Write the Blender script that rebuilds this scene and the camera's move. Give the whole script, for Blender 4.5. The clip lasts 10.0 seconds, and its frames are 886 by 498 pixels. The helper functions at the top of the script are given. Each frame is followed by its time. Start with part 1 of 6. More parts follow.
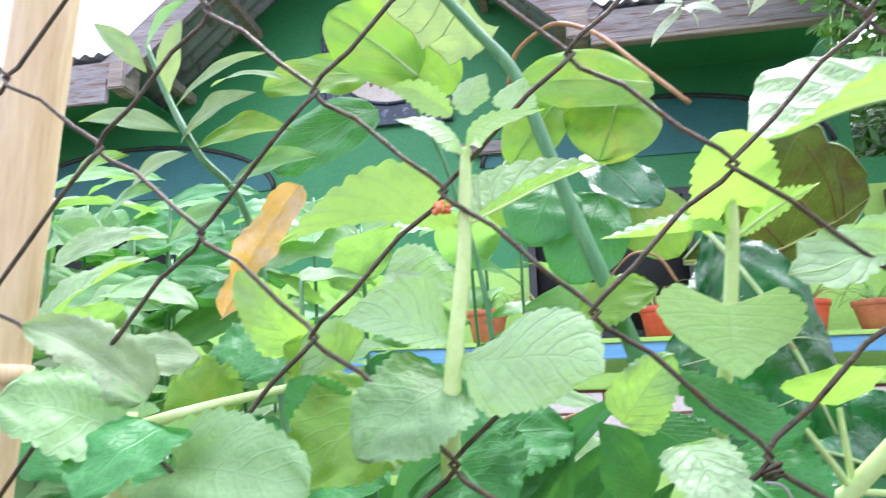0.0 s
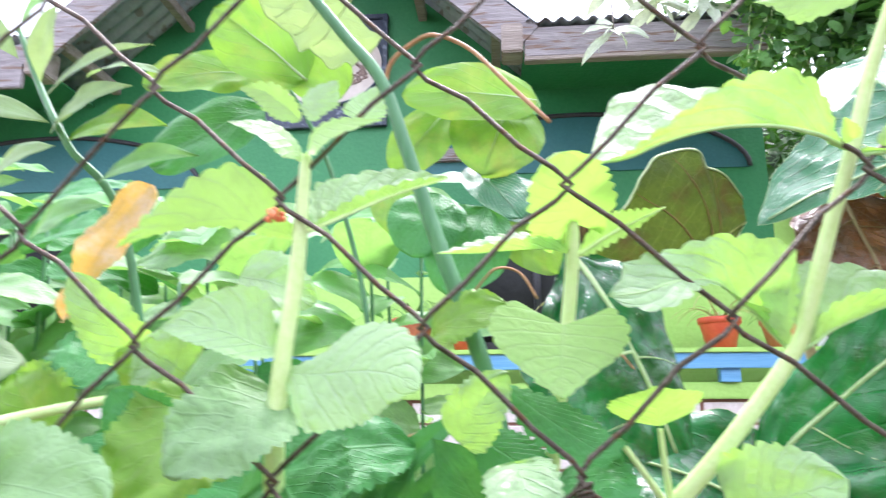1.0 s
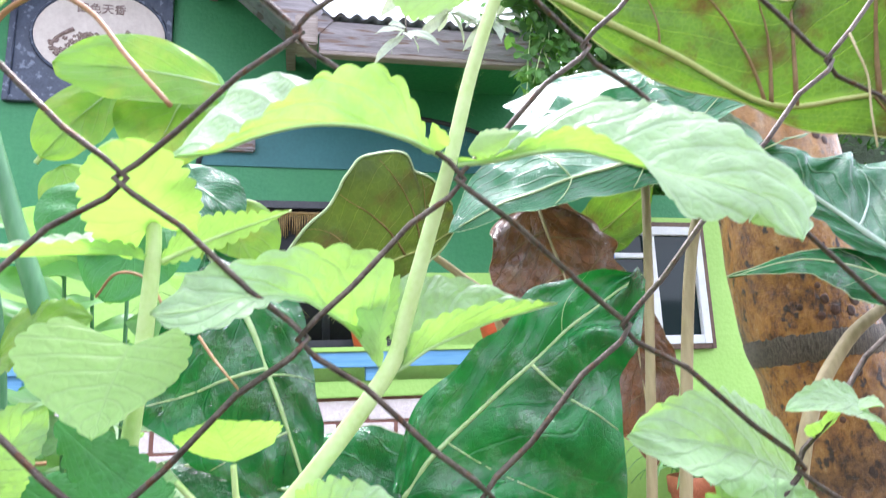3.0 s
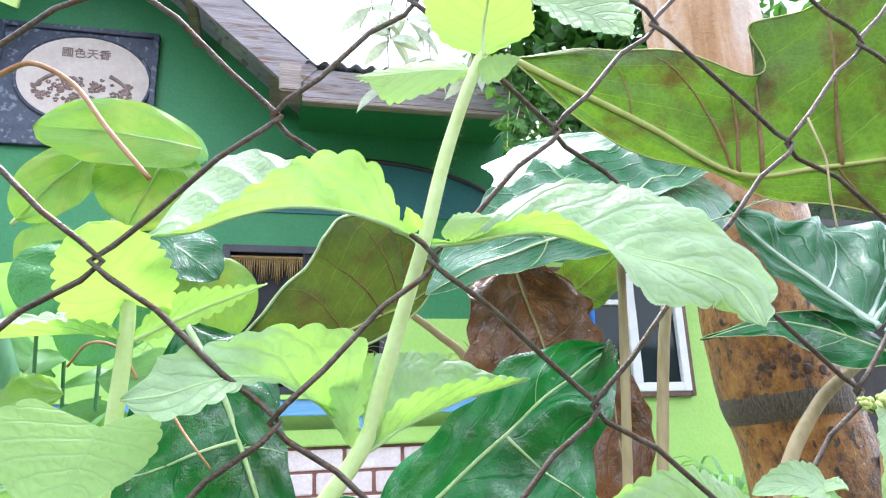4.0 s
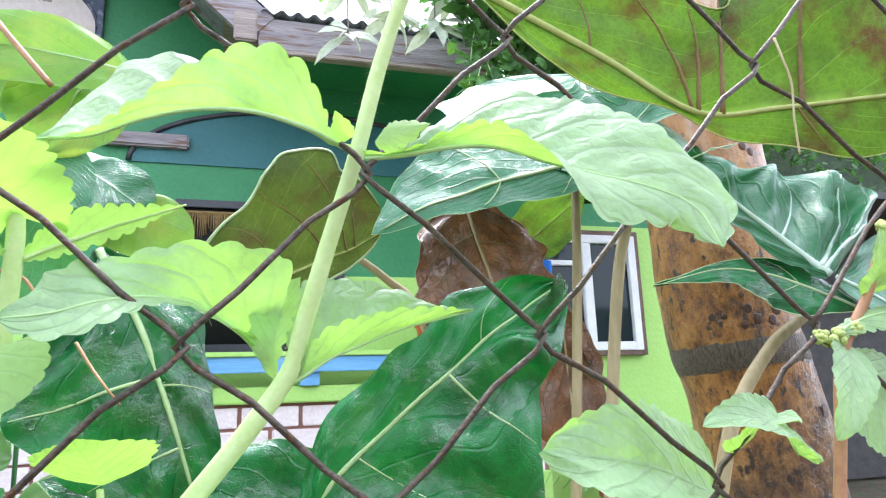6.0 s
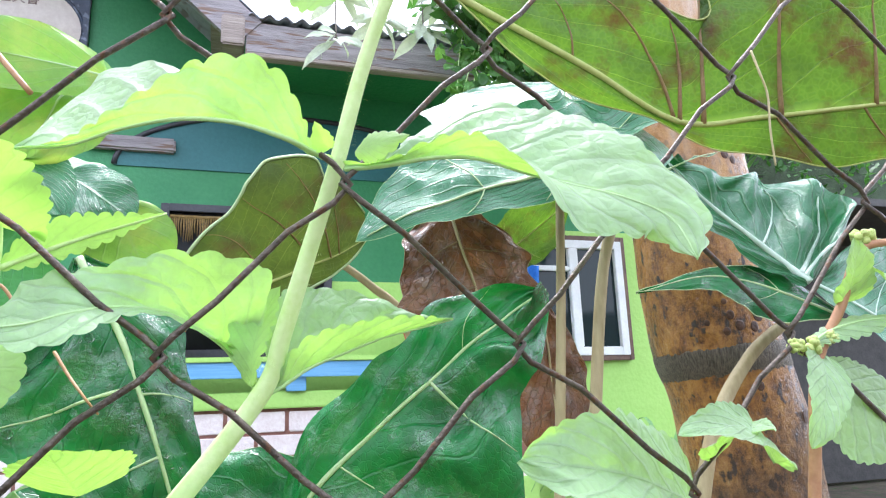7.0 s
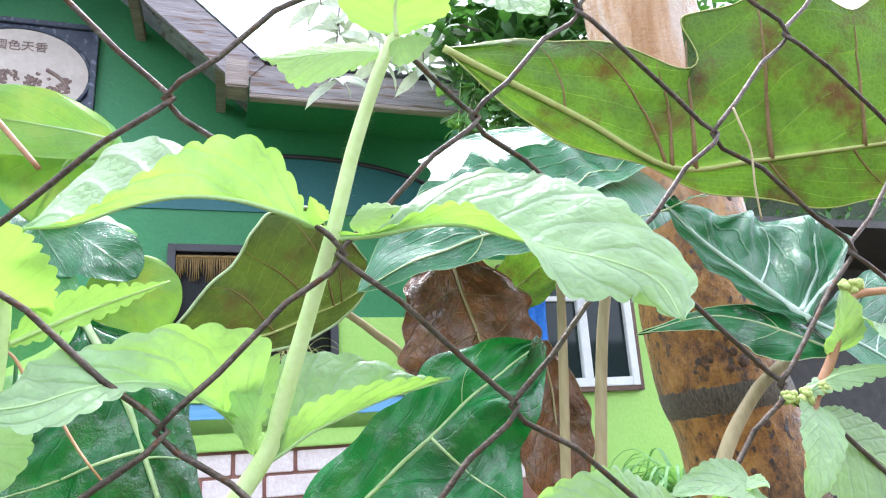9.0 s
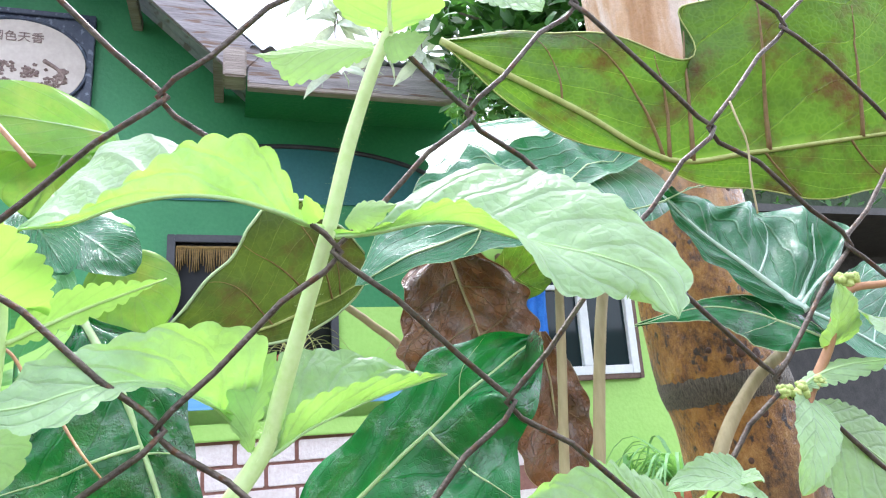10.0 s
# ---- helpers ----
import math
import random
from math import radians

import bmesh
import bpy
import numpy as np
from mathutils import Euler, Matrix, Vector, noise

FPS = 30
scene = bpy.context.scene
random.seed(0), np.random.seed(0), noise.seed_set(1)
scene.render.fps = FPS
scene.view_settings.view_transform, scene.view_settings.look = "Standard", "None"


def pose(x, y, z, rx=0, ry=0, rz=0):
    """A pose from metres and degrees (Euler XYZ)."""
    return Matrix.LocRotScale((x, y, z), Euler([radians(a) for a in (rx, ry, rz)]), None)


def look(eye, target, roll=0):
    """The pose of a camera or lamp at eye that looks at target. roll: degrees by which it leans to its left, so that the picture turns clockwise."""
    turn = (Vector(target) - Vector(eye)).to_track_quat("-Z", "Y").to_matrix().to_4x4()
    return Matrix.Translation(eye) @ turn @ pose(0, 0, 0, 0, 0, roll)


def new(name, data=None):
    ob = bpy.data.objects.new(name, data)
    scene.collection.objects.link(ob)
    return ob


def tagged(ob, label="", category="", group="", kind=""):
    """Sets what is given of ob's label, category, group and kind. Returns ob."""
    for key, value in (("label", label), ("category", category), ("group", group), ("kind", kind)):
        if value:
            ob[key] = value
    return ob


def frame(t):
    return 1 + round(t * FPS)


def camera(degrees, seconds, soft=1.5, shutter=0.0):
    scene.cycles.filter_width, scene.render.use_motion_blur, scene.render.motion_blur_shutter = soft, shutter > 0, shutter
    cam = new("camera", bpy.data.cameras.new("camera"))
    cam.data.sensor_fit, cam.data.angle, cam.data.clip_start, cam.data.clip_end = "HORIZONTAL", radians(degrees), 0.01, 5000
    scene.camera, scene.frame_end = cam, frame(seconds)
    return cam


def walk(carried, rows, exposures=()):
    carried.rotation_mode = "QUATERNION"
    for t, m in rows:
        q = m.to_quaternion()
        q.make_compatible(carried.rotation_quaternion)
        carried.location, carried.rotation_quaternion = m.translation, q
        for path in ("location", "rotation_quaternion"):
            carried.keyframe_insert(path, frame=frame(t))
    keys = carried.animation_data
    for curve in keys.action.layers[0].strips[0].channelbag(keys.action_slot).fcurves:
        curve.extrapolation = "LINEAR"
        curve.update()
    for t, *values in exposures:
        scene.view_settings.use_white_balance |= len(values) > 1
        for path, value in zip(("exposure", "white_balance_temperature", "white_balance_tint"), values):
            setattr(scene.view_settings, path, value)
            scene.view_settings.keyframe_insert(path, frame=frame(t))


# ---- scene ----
cam = camera(65.4, 10.0, soft=1.15, shutter=0.5)
PATH = [
    (0, (-0.048, -0.204, 0.835), (-0.395, 1.719, 1.259), -1.2),
    (0.5, (-0.034, -0.202, 0.84), (-0.282, 1.731, 1.293), -1.2),
    (1, (-0.019, -0.196, 0.837), (-0.177, 1.748, 1.279), -0.2),
    (1.5, (0.01, -0.178, 0.831), (0.071, 1.798, 1.135), 0.1),
    (2, (0.031, -0.164, 0.828), (0.312, 1.803, 1.057), -1.5),
    (2.5, (0.04, -0.163, 0.832), (0.418, 1.776, 1.144), -1.5),
    (3, (0.044, -0.173, 0.845), (0.454, 1.739, 1.267), -2.1),
    (4.3, (0.046, -0.179, 0.854), (0.518, 1.685, 1.404), -2.1),
    (4.5, (0.047, -0.179, 0.854), (0.524, 1.684, 1.403), -2.2),
    (5, (0.048, -0.177, 0.853), (0.532, 1.689, 1.388), -2.4),
    (5.5, (0.049, -0.175, 0.852), (0.541, 1.691, 1.378), -2.4),
    (6, (0.056, -0.161, 0.847), (0.632, 1.705, 1.276), -2.1),
    (7.3, (0.059, -0.164, 0.849), (0.669, 1.685, 1.306), -2.3),
    (7.5, (0.061, -0.165, 0.85), (0.66, 1.68, 1.337), -2.8),
    (8, (0.059, -0.17, 0.853), (0.648, 1.667, 1.382), -2.9),
    (8.5, (0.059, -0.171, 0.854), (0.643, 1.664, 1.393), -3.3),
    (9, (0.059, -0.171, 0.855), (0.649, 1.664, 1.387), -3.5),
    (9.5, (0.059, -0.172, 0.856), (0.643, 1.671, 1.369), -3.5),
    (10, (0.06, -0.172, 0.857), (0.651, 1.671, 1.358), -3.8),
]
walk(cam, [(t, look(eye, target, roll)) for t, eye, target, roll in PATH], exposures=[(0, 1.30, 5850, 17), (1.0, 1.50, 5950, 20), (1.6, 1.62, 5900, 22), (2.5, 1.70, 5950, 23), (3.0, 1.50, 5850, 19), (4.3, 1.40, 5800, 15), (10, 1.38, 5800, 15)])

# ---- world and light: bright overcast sky ----
world = bpy.data.worlds.new("sky")
scene.world = world
world.use_nodes = True
wn, wl = world.node_tree.nodes, world.node_tree.links
sky = wn.new("ShaderNodeTexSky")
sky.sky_type, sky.sun_disc = "NISHITA", False
sky.sun_elevation, sky.sun_rotation = radians(67), radians(16)
sky.air_density, sky.dust_density, sky.ozone_density = 1.0, 6.0, 1.0
pale = wn.new("ShaderNodeMixRGB")
pale.inputs["Fac"].default_value = 0.75
pale.inputs["Color2"].default_value = (9.5, 9.9, 10.4, 1)
wl.new(sky.outputs["Color"], pale.inputs["Color1"])
wl.new(pale.outputs["Color"], wn["Background"].inputs["Color"])
wn["Background"].inputs["Strength"].default_value = 0.14

sun = new("sun", bpy.data.lights.new("sun", "SUN"))
sun.data.energy, sun.data.angle, sun.data.color = 2.0, radians(25), (1.0, 0.97, 0.91)
sun.matrix_world = look((0.4, 1.4, 4.0), (0, 0, 0.6))


# ---- materials ----
def material(name):
    m = bpy.data.materials.new(name)
    m.use_nodes = True
    return m, m.node_tree.nodes, m.node_tree.links, m.node_tree.nodes["Principled BSDF"]


def node(nodes, kind, **values):
    n = nodes.new(kind)
    for key, value in values.items():
        n.inputs[key].default_value = value
    return n


def ramp(nodes, links, source, stops):
    r = nodes.new("ShaderNodeValToRGB")
    e = r.color_ramp.elements
    while len(e) < len(stops):
        e.new(0.5)
    for item, (at, colour) in zip(e, stops):
        item.position, item.color = at, (*colour, 1)
    links.new(source, r.inputs["Fac"])
    return r.outputs["Color"]


def maths(nodes, links, op, a, b=0.0, c=0.0):
    n = nodes.new("ShaderNodeMath")
    n.operation = op
    for socket, value in zip(n.inputs, (a, b, c)):
        if isinstance(value, (int, float)):
            socket.default_value = value
        else:
            links.new(value, socket)
    return n.outputs[0]


def mix(nodes, links, fac, a, b, how="MIX"):
    n = nodes.new("ShaderNodeMixRGB")
    n.blend_type = how
    for socket, value in zip(n.inputs, (fac, a, b)):
        if isinstance(value, (int, float)):
            socket.default_value = value
        elif isinstance(value, tuple):
            socket.default_value = (*value, 1)
        else:
            links.new(value, socket)
    return n.outputs[0]


def surface(name, dark, light, scale=20.0, rough=0.6, metal=0.0, bump=0.15, fine=6.0, spot=None, spec=0.5, stretch=(1, 1, 1), coat=0.0):
    """A two-scale mottled surface: broad noise, fine grain and relief, with optional darker spots."""
    m, n, l, p = material(name)
    tc = n.new("ShaderNodeTexCoord")
    mp = n.new("ShaderNodeMapping")
    mp.inputs["Scale"].default_value = stretch
    l.new(tc.outputs["Object"], mp.inputs["Vector"])
    big = node(n, "ShaderNodeTexNoise", Scale=scale, Detail=5.0, Roughness=0.6)
    small = node(n, "ShaderNodeTexNoise", Scale=scale * fine, Detail=3.0)
    l.new(mp.outputs["Vector"], big.inputs["Vector"])
    l.new(mp.outputs["Vector"], small.inputs["Vector"])
    f = maths(n, l, "MULTIPLY_ADD", small.outputs["Fac"], 0.35, maths(n, l, "MULTIPLY", big.outputs["Fac"], 0.65))
    colour = ramp(n, l, f, [(0.32, dark), (0.66, light)])
    if spot:
        s = node(n, "ShaderNodeTexNoise", Scale=scale * 2.3, Detail=2.0)
        l.new(mp.outputs["Vector"], s.inputs["Vector"])
        mask = ramp(n, l, s.outputs["Fac"], [(0.58, (0, 0, 0)), (0.66, (1, 1, 1))])
        colour = mix(n, l, mask, colour, spot)
    l.new(colour, p.inputs["Base Color"])
    p.inputs["Roughness"].default_value, p.inputs["Metallic"].default_value = rough, metal
    p.inputs["Specular IOR Level"].default_value = spec
    p.inputs["Coat Weight"].default_value = coat
    if bump:
        b = node(n, "ShaderNodeBump", Strength=bump, Distance=0.3 / scale)
        l.new(f, b.inputs["Height"])
        l.new(b.outputs["Normal"], p.inputs["Normal"])
    return m


def leaf_material(name, body, vein, through_colour, through_share, rough, veins=7.0, quilt=0.5, spec=0.5, vein_width=0.10, blotch=None, slant=0.55, coat=0.0, tint=0.25, net_share=0.35, velvet=0.0, wet=False, cells=320.0, spread=30.0, blister=0.10, depth=0.0, vein_glow=0.8):
    """A leaf: lateral veins from its own length and breadth, quilted relief, light that shines through."""
    m, n, l, p = material(name)
    uv = n.new("ShaderNodeTexCoord").outputs["UV"]
    sep = n.new("ShaderNodeSeparateXYZ")
    l.new(uv, sep.inputs[0])
    across = maths(n, l, "ABSOLUTE", maths(n, l, "MULTIPLY_ADD", sep.outputs["Y"], 2.0, -1.0))
    wob = node(n, "ShaderNodeTexNoise", Scale=9.0, Detail=3.0)
    l.new(uv, wob.inputs["Vector"])
    along = maths(n, l, "MULTIPLY_ADD", across, -slant, sep.outputs["X"])
    along = maths(n, l, "MULTIPLY_ADD", wob.outputs["Fac"], 0.05, along)
    wave = maths(n, l, "PINGPONG", maths(n, l, "MULTIPLY", along, veins), 0.5)
    side = ramp(n, l, wave, [(0.0, (1, 1, 1)), (vein_width, (0, 0, 0))])
    rib = ramp(n, l, across, [(0.0, (1, 1, 1)), (0.06, (0, 0, 0))])
    cell = node(n, "ShaderNodeTexVoronoi", Scale=cells)
    cell.feature = "DISTANCE_TO_EDGE"
    l.new(n.new("ShaderNodeTexCoord").outputs["Object"], cell.inputs["Vector"])
    net = ramp(n, l, cell.outputs["Distance"], [(0.0, (1, 1, 1)), (blister, (0, 0, 0))])
    mask = maths(n, l, "MAXIMUM", maths(n, l, "MAXIMUM", side, rib), maths(n, l, "MULTIPLY", net, net_share))
    info = n.new("ShaderNodeObjectInfo").outputs["Random"]
    tc = n.new("ShaderNodeTexCoord").outputs["Object"]
    grain = node(n, "ShaderNodeTexNoise", Scale=55.0, Detail=5.0, Roughness=0.65)
    l.new(tc, grain.inputs["Vector"])
    vary = maths(n, l, "MULTIPLY_ADD", grain.outputs["Fac"], 0.9, maths(n, l, "MULTIPLY_ADD", info, tint, 0.52 - tint / 2))
    if depth:
        slow = node(n, "ShaderNodeTexNoise", Scale=26.0, Detail=4.0, Roughness=0.6)
        l.new(tc, slow.inputs["Vector"])
        vary = maths(n, l, "MULTIPLY_ADD", ramp(n, l, slow.outputs["Fac"], [(0.42, (1, 1, 1)), (0.62, (0, 0, 0))]), -depth, vary)
    base = mix(n, l, mask, body, vein)
    if blotch:
        spots = node(n, "ShaderNodeTexNoise", Scale=spread, Detail=6.0, Roughness=0.65)
        l.new(tc, spots.inputs["Vector"])
        worn = ramp(n, l, spots.outputs["Fac"], [(0.50, (0, 0, 0)), (0.68, (1, 1, 1))])
        base = mix(n, l, worn, base, blotch)
    base = mix(n, l, 1.0, base, ramp(n, l, vary, [(0.0, (0, 0, 0)), (1.0, (1.0, 1.0, 1.0))]), "MULTIPLY")
    l.new(base, p.inputs["Base Color"])
    p.inputs["Roughness"].default_value = rough
    p.inputs["Specular IOR Level"].default_value = spec
    p.inputs["Coat Weight"].default_value = coat
    p.inputs["Coat Roughness"].default_value = 0.07
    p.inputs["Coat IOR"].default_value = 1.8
    if wet:
        film = node(n, "ShaderNodeTexNoise", Scale=80.0, Detail=6.0, Roughness=0.6)
        l.new(tc, film.inputs["Vector"])
        l.new(ramp(n, l, film.outputs["Fac"], [(0.49, (coat * 0.06, coat * 0.06, coat * 0.06)), (0.55, (coat, coat, coat))]), p.inputs["Coat Weight"])
        ripple = node(n, "ShaderNodeBump", Strength=0.9, Distance=0.007)
        l.new(film.outputs["Fac"], ripple.inputs["Height"])
        l.new(ripple.outputs["Normal"], p.inputs["Coat Normal"])
    p.inputs["Sheen Weight"].default_value = velvet
    p.inputs["Sheen Roughness"].default_value = 0.45
    height = maths(n, l, "MULTIPLY_ADD", mask, -0.8, maths(n, l, "MULTIPLY", grain.outputs["Fac"], 0.5))
    b = node(n, "ShaderNodeBump", Strength=quilt, Distance=0.002)
    l.new(height, b.inputs["Height"])
    l.new(b.outputs["Normal"], p.inputs["Normal"])
    t = n.new("ShaderNodeBsdfTranslucent")
    shine = mix(n, l, mask, through_colour, tuple(min(1.0, c * vein_glow) for c in through_colour))
    if blotch:
        shine = mix(n, l, worn, shine, tuple(min(1.0, c * 1.25) for c in blotch))
    glow = mix(n, l, 1.0, shine, ramp(n, l, vary, [(0.0, (0, 0, 0)), (1.0, (1, 1, 1))]), "MULTIPLY")
    l.new(glow, t.inputs["Color"])
    l.new(b.outputs["Normal"], t.inputs["Normal"])
    ms = n.new("ShaderNodeMixShader")
    ms.inputs["Fac"].default_value = through_share
    l.new(p.outputs["BSDF"], ms.inputs[1])
    l.new(t.outputs["BSDF"], ms.inputs[2])
    l.new(ms.outputs["Shader"], n["Material Output"].inputs["Surface"])
    return m


HERB = leaf_material("herb_leaf", (0.48, 0.68, 0.40), (0.53, 0.71, 0.46), (0.48, 0.86, 0.09), 0.48, 0.4, depth=0.12, veins=7, quilt=0.42, spec=0.6, vein_width=0.22, velvet=0.3, net_share=0.5, slant=0.3, cells=260, blister=0.5)
# yellower HERB copy: lime of backlit leaves put into the colour; young leaflets too
HERB_LIT_YOUNG = leaf_material("herb_leaf_lit_young", (0.42, 0.62, 0.24), (0.46, 0.65, 0.28), (0.47, 0.82, 0.11), 0.5, 0.48, veins=7, quilt=0.2, vein_width=0.22, velvet=0.15, net_share=0.5, slant=0.3, blister=0.5)
HERB_DARK = leaf_material("herb_leaf_deep", (0.05, 0.27, 0.07), (0.11, 0.38, 0.13), (0.16, 0.5, 0.07), 0.3, 0.42, veins=9, quilt=0.4, net_share=0.3, blister=0.4, velvet=0.1)
HERB_MID = leaf_material("herb_leaf_mid", (0.30, 0.50, 0.24), (0.34, 0.54, 0.28), (0.38, 0.70, 0.12), 0.4, 0.48, veins=7, quilt=0.25, spec=0.5, vein_width=0.22, velvet=0.2, net_share=0.6, slant=0.3, blister=0.5)
SOFT = leaf_material("climber_leaf", (0.24, 0.46, 0.07), (0.33, 0.54, 0.13), (0.36, 0.64, 0.07), 0.46, 0.42, veins=5, quilt=0.2, net_share=0.12, blotch=(0.40, 0.50, 0.08))
LANCE = leaf_material("lance_leaf", (0.20, 0.43, 0.17), (0.3, 0.55, 0.25), (0.38, 0.72, 0.14), 0.38, 0.4, veins=10, quilt=0.2, net_share=0.1)
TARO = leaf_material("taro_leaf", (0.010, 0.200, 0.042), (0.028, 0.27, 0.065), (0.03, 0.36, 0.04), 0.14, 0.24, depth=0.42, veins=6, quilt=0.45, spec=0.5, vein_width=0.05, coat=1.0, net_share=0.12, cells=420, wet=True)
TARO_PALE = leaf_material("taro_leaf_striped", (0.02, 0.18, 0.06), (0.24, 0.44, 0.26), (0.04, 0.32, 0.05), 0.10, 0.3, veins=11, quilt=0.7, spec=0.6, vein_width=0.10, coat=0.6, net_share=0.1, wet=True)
TARO_UNDER = leaf_material("taro_leaf_underside", (0.060, 0.140, 0.010), (0.26, 0.34, 0.06), (0.20, 0.40, 0.025), 0.38, 0.45, depth=0.34, veins=7, quilt=0.6, vein_width=0.03, blotch=(0.115, 0.062, 0.014), net_share=0.18, spread=36.0, cells=300, blister=0.22, vein_glow=1.7)
# darker, browner copy of TARO_UNDER with one leaf's shade in the colour
TARO_SHADED = leaf_material("taro_leaf_shaded_underside", (0.055, 0.095, 0.016), (0.18, 0.22, 0.05), (0.13, 0.19, 0.02), 0.32, 0.45, depth=0.25, veins=7, quilt=0.5, vein_width=0.025, blotch=(0.09, 0.05, 0.016), net_share=0.2, spread=30.0, cells=200, vein_glow=1.6)
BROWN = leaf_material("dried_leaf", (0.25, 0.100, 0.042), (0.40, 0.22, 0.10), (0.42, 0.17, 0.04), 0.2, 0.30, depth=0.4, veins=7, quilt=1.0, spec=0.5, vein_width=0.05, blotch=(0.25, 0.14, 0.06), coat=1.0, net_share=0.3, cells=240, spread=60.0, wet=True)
YELLOW = leaf_material("yellowing_leaf", (0.75, 0.50, 0.14), (0.8, 0.6, 0.28), (0.9, 0.52, 0.10), 0.42, 0.5, veins=8, quilt=0.4, blotch=(0.8, 0.6, 0.48))
CREAM = leaf_material("cream_striped_leaf", (0.55, 0.55, 0.25), (0.75, 0.72, 0.5), (0.7, 0.7, 0.2), 0.35, 0.45, veins=1, quilt=0.1)
TREE = leaf_material("tree_leaf", (0.05, 0.14, 0.035), (0.1, 0.22, 0.06), (0.12, 0.34, 0.04), 0.35, 0.4, veins=8, quilt=0.2)
VINE = leaf_material("vine_leaf", (0.12, 0.30, 0.07), (0.2, 0.4, 0.12), (0.24, 0.52, 0.05), 0.4, 0.45, veins=6, quilt=0.2)
SILVER = leaf_material("silver_leaf", (0.30, 0.42, 0.24), (0.4, 0.52, 0.32), (0.45, 0.62, 0.2), 0.4, 0.45, veins=6, quilt=0.2)
SPRIG = leaf_material("whitish_leaf", (0.52, 0.58, 0.46), (0.62, 0.66, 0.55), (0.6, 0.7, 0.4), 0.35, 0.5, veins=5, quilt=0.2)
HERB_RIB = surface("herb_midrib", (0.38, 0.58, 0.22), (0.50, 0.70, 0.32), 90, 0.5, bump=0.1)
VEIN_PALE = surface("pale_vein", (0.42, 0.56, 0.26), (0.58, 0.7, 0.4), 120, 0.5, bump=0.05)
VEIN_WHITE = surface("waxy_pale_vein", (0.52, 0.66, 0.54), (0.68, 0.80, 0.70), 120, 0.3, bump=0.05)
VEIN_BROWN = surface("brown_vein", (0.17, 0.10, 0.035), (0.30, 0.19, 0.08), 120, 0.5, bump=0.05)
VEIN_OLIVE = surface("olive_vein", (0.36, 0.40, 0.10), (0.52, 0.55, 0.2), 120, 0.5, bump=0.05)
STEM = surface("herb_stem", (0.58, 0.76, 0.28), (0.74, 0.88, 0.46), 90, 0.5, bump=0.2)
STEM_DARK = surface("grey_green_stalk", (0.05, 0.18, 0.075), (0.15, 0.35, 0.17), 60, 0.35, bump=0.1, stretch=(1, 1, 0.2))
STEM_TAN = surface("tan_stalk", (0.36, 0.28, 0.14), (0.56, 0.46, 0.26), 60, 0.5, bump=0.2, stretch=(1, 1, 0.2))
RING = surface("fibrous_ring", (0.012, 0.009, 0.007), (0.36, 0.29, 0.21), 60, 0.5, bump=0.9, stretch=(16, 16, 1.6))
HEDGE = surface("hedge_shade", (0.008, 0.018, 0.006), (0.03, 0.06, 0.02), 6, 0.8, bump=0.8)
SKY_BLOCK = surface("sky_block_grey", (0.16, 0.165, 0.155), (0.28, 0.28, 0.26), 2, 0.8, bump=0.1)
TIE = surface("pale_tie_wire", (0.24, 0.23, 0.24), (0.44, 0.42, 0.43), 60, 0.35, metal=0.2, bump=0.1)
STEM_RED = surface("russet_stem", (0.35, 0.16, 0.08), (0.55, 0.30, 0.15), 80, 0.5)
WIRE = surface("rusty_wire", (0.034, 0.025, 0.019), (0.15, 0.118, 0.096), 160, 0.42, metal=0.5, bump=0.7, spot=(0.11, 0.055, 0.03))
BAMBOO = surface("weathered_bamboo", (0.62, 0.42, 0.22), (0.86, 0.68, 0.45), 14, 0.55, bump=0.2, stretch=(4, 4, 0.4))
WALL_GREEN = surface("green_paint", (0.022, 0.20, 0.070), (0.052, 0.285, 0.105), 1.6, 0.5, bump=0.08, fine=30)
WALL_LIME = surface("lime_paint", (0.36, 0.64, 0.13), (0.45, 0.72, 0.19), 1.6, 0.6, bump=0.08, fine=30)
TEAL = surface("teal_paint", (0.025, 0.13, 0.14), (0.04, 0.18, 0.19), 2.0, 0.55, bump=0.05, fine=30)
BRICK = surface("white_washed_brick", (0.66, 0.55, 0.53), (0.86, 0.80, 0.78), 9, 0.8, bump=0.4)
MORTAR = surface("brown_mortar", (0.20, 0.09, 0.07), (0.33, 0.17, 0.13), 30, 0.9, bump=0.4)
BLUE = surface("blue_paint", (0.10, 0.32, 0.58), (0.20, 0.46, 0.74), 8, 0.5, bump=0.1, stretch=(0.2, 1, 4))
BLUE_CLOTH = surface("blue_cotton", (0.02, 0.12, 0.55), (0.06, 0.26, 0.78), 20, 0.9, bump=0.2)
BLACK = surface("unlit_room_black", (0.006, 0.007, 0.008), (0.015, 0.016, 0.018), 5, 0.7)
FRAME_DARK = surface("dark_frame", (0.02, 0.022, 0.03), (0.05, 0.05, 0.06), 12, 0.4)
FRAME_BROWN = surface("brown_frame", (0.09, 0.05, 0.035), (0.19, 0.11, 0.075), 12, 0.5)
FRAME_WHITE = surface("white_frame", (0.74, 0.75, 0.76), (0.86, 0.86, 0.87), 12, 0.35)
WOOD = surface("grey_weathered_wood", (0.20, 0.16, 0.14), (0.44, 0.37, 0.33), 9, 0.75, bump=0.35, stretch=(0.25, 2, 4))
WOOD_GREY = surface("sun_bleached_board", (0.17, 0.15, 0.16), (0.40, 0.36, 0.37), 7, 0.75, bump=0.3, stretch=(0.4, 2, 4), spot=(0.20, 0.13, 0.10))
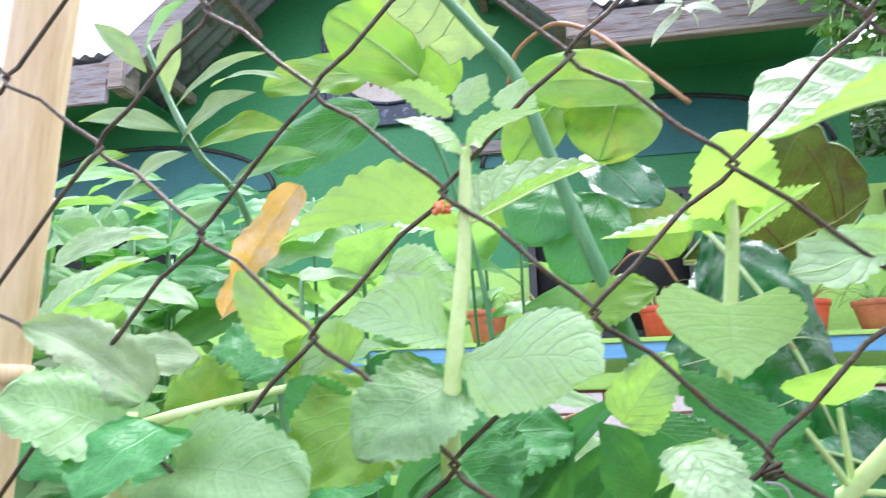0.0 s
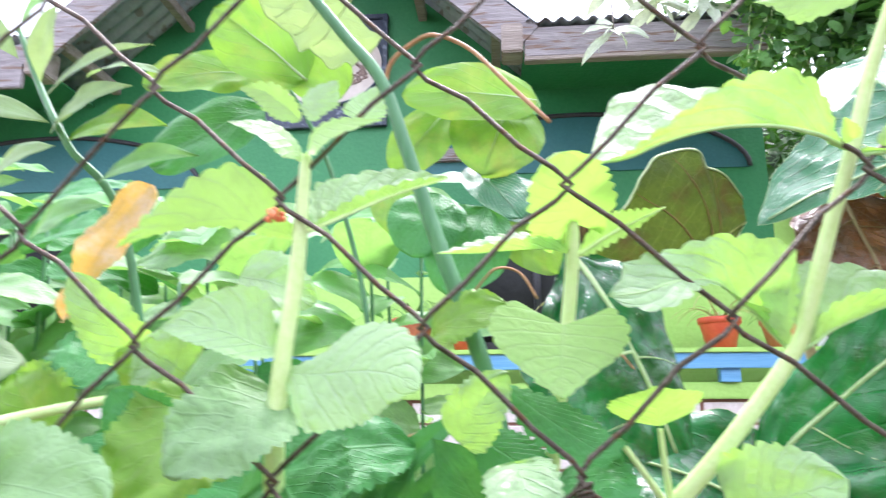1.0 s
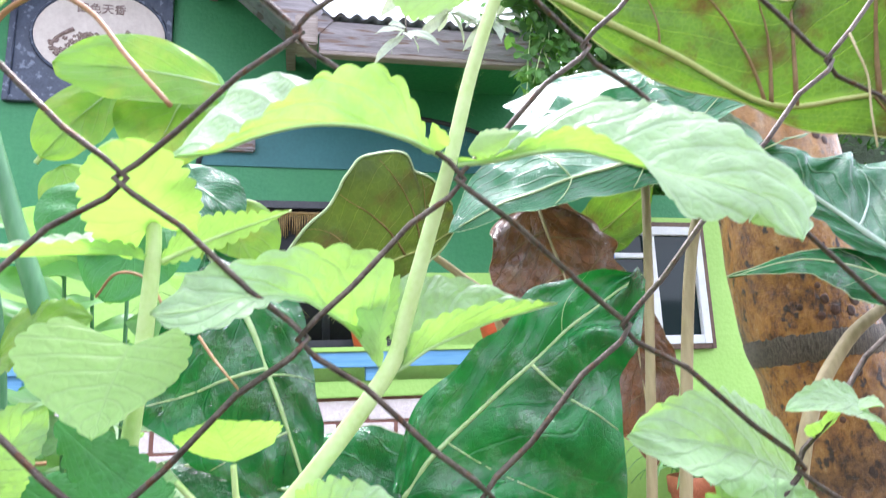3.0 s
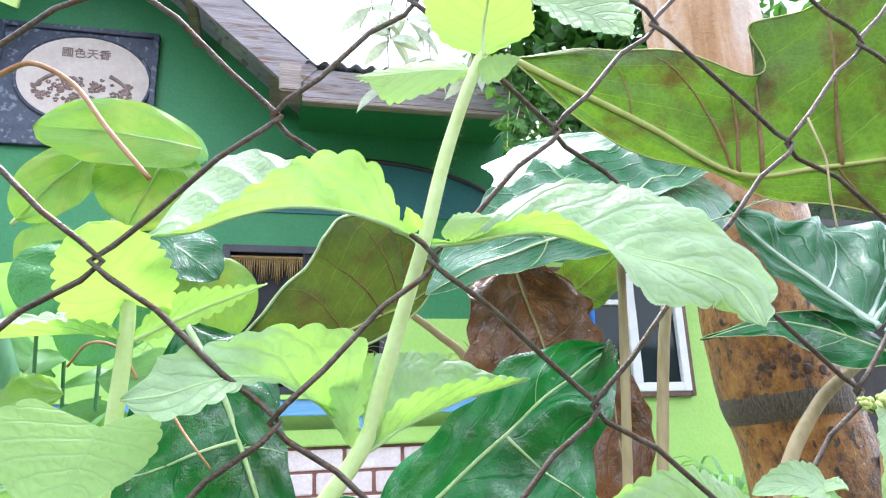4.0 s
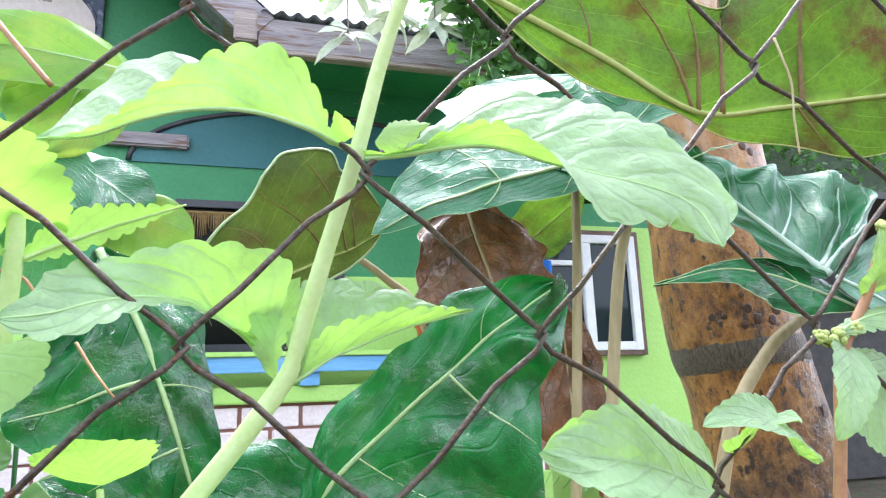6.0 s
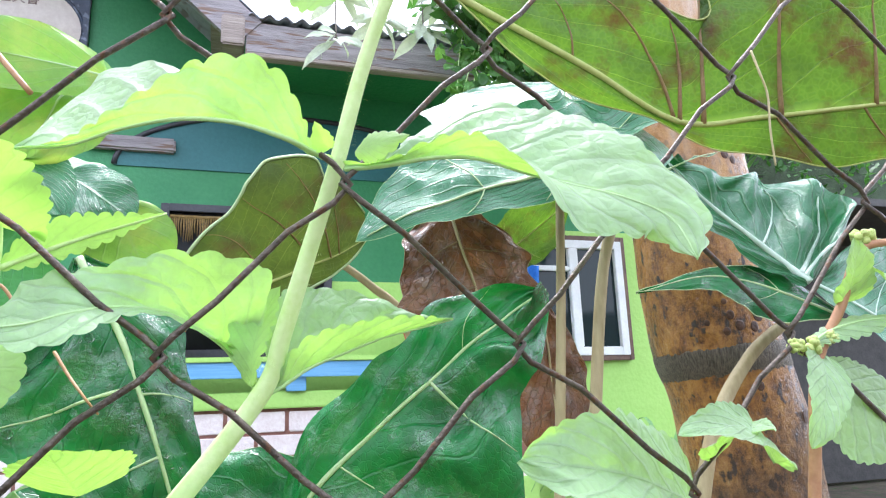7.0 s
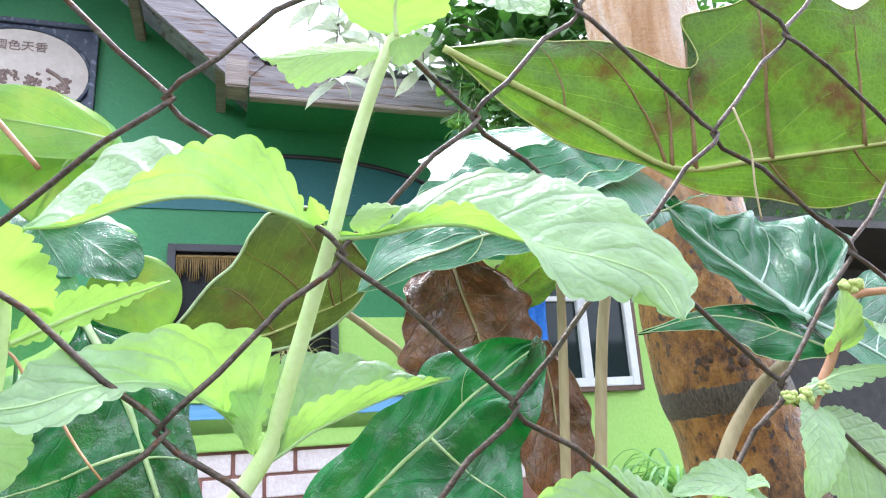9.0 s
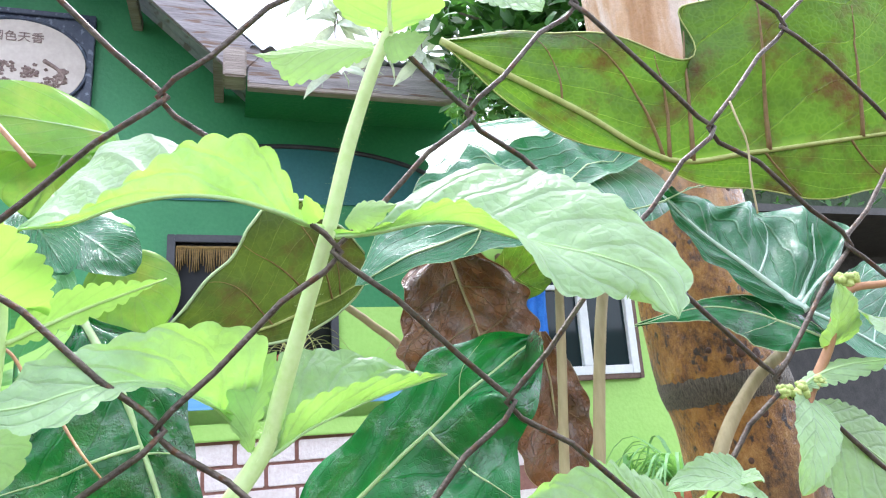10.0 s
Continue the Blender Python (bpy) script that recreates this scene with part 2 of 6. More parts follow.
ROOF = surface("corrugated_sheet", (0.28, 0.31, 0.37), (0.46, 0.49, 0.56), 6, 0.45, metal=0.2, bump=0.2, spot=(0.22, 0.20, 0.21))
TERRACOTTA = surface("terracotta", (0.46, 0.13, 0.06), (0.66, 0.24, 0.12), 22, 0.7, bump=0.2)
RED_POT = surface("red_plastic", (0.62, 0.08, 0.04), (0.75, 0.13, 0.06), 15, 0.4)
SOIL = surface("dark_soil", (0.03, 0.022, 0.015), (0.08, 0.055, 0.04), 40, 0.95, bump=0.8)
GROUND = surface("damp_earth", (0.06, 0.05, 0.035), (0.15, 0.12, 0.08), 6, 0.9, bump=0.6, spot=(0.06, 0.10, 0.03))
GOLD = surface("gold_fringe", (0.10, 0.06, 0.02), (0.38, 0.25, 0.08), 90, 0.5, bump=0.5)
CREAM_DISC = surface("cream_plaque", (0.60, 0.52, 0.47), (0.76, 0.69, 0.63), 8, 0.6, bump=0.1)
PLAQUE_INK = surface("plaque_relief", (0.16, 0.10, 0.09), (0.40, 0.30, 0.27), 40, 0.6, bump=0.3)
PLAQUE_FRAME = surface("lacquer_frame", (0.02, 0.03, 0.06), (0.06, 0.08, 0.13), 14, 0.35, spot=(0.16, 0.19, 0.26))
SCAR = surface("old_scar", (0.03, 0.014, 0.01), (0.15, 0.07, 0.04), 90, 0.4, bump=0.5)
BARK_GREY = surface("grey_bark", (0.10, 0.08, 0.07), (0.30, 0.25, 0.21), 25, 0.8, bump=0.6)
RED = surface("red_petal", (0.75, 0.14, 0.06), (0.9, 0.28, 0.12), 60, 0.5)
FLOWER = surface("lime_bud", (0.40, 0.52, 0.12), (0.62, 0.68, 0.26), 160, 0.6, bump=0.6)
SHED_SHADE = surface("shed_shade", (0.02, 0.02, 0.02), (0.07, 0.065, 0.06), 10, 0.6)
PINK = surface("pale_pink_plaster", (0.45, 0.32, 0.30), (0.6, 0.46, 0.42), 6, 0.7)

GLASS, gn, gl, gp = material("window_glass")
gp.inputs["Base Color"].default_value = (0.008, 0.02, 0.022, 1)
gp.inputs["Roughness"].default_value = 0.06
gp.inputs["Specular IOR Level"].default_value = 0.35

DROP, dn, dl, dp = material("rain_water")
dp.inputs["Base Color"].default_value = (0.9, 0.97, 0.93, 1)
dp.inputs["Roughness"].default_value = 0.02
dp.inputs["IOR"].default_value = 1.33
dp.inputs["Transmission Weight"].default_value = 1.0


def trunk_material():
    """Wet papaya bark: orange body, grey patches low down, dark rings, pale streaks."""
    m, n, l, p = material("papaya_bark")
    tc = n.new("ShaderNodeTexCoord").outputs["Object"]
    sep = n.new("ShaderNodeSeparateXYZ")
    l.new(tc, sep.inputs[0])
    a = node(n, "ShaderNodeTexNoise", Scale=55.0, Detail=10.0, Roughness=0.78)
    b = node(n, "ShaderNodeTexNoise", Scale=100.0, Detail=5.0)
    mp = n.new("ShaderNodeMapping")
    mp.inputs["Scale"].default_value = (30, 30, 4)
    l.new(tc, mp.inputs["Vector"])
    streak = node(n, "ShaderNodeTexNoise", Scale=2.0, Detail=3.0)
    l.new(mp.outputs["Vector"], streak.inputs["Vector"])
    grainy = n.new("ShaderNodeMapping")
    grainy.inputs["Scale"].default_value = (1.2, 1.2, 0.8)
    l.new(tc, grainy.inputs["Vector"])
    for q in (a, b):
        l.new(grainy.outputs["Vector"], q.inputs["Vector"])
    body = ramp(n, l, a.outputs["Fac"], [(0.36, (0.03, 0.014, 0.008)), (0.43, (0.21, 0.082, 0.016)), (0.52, (0.42, 0.18, 0.030)), (0.61, (0.52, 0.26, 0.055)), (0.71, (0.60, 0.42, 0.20))])
    old = ramp(n, l, a.outputs["Fac"], [(0.4, (0.025, 0.02, 0.016)), (0.56, (0.17, 0.095, 0.04)), (0.7, (0.40, 0.28, 0.15))])
    young = ramp(n, l, streak.outputs["Fac"], [(0.36, (0.42, 0.2, 0.06)), (0.5, (0.6, 0.35, 0.18)), (0.64, (0.70, 0.54, 0.42))])
    low = maths(n, l, "MULTIPLY_ADD", a.outputs["Fac"], 0.10, maths(n, l, "MULTIPLY_ADD", sep.outputs["X"], -0.9, sep.outputs["Z"]))
    c = mix(n, l, ramp(n, l, maths(n, l, "MULTIPLY_ADD", low, 1.0, 0.0), [(0.87, (0.7, 0.7, 0.7)), (0.925, (0, 0, 0))]), body, old)
    c = mix(n, l, ramp(n, l, b.outputs["Fac"], [(0.60, (0, 0, 0)), (0.66, (1, 1, 1))]), c, (0.045, 0.025, 0.016))
    high = maths(n, l, "MULTIPLY_ADD", sep.outputs["Z"], 4.0, -3.94)
    c = mix(n, l, ramp(n, l, high, [(0.0, (0, 0, 0)), (0.5, (1, 1, 1))]), c, young)
    l.new(c, p.inputs["Base Color"])
    p.inputs["Roughness"].default_value = 0.35
    wetness = node(n, "ShaderNodeTexNoise", Scale=420.0, Detail=2.0)
    l.new(tc, wetness.inputs["Vector"])
    l.new(ramp(n, l, wetness.outputs["Fac"], [(0.52, (0.05, 0.05, 0.05)), (0.60, (1.0, 1.0, 1.0))]), p.inputs["Coat Weight"])
    beads = node(n, "ShaderNodeBump", Strength=0.9, Distance=0.003)
    l.new(wetness.outputs["Fac"], beads.inputs["Height"])
    l.new(beads.outputs["Normal"], p.inputs["Coat Normal"])
    p.inputs["Coat Roughness"].default_value = 0.08
    bp = node(n, "ShaderNodeBump", Strength=0.6, Distance=0.004)
    l.new(maths(n, l, "ADD", a.outputs["Fac"], b.outputs["Fac"]), bp.inputs["Height"])
    l.new(bp.outputs["Normal"], p.inputs["Normal"])
    return m


BARK = trunk_material()


# ---- mesh helpers ----
def thing(name, at, label, category, group="", kind=""):
    ob = new(name)
    ob.location = at
    ob.empty_display_size = 0.05
    return tagged(ob, label, category, group, kind)


def origin_of(ob):
    while ob.parent:
        ob = ob.parent
    return ob.location


def part(name, bm, mat, parent=None, label="", smooth=True):
    """Links a bmesh, in world metres, as one mesh object under a thing or a part."""
    if parent is not None:
        bmesh.ops.translate(bm, verts=bm.verts, vec=-origin_of(parent))
    me = bpy.data.meshes.new(name)
    bm.to_mesh(me)
    bm.free()
    for poly in me.polygons:
        poly.use_smooth = smooth
    me.materials.append(mat)
    ob = new(name, me)
    if parent is not None:
        ob.parent = parent
    if label:
        ob["label"] = label
    return ob


def box(lo, hi, bevel=0.0, bm=None):
    bm = bm or bmesh.new()
    lo, hi = Vector(lo), Vector(hi)
    made = bmesh.ops.create_cube(bm, size=1.0, matrix=Matrix.Translation((lo + hi) / 2) @ Matrix.Diagonal((*(hi - lo), 1)))
    if bevel:
        edges = {e for v in made["verts"] for e in v.link_edges}
        bmesh.ops.bevel(bm, geom=list(edges), offset=bevel, segments=2, affect="EDGES")
    return bm


def spline(points, steps):
    """A smooth line through points (Catmull-Rom)."""
    pts = [Vector(p) for p in points]
    if len(pts) == 2:
        return [pts[0].lerp(pts[1], i / steps) for i in range(steps + 1)]
    ext = [2 * pts[0] - pts[1], *pts, 2 * pts[-1] - pts[-2]]
    out = []
    for k in range(len(pts) - 1):
        a, b, c, d = ext[k:k + 4]
        for i in range(steps):
            t = i / steps
            out.append(0.5 * (2 * b + (c - a) * t + (2 * a - 5 * b + 4 * c - d) * t * t + (3 * b - a - 3 * c + d) * t ** 3))
    return out + [pts[-1]]


def tube(line, r0, r1=None, sides=8, bm=None, lumps=0.0):
    """A tapered tube along a line of points, closed at both ends."""
    bm = bm or bmesh.new()
    r1 = r0 if r1 is None else r1
    line = [Vector(p) for p in line]
    rings, side = [], None
    for i, p in enumerate(line):
        way = (line[min(i + 1, len(line) - 1)] - line[max(i - 1, 0)]).normalized()
        if side is None:
            side = way.orthogonal().normalized()
        side = (side - way * side.dot(way)).normalized()
        up = way.cross(side)
        r = r0 + (r1 - r0) * i / (len(line) - 1)
        if lumps:
            r *= 1 + lumps * noise.noise(p * 60)
        rings.append([bm.verts.new(p + (side * math.cos(a) + up * math.sin(a)) * r) for a in (2 * math.pi * k / sides for k in range(sides))])
    for a, b in zip(rings, rings[1:]):
        for k in range(sides):
            bm.faces.new((a[k], a[(k + 1) % sides], b[(k + 1) % sides], b[k]))
    bm.faces.new(list(reversed(rings[0])))
    bm.faces.new(rings[-1])
    return bm


def frame_box(x0, x1, z0, z1, y0, y1, w, bm=None):
    """Four mitred-looking bars round an opening in a wall along x."""
    bm = bm or bmesh.new()
    for lo, hi in (((x0, y0, z0), (x0 + w, y1, z1)), ((x1 - w, y0, z0), (x1, y1, z1)), ((x0 + w, y0, z0), (x1 - w, y1, z0 + w)), ((x0 + w, y0, z1 - w), (x1 - w, y1, z1))):
        box(lo, hi, 0.003, bm)
    return bm


# ---- leaves ----
def leaf_axes(base, tip, face):
    """Along, across and normal of a leaf; face: 0 looks up, 90 looks towards the street side."""
    a = Vector(tip) - Vector(base)
    length = a.length
    a.normalize()
    f = radians(face)
    n = Vector((0, -math.sin(f), math.cos(f)))
    n = (n - a * n.dot(a)).normalized()
    return a, a.cross(n), n, length


def half_breadth(kind, u):
    if kind == "herb":
        rise = min(1.0, u / 0.22)
        fall = max(0.0, u - 0.22) / 0.78
        return (rise * (2 - rise)) ** 0.36 * max(0.0, 1 - fall ** 2.0) ** 0.68
    if kind == "heart":
        return (0.62 + 0.38 * min(1.0, u / 0.3)) * math.sqrt(max(0.0, 1 - (max(0.0, u - 0.25) / 0.75) ** 2.2))
    if kind == "round":
        return max(0.0, math.sin(math.pi * u ** 0.80)) ** 0.5
    if kind == "lance":
        return max(0.0, math.sin(math.pi * u ** 0.85)) ** 1.15
    return max(0.0, math.sin(math.pi * u ** 0.6)) ** 0.9


def leaf(parent, base, tip, breadth, face, mat, kind="herb", bend=0.08, fold=0.25, wave=0.0, teeth=11, name="leaf", label="", rough=1.0, rib=None):
    """One leaf blade: toothed or smooth outline, arched midrib, folded halves, puckered skin."""
    base, tip = Vector(base), Vector(tip)
    a, s, n, length = leaf_axes(base, tip, face)
    seed = (base.x * 91.7 + tip.z * 57.3) % 10
    herb = kind in ("herb", "heart")
    back = 0.30 if kind == "heart" else 0.0
    nu, nv = (teeth * 5, 8) if herb else (26, 6)
    bm = bmesh.new()
    uvl = bm.loops.layers.uv.new("uv")

    def at(u, v):
        w = half_breadth(kind, u) * breadth / 2
        edge = abs(v)
        if herb and edge > 0.8:
            beat = teeth * (u + 0.022 * noise.noise(Vector((u * 6, math.copysign(3, v), seed))))
            w *= 1 + (0.11 + 0.06 * noise.noise(Vector((u * 9, v, seed + 7)))) * (abs(math.sin(math.pi * beat)) - 0.55)
        if herb:
            w *= 1 + 0.07 * noise.noise(Vector((u * 3, math.copysign(2, v), seed)))
        lift = bend * length * 4 * u * (1 - u) + fold * edge * w * (1 - 0.35 * edge)
        lift += wave * breadth * edge ** 1.5 * math.sin(u * 15 + seed * 2 + (2 if v > 0 else 0)) * min(1, 4 * u)
        lift += rough * breadth * 0.07 * noise.noise(Vector((u * 4.2, v * 2.6, seed))) * (0.4 + edge)
        if herb:
            lift += breadth * rough * edge * (0.0035 * math.sin((u - 0.3 * edge) * 44) + 0.022 * noise.noise(Vector((u * 13, v * 6, seed + 5))))
        return base + a * (length * (u + 0.06 * edge ** 2 * math.sin(math.pi * u) - back * edge ** 1.3 * (1 - u) ** 2)) + s * (v * w) + n * lift

    rows = []
    for i in range(nu + 1):
        u = i / nu
        rows.append([bm.verts.new(at(u, -1 + 2 * j / (2 * nv))) for j in range(2 * nv + 1)])
    for i in range(nu):
        for j in range(2 * nv):
            try:
                f = bm.faces.new((rows[i][j], rows[i + 1][j], rows[i + 1][j + 1], rows[i][j + 1]))
            except ValueError:
                continue
            for loop, (p, q) in zip(f.loops, ((i, j), (i + 1, j), (i + 1, j + 1), (i, j + 1))):
                loop[uvl].uv = (p / nu, q / (2 * nv))
    bmesh.ops.remove_doubles(bm, verts=bm.verts, dist=1e-6)
    skin = part(name, bm, mat, parent, label)
    if rib:
        line = [at(i / 16, 0) - n * 0.0006 for i in range(16)]
        part("midrib", tube(line, breadth * 0.016 + 0.0004, 0.0004, 6), rib, skin)
    return skin


def big_leaf(parent, base, tip, breadth, face, mat, rib, lobe=0.35, bend=0.05, fold=0.15, wave=0.05, veins=5, label="", rib_side=-1, rib_size=1.0, scallop=0.06, near=1.0, far=1.0, vein_mat=None, rim=True, pucker=0.04, ridge=0.012, folds=None, lean=0.2, thick=0.5, near_lobe=1.0, notch=0.34, mid=(), glint_size=1.0):
    """An arrow-shaped taro leaf with two back lobes, a wavy margin and raised ribs of their own."""
    base, tip = Vector(base), Vector(tip)
    a, s, n, length = leaf_axes(base, tip, face)
    seed = (base.x * 71.7 + tip.z * 37.3) % 10
    nu, nv = 60, 13
    way = spline([base, *mid, tip], 12) if mid else None
    bm = bmesh.new()
    uvl = bm.loops.layers.uv.new("uv")

    def breadths(u):
        """Inner and outer half breadth at u, from the lobes' ends at -lobe to the tip at 1."""
        if u >= 0:
            outer = (1 - u ** 1.7) ** 0.85
            inner = 0.0
        else:
            k = -u / lobe
            outer = notch + (1 - notch) * math.sqrt(max(0, 1 - k * k))
            inner = notch * min(1.0, (k * 1.5)) ** 0.6 if notch < 0.4 else notch * k ** 0.8
            outer = max(outer, inner)
        return inner * breadth / 2, outer * breadth / 2

    def at(u, side, v):
        inner, outer = breadths(u)
        outer *= (near if side > 0 else far)
        inner = min(inner, outer)
        outer *= 1 + scallop * math.sin(u * 21 + seed + side) + 0.5 * scallop * math.sin(u * 37 + seed)
        d = inner + (outer - inner) * v
        rel = d / (breadth / 2)
        lift = bend * length * (4 * u * (1 - u) if u > 0 else 2.5 * u) + fold * d * (1 - 0.3 * rel)
        lift += wave * breadth * rel ** 1.6 * math.sin(u * 13 + seed * 1.7 + side)
        lift += 0.02 * breadth * noise.noise(Vector((u * 4, rel * 3 * side, seed)))
        lift -= ridge * breadth * abs(math.sin((u - rel * 0.35) * (folds or veins) * 3.14)) * rel * rib_side
        lift += pucker * breadth * (0.25 + rel) * noise.noise(Vector((u * 6, rel * 4 * side, seed + 3)))
        lift += 0.35 * pucker * breadth * rel * noise.noise(Vector((u * 17, rel * 11 * side, seed + 8)))
        spine = base + a * (length * u * (near_lobe if u < 0 and side > 0 else 1.0))
        if way and u > 0:
            q = min(1.0, u) * (len(way) - 1)
            i = min(len(way) - 2, int(q))
            spine = way[i].lerp(way[i + 1], q - i)
        return spine + s * (side * d) + n * lift

    for side in (-1, 1):
        rows = []
        for i in range(nu + 1):
            u = -lobe + (1 + lobe) * i / nu
            rows.append([bm.verts.new(at(u, side, j / nv)) for j in range(nv + 1)])
        for i in range(nu):
            for j in range(nv):
                idx = ((i, j), (i + 1, j), (i + 1, j + 1), (i, j + 1))
                f = bm.faces.new([rows[p][q] for p, q in (idx if side > 0 else reversed(idx))])
                for loop, (p, q) in zip(f.loops, idx if side > 0 else reversed(idx)):
                    loop[uvl].uv = (p / nu, 0.5 + 0.5 * side * q / nv)
    bmesh.ops.remove_doubles(bm, verts=bm.verts, dist=2e-5)
    blade = part("leaf", bm, mat, parent, label)
    off = n * (0.0008 * rib_side)
    r = 0.0022 * rib_size
    part("midrib", tube([at(i / 20, 1, 0) + off for i in range(20)], r, r * 0.3, 7), rib, blade)
    # the highlight along the glossy edge, built as a thin pale tube
    if rim:
        bm = bmesh.new()
        for side in (-1, 1):
            tube([at(-lobe + (1 + lobe) * i / nu, side, 1) for i in range(nu + 1)], 0.0004 * glint_size, 0.0003 * glint_size, 5, bm)
        part("margin", bm, rib, blade)
    rib = vein_mat or rib
    for side in (-1, 1):
        if lobe > 0.5:
            part("vein", tube([at(-lobe * 0.8 * k / 8, side, 0.04 + 0.42 * (k / 8) ** 0.7) + off for k in range(9)], r * 0.55, r * 0.25, 6), rib, blade)
        for j in range(veins):
            u0 = 0.02 + 0.78 * j / veins
            line = []
            for k in range(9):
                v = k / 8 * 0.93
                u = min(0.98, u0 + lean * (0.5 * v * v + 0.5 * v))
                line.append(at(u, side, v) + off)
            part("vein", tube(line, r * (thick - 0.05 * j), r * 0.2, 6), rib, blade)
    return blade


def blade(parent, points, near, far, mat, teeth=12, kind="herb", rib=None, rib_size=1.0, vein_mat=None, veins=(), margin=0.0, pucker=0.03, scallop=0.05, ridge=0.0, seed=0, shine_mat=None, name="leaf", label="", tooth=0.0022):
    """A leaf laid along a bent midrib; each half has its own breadths, the ways it leans from base to tip, and a curl."""
    line = spline(points, 12)
    tooth = min(tooth, 0.36 * sum((b - a).length for a, b in zip(line, line[1:])) / teeth)
    nu, nv = (teeth * 6, 9) if kind == "herb" else (72, 12)
    bm = bmesh.new()
    uvl = bm.loops.layers.uv.new("uv")

    def between(seq, u):
        q = min(0.99999, max(0.0, u)) * (len(seq) - 1)
        i = int(q)
        f = q - i
        return seq[i] + (seq[i + 1] - seq[i]) * f

    halves = []
    for widths, ways, curl in (near, far):
        soft = [w.x for w in spline([(w, 0, 0) for w in widths], 8)]
        halves.append((soft, [Vector(w).normalized() for w in ways], curl))

    def at(u, side, v):
        p = between(line, u)
        along = (between(line, u + 0.02) - between(line, u - 0.02)).normalized()
        widths, ways, curl = halves[side]
        d = between(ways, u)
        d = (d - along * d.dot(along)).normalized()
        n = along.cross(d) * (1 if side else -1)
        w = max(0.0, between(widths, u))
        key = Vector((u * 3, 5.0 * side, seed * 1.7))
        slide = 0.0
        if kind == "herb":
            if v > 0.75:
                beat = teeth * (u + 0.02 * noise.noise(Vector((u * 6, side * 3, seed))))
                cut = abs(math.sin(math.pi * beat)) ** 0.7 - 0.6
                w += tooth * (1 + 0.6 * noise.noise(Vector((u * 9, side, seed + 7)))) * cut * (v - 0.75) * 4 * min(1, w / tooth / 2)
            w *= 1 + 0.05 * noise.noise(key)
        else:
            w *= 1 + scallop * (noise.noise(Vector((u * 7, 5.0 * side, seed))) * 1.6 + 0.5 * math.sin(u * 31 + seed))
            slide = scallop * 0.5 * w * v * noise.noise(Vector((u * 9, side * 4, seed + 2)))
        size = max(widths)
        lift = curl * w * v * v
        lift += pucker * size * (0.2 + v) * noise.noise(Vector((u * 5, v * 2.5 + 7 * side, seed)))
        lift += 0.45 * pucker * size * v * noise.noise(Vector((u * 14, v * 7 + 7 * side, seed + 4)))
        if kind == "herb":
            lift += (0.03 if len(points) > 5 else 0.008) * size * min(1, 3 * v) * abs(math.sin((u * 1.15 - 0.22 * v) * 3.1416 * 7))
        lift += ridge * size * math.sin((u - 0.3 * v) * 24 + seed) * min(1, 2.5 * v) * (1 - 0.6 * v * v)
        return p + along * slide + d * (w * v) + n * lift

    rows = [[bm.verts.new(at(i / nu, 0 if j < nv else 1, abs(j - nv) / nv)) for j in range(2 * nv + 1)] for i in range(nu + 1)]
    for i in range(nu):
        for j in range(2 * nv):
            f = bm.faces.new((rows[i][j], rows[i + 1][j], rows[i + 1][j + 1], rows[i][j + 1]))
            for loop, (p, q) in zip(f.loops, ((i, j), (i + 1, j), (i + 1, j + 1), (i, j + 1))):
                loop[uvl].uv = (p / nu, q / (2 * nv))
    bmesh.ops.remove_doubles(bm, verts=bm.verts, dist=1e-6)
    made = part(name, bm, mat, parent, label)
    if rib:
        r = 0.0008 * rib_size
        part("midrib", tube([at(i / 40, 0, 0) for i in range(41)], r, r * 0.35, 7), rib, made)
        for side, u0, u1, thick in veins:
            way = [at(u0 + (u1 - u0) * (0.6 * q + 0.4 * q * q), side, 0.95 * q) for q in (k / 14 for k in range(15))]
            part("vein", tube(way, r * 0.62 * thick, r * 0.15 * thick, 6), vein_mat or rib, made)
        if margin:
            for side in (0, 1):
                part("margin", tube([at(i / nu, side, 1) for i in range(nu + 1)], 0.0004 * margin, 0.0003 * margin, 5), shine_mat or rib, made)
    return made



def stem(parent, points, r0, r1, mat, name="stem", sides=9, steps=8, lumps=0.05):
    return part(name, tube(spline(points, steps), r0, r1, sides, lumps=lumps), mat, parent)


def bud(parent, p, r, mat, count=14, name="flower_bud"):
    """A small knobbly flower head."""
    bm = bmesh.new()
    q = random.Random(int(p[0] * 1000))
    for k in range(count):
        d = Vector((q.gauss(0, 1), q.gauss(0, 1), q.gauss(0, 0.7))).normalized() * (r * 0.7)
        bmesh.ops.create_icosphere(bm, subdivisions=1, radius=r * q.uniform(0.28, 0.45), matrix=Matrix.Translation(Vector(p) + d))
    return part(name, bm, mat, parent)


def hairs(parent, points, r, count):
    """Fine short hairs standing off a stem."""
    q = random.Random(count)
    line = spline(points, 12)
    bm = bmesh.new()
    for k in range(count):
        i = q.randrange(len(line) - 1)
        way = (line[i + 1] - line[i]).normalized()
        side = way.orthogonal().normalized()
        side.rotate(Matrix.Rotation(q.uniform(0, 6.283), 3, way))
        p = line[i].lerp(line[i + 1], q.random()) + side * r * 0.9
        e = p + (side + way * q.uniform(-0.5, 0.5)) * q.uniform(0.0008, 0.0018)
        w = way.cross(side) * 0.00008
        bm.faces.new([bm.verts.new(v) for v in (p - w, p + w, e)])
    return tagged(part("hairs", bm, STEM, parent, "fine pale stem hairs"), kind="stuff")


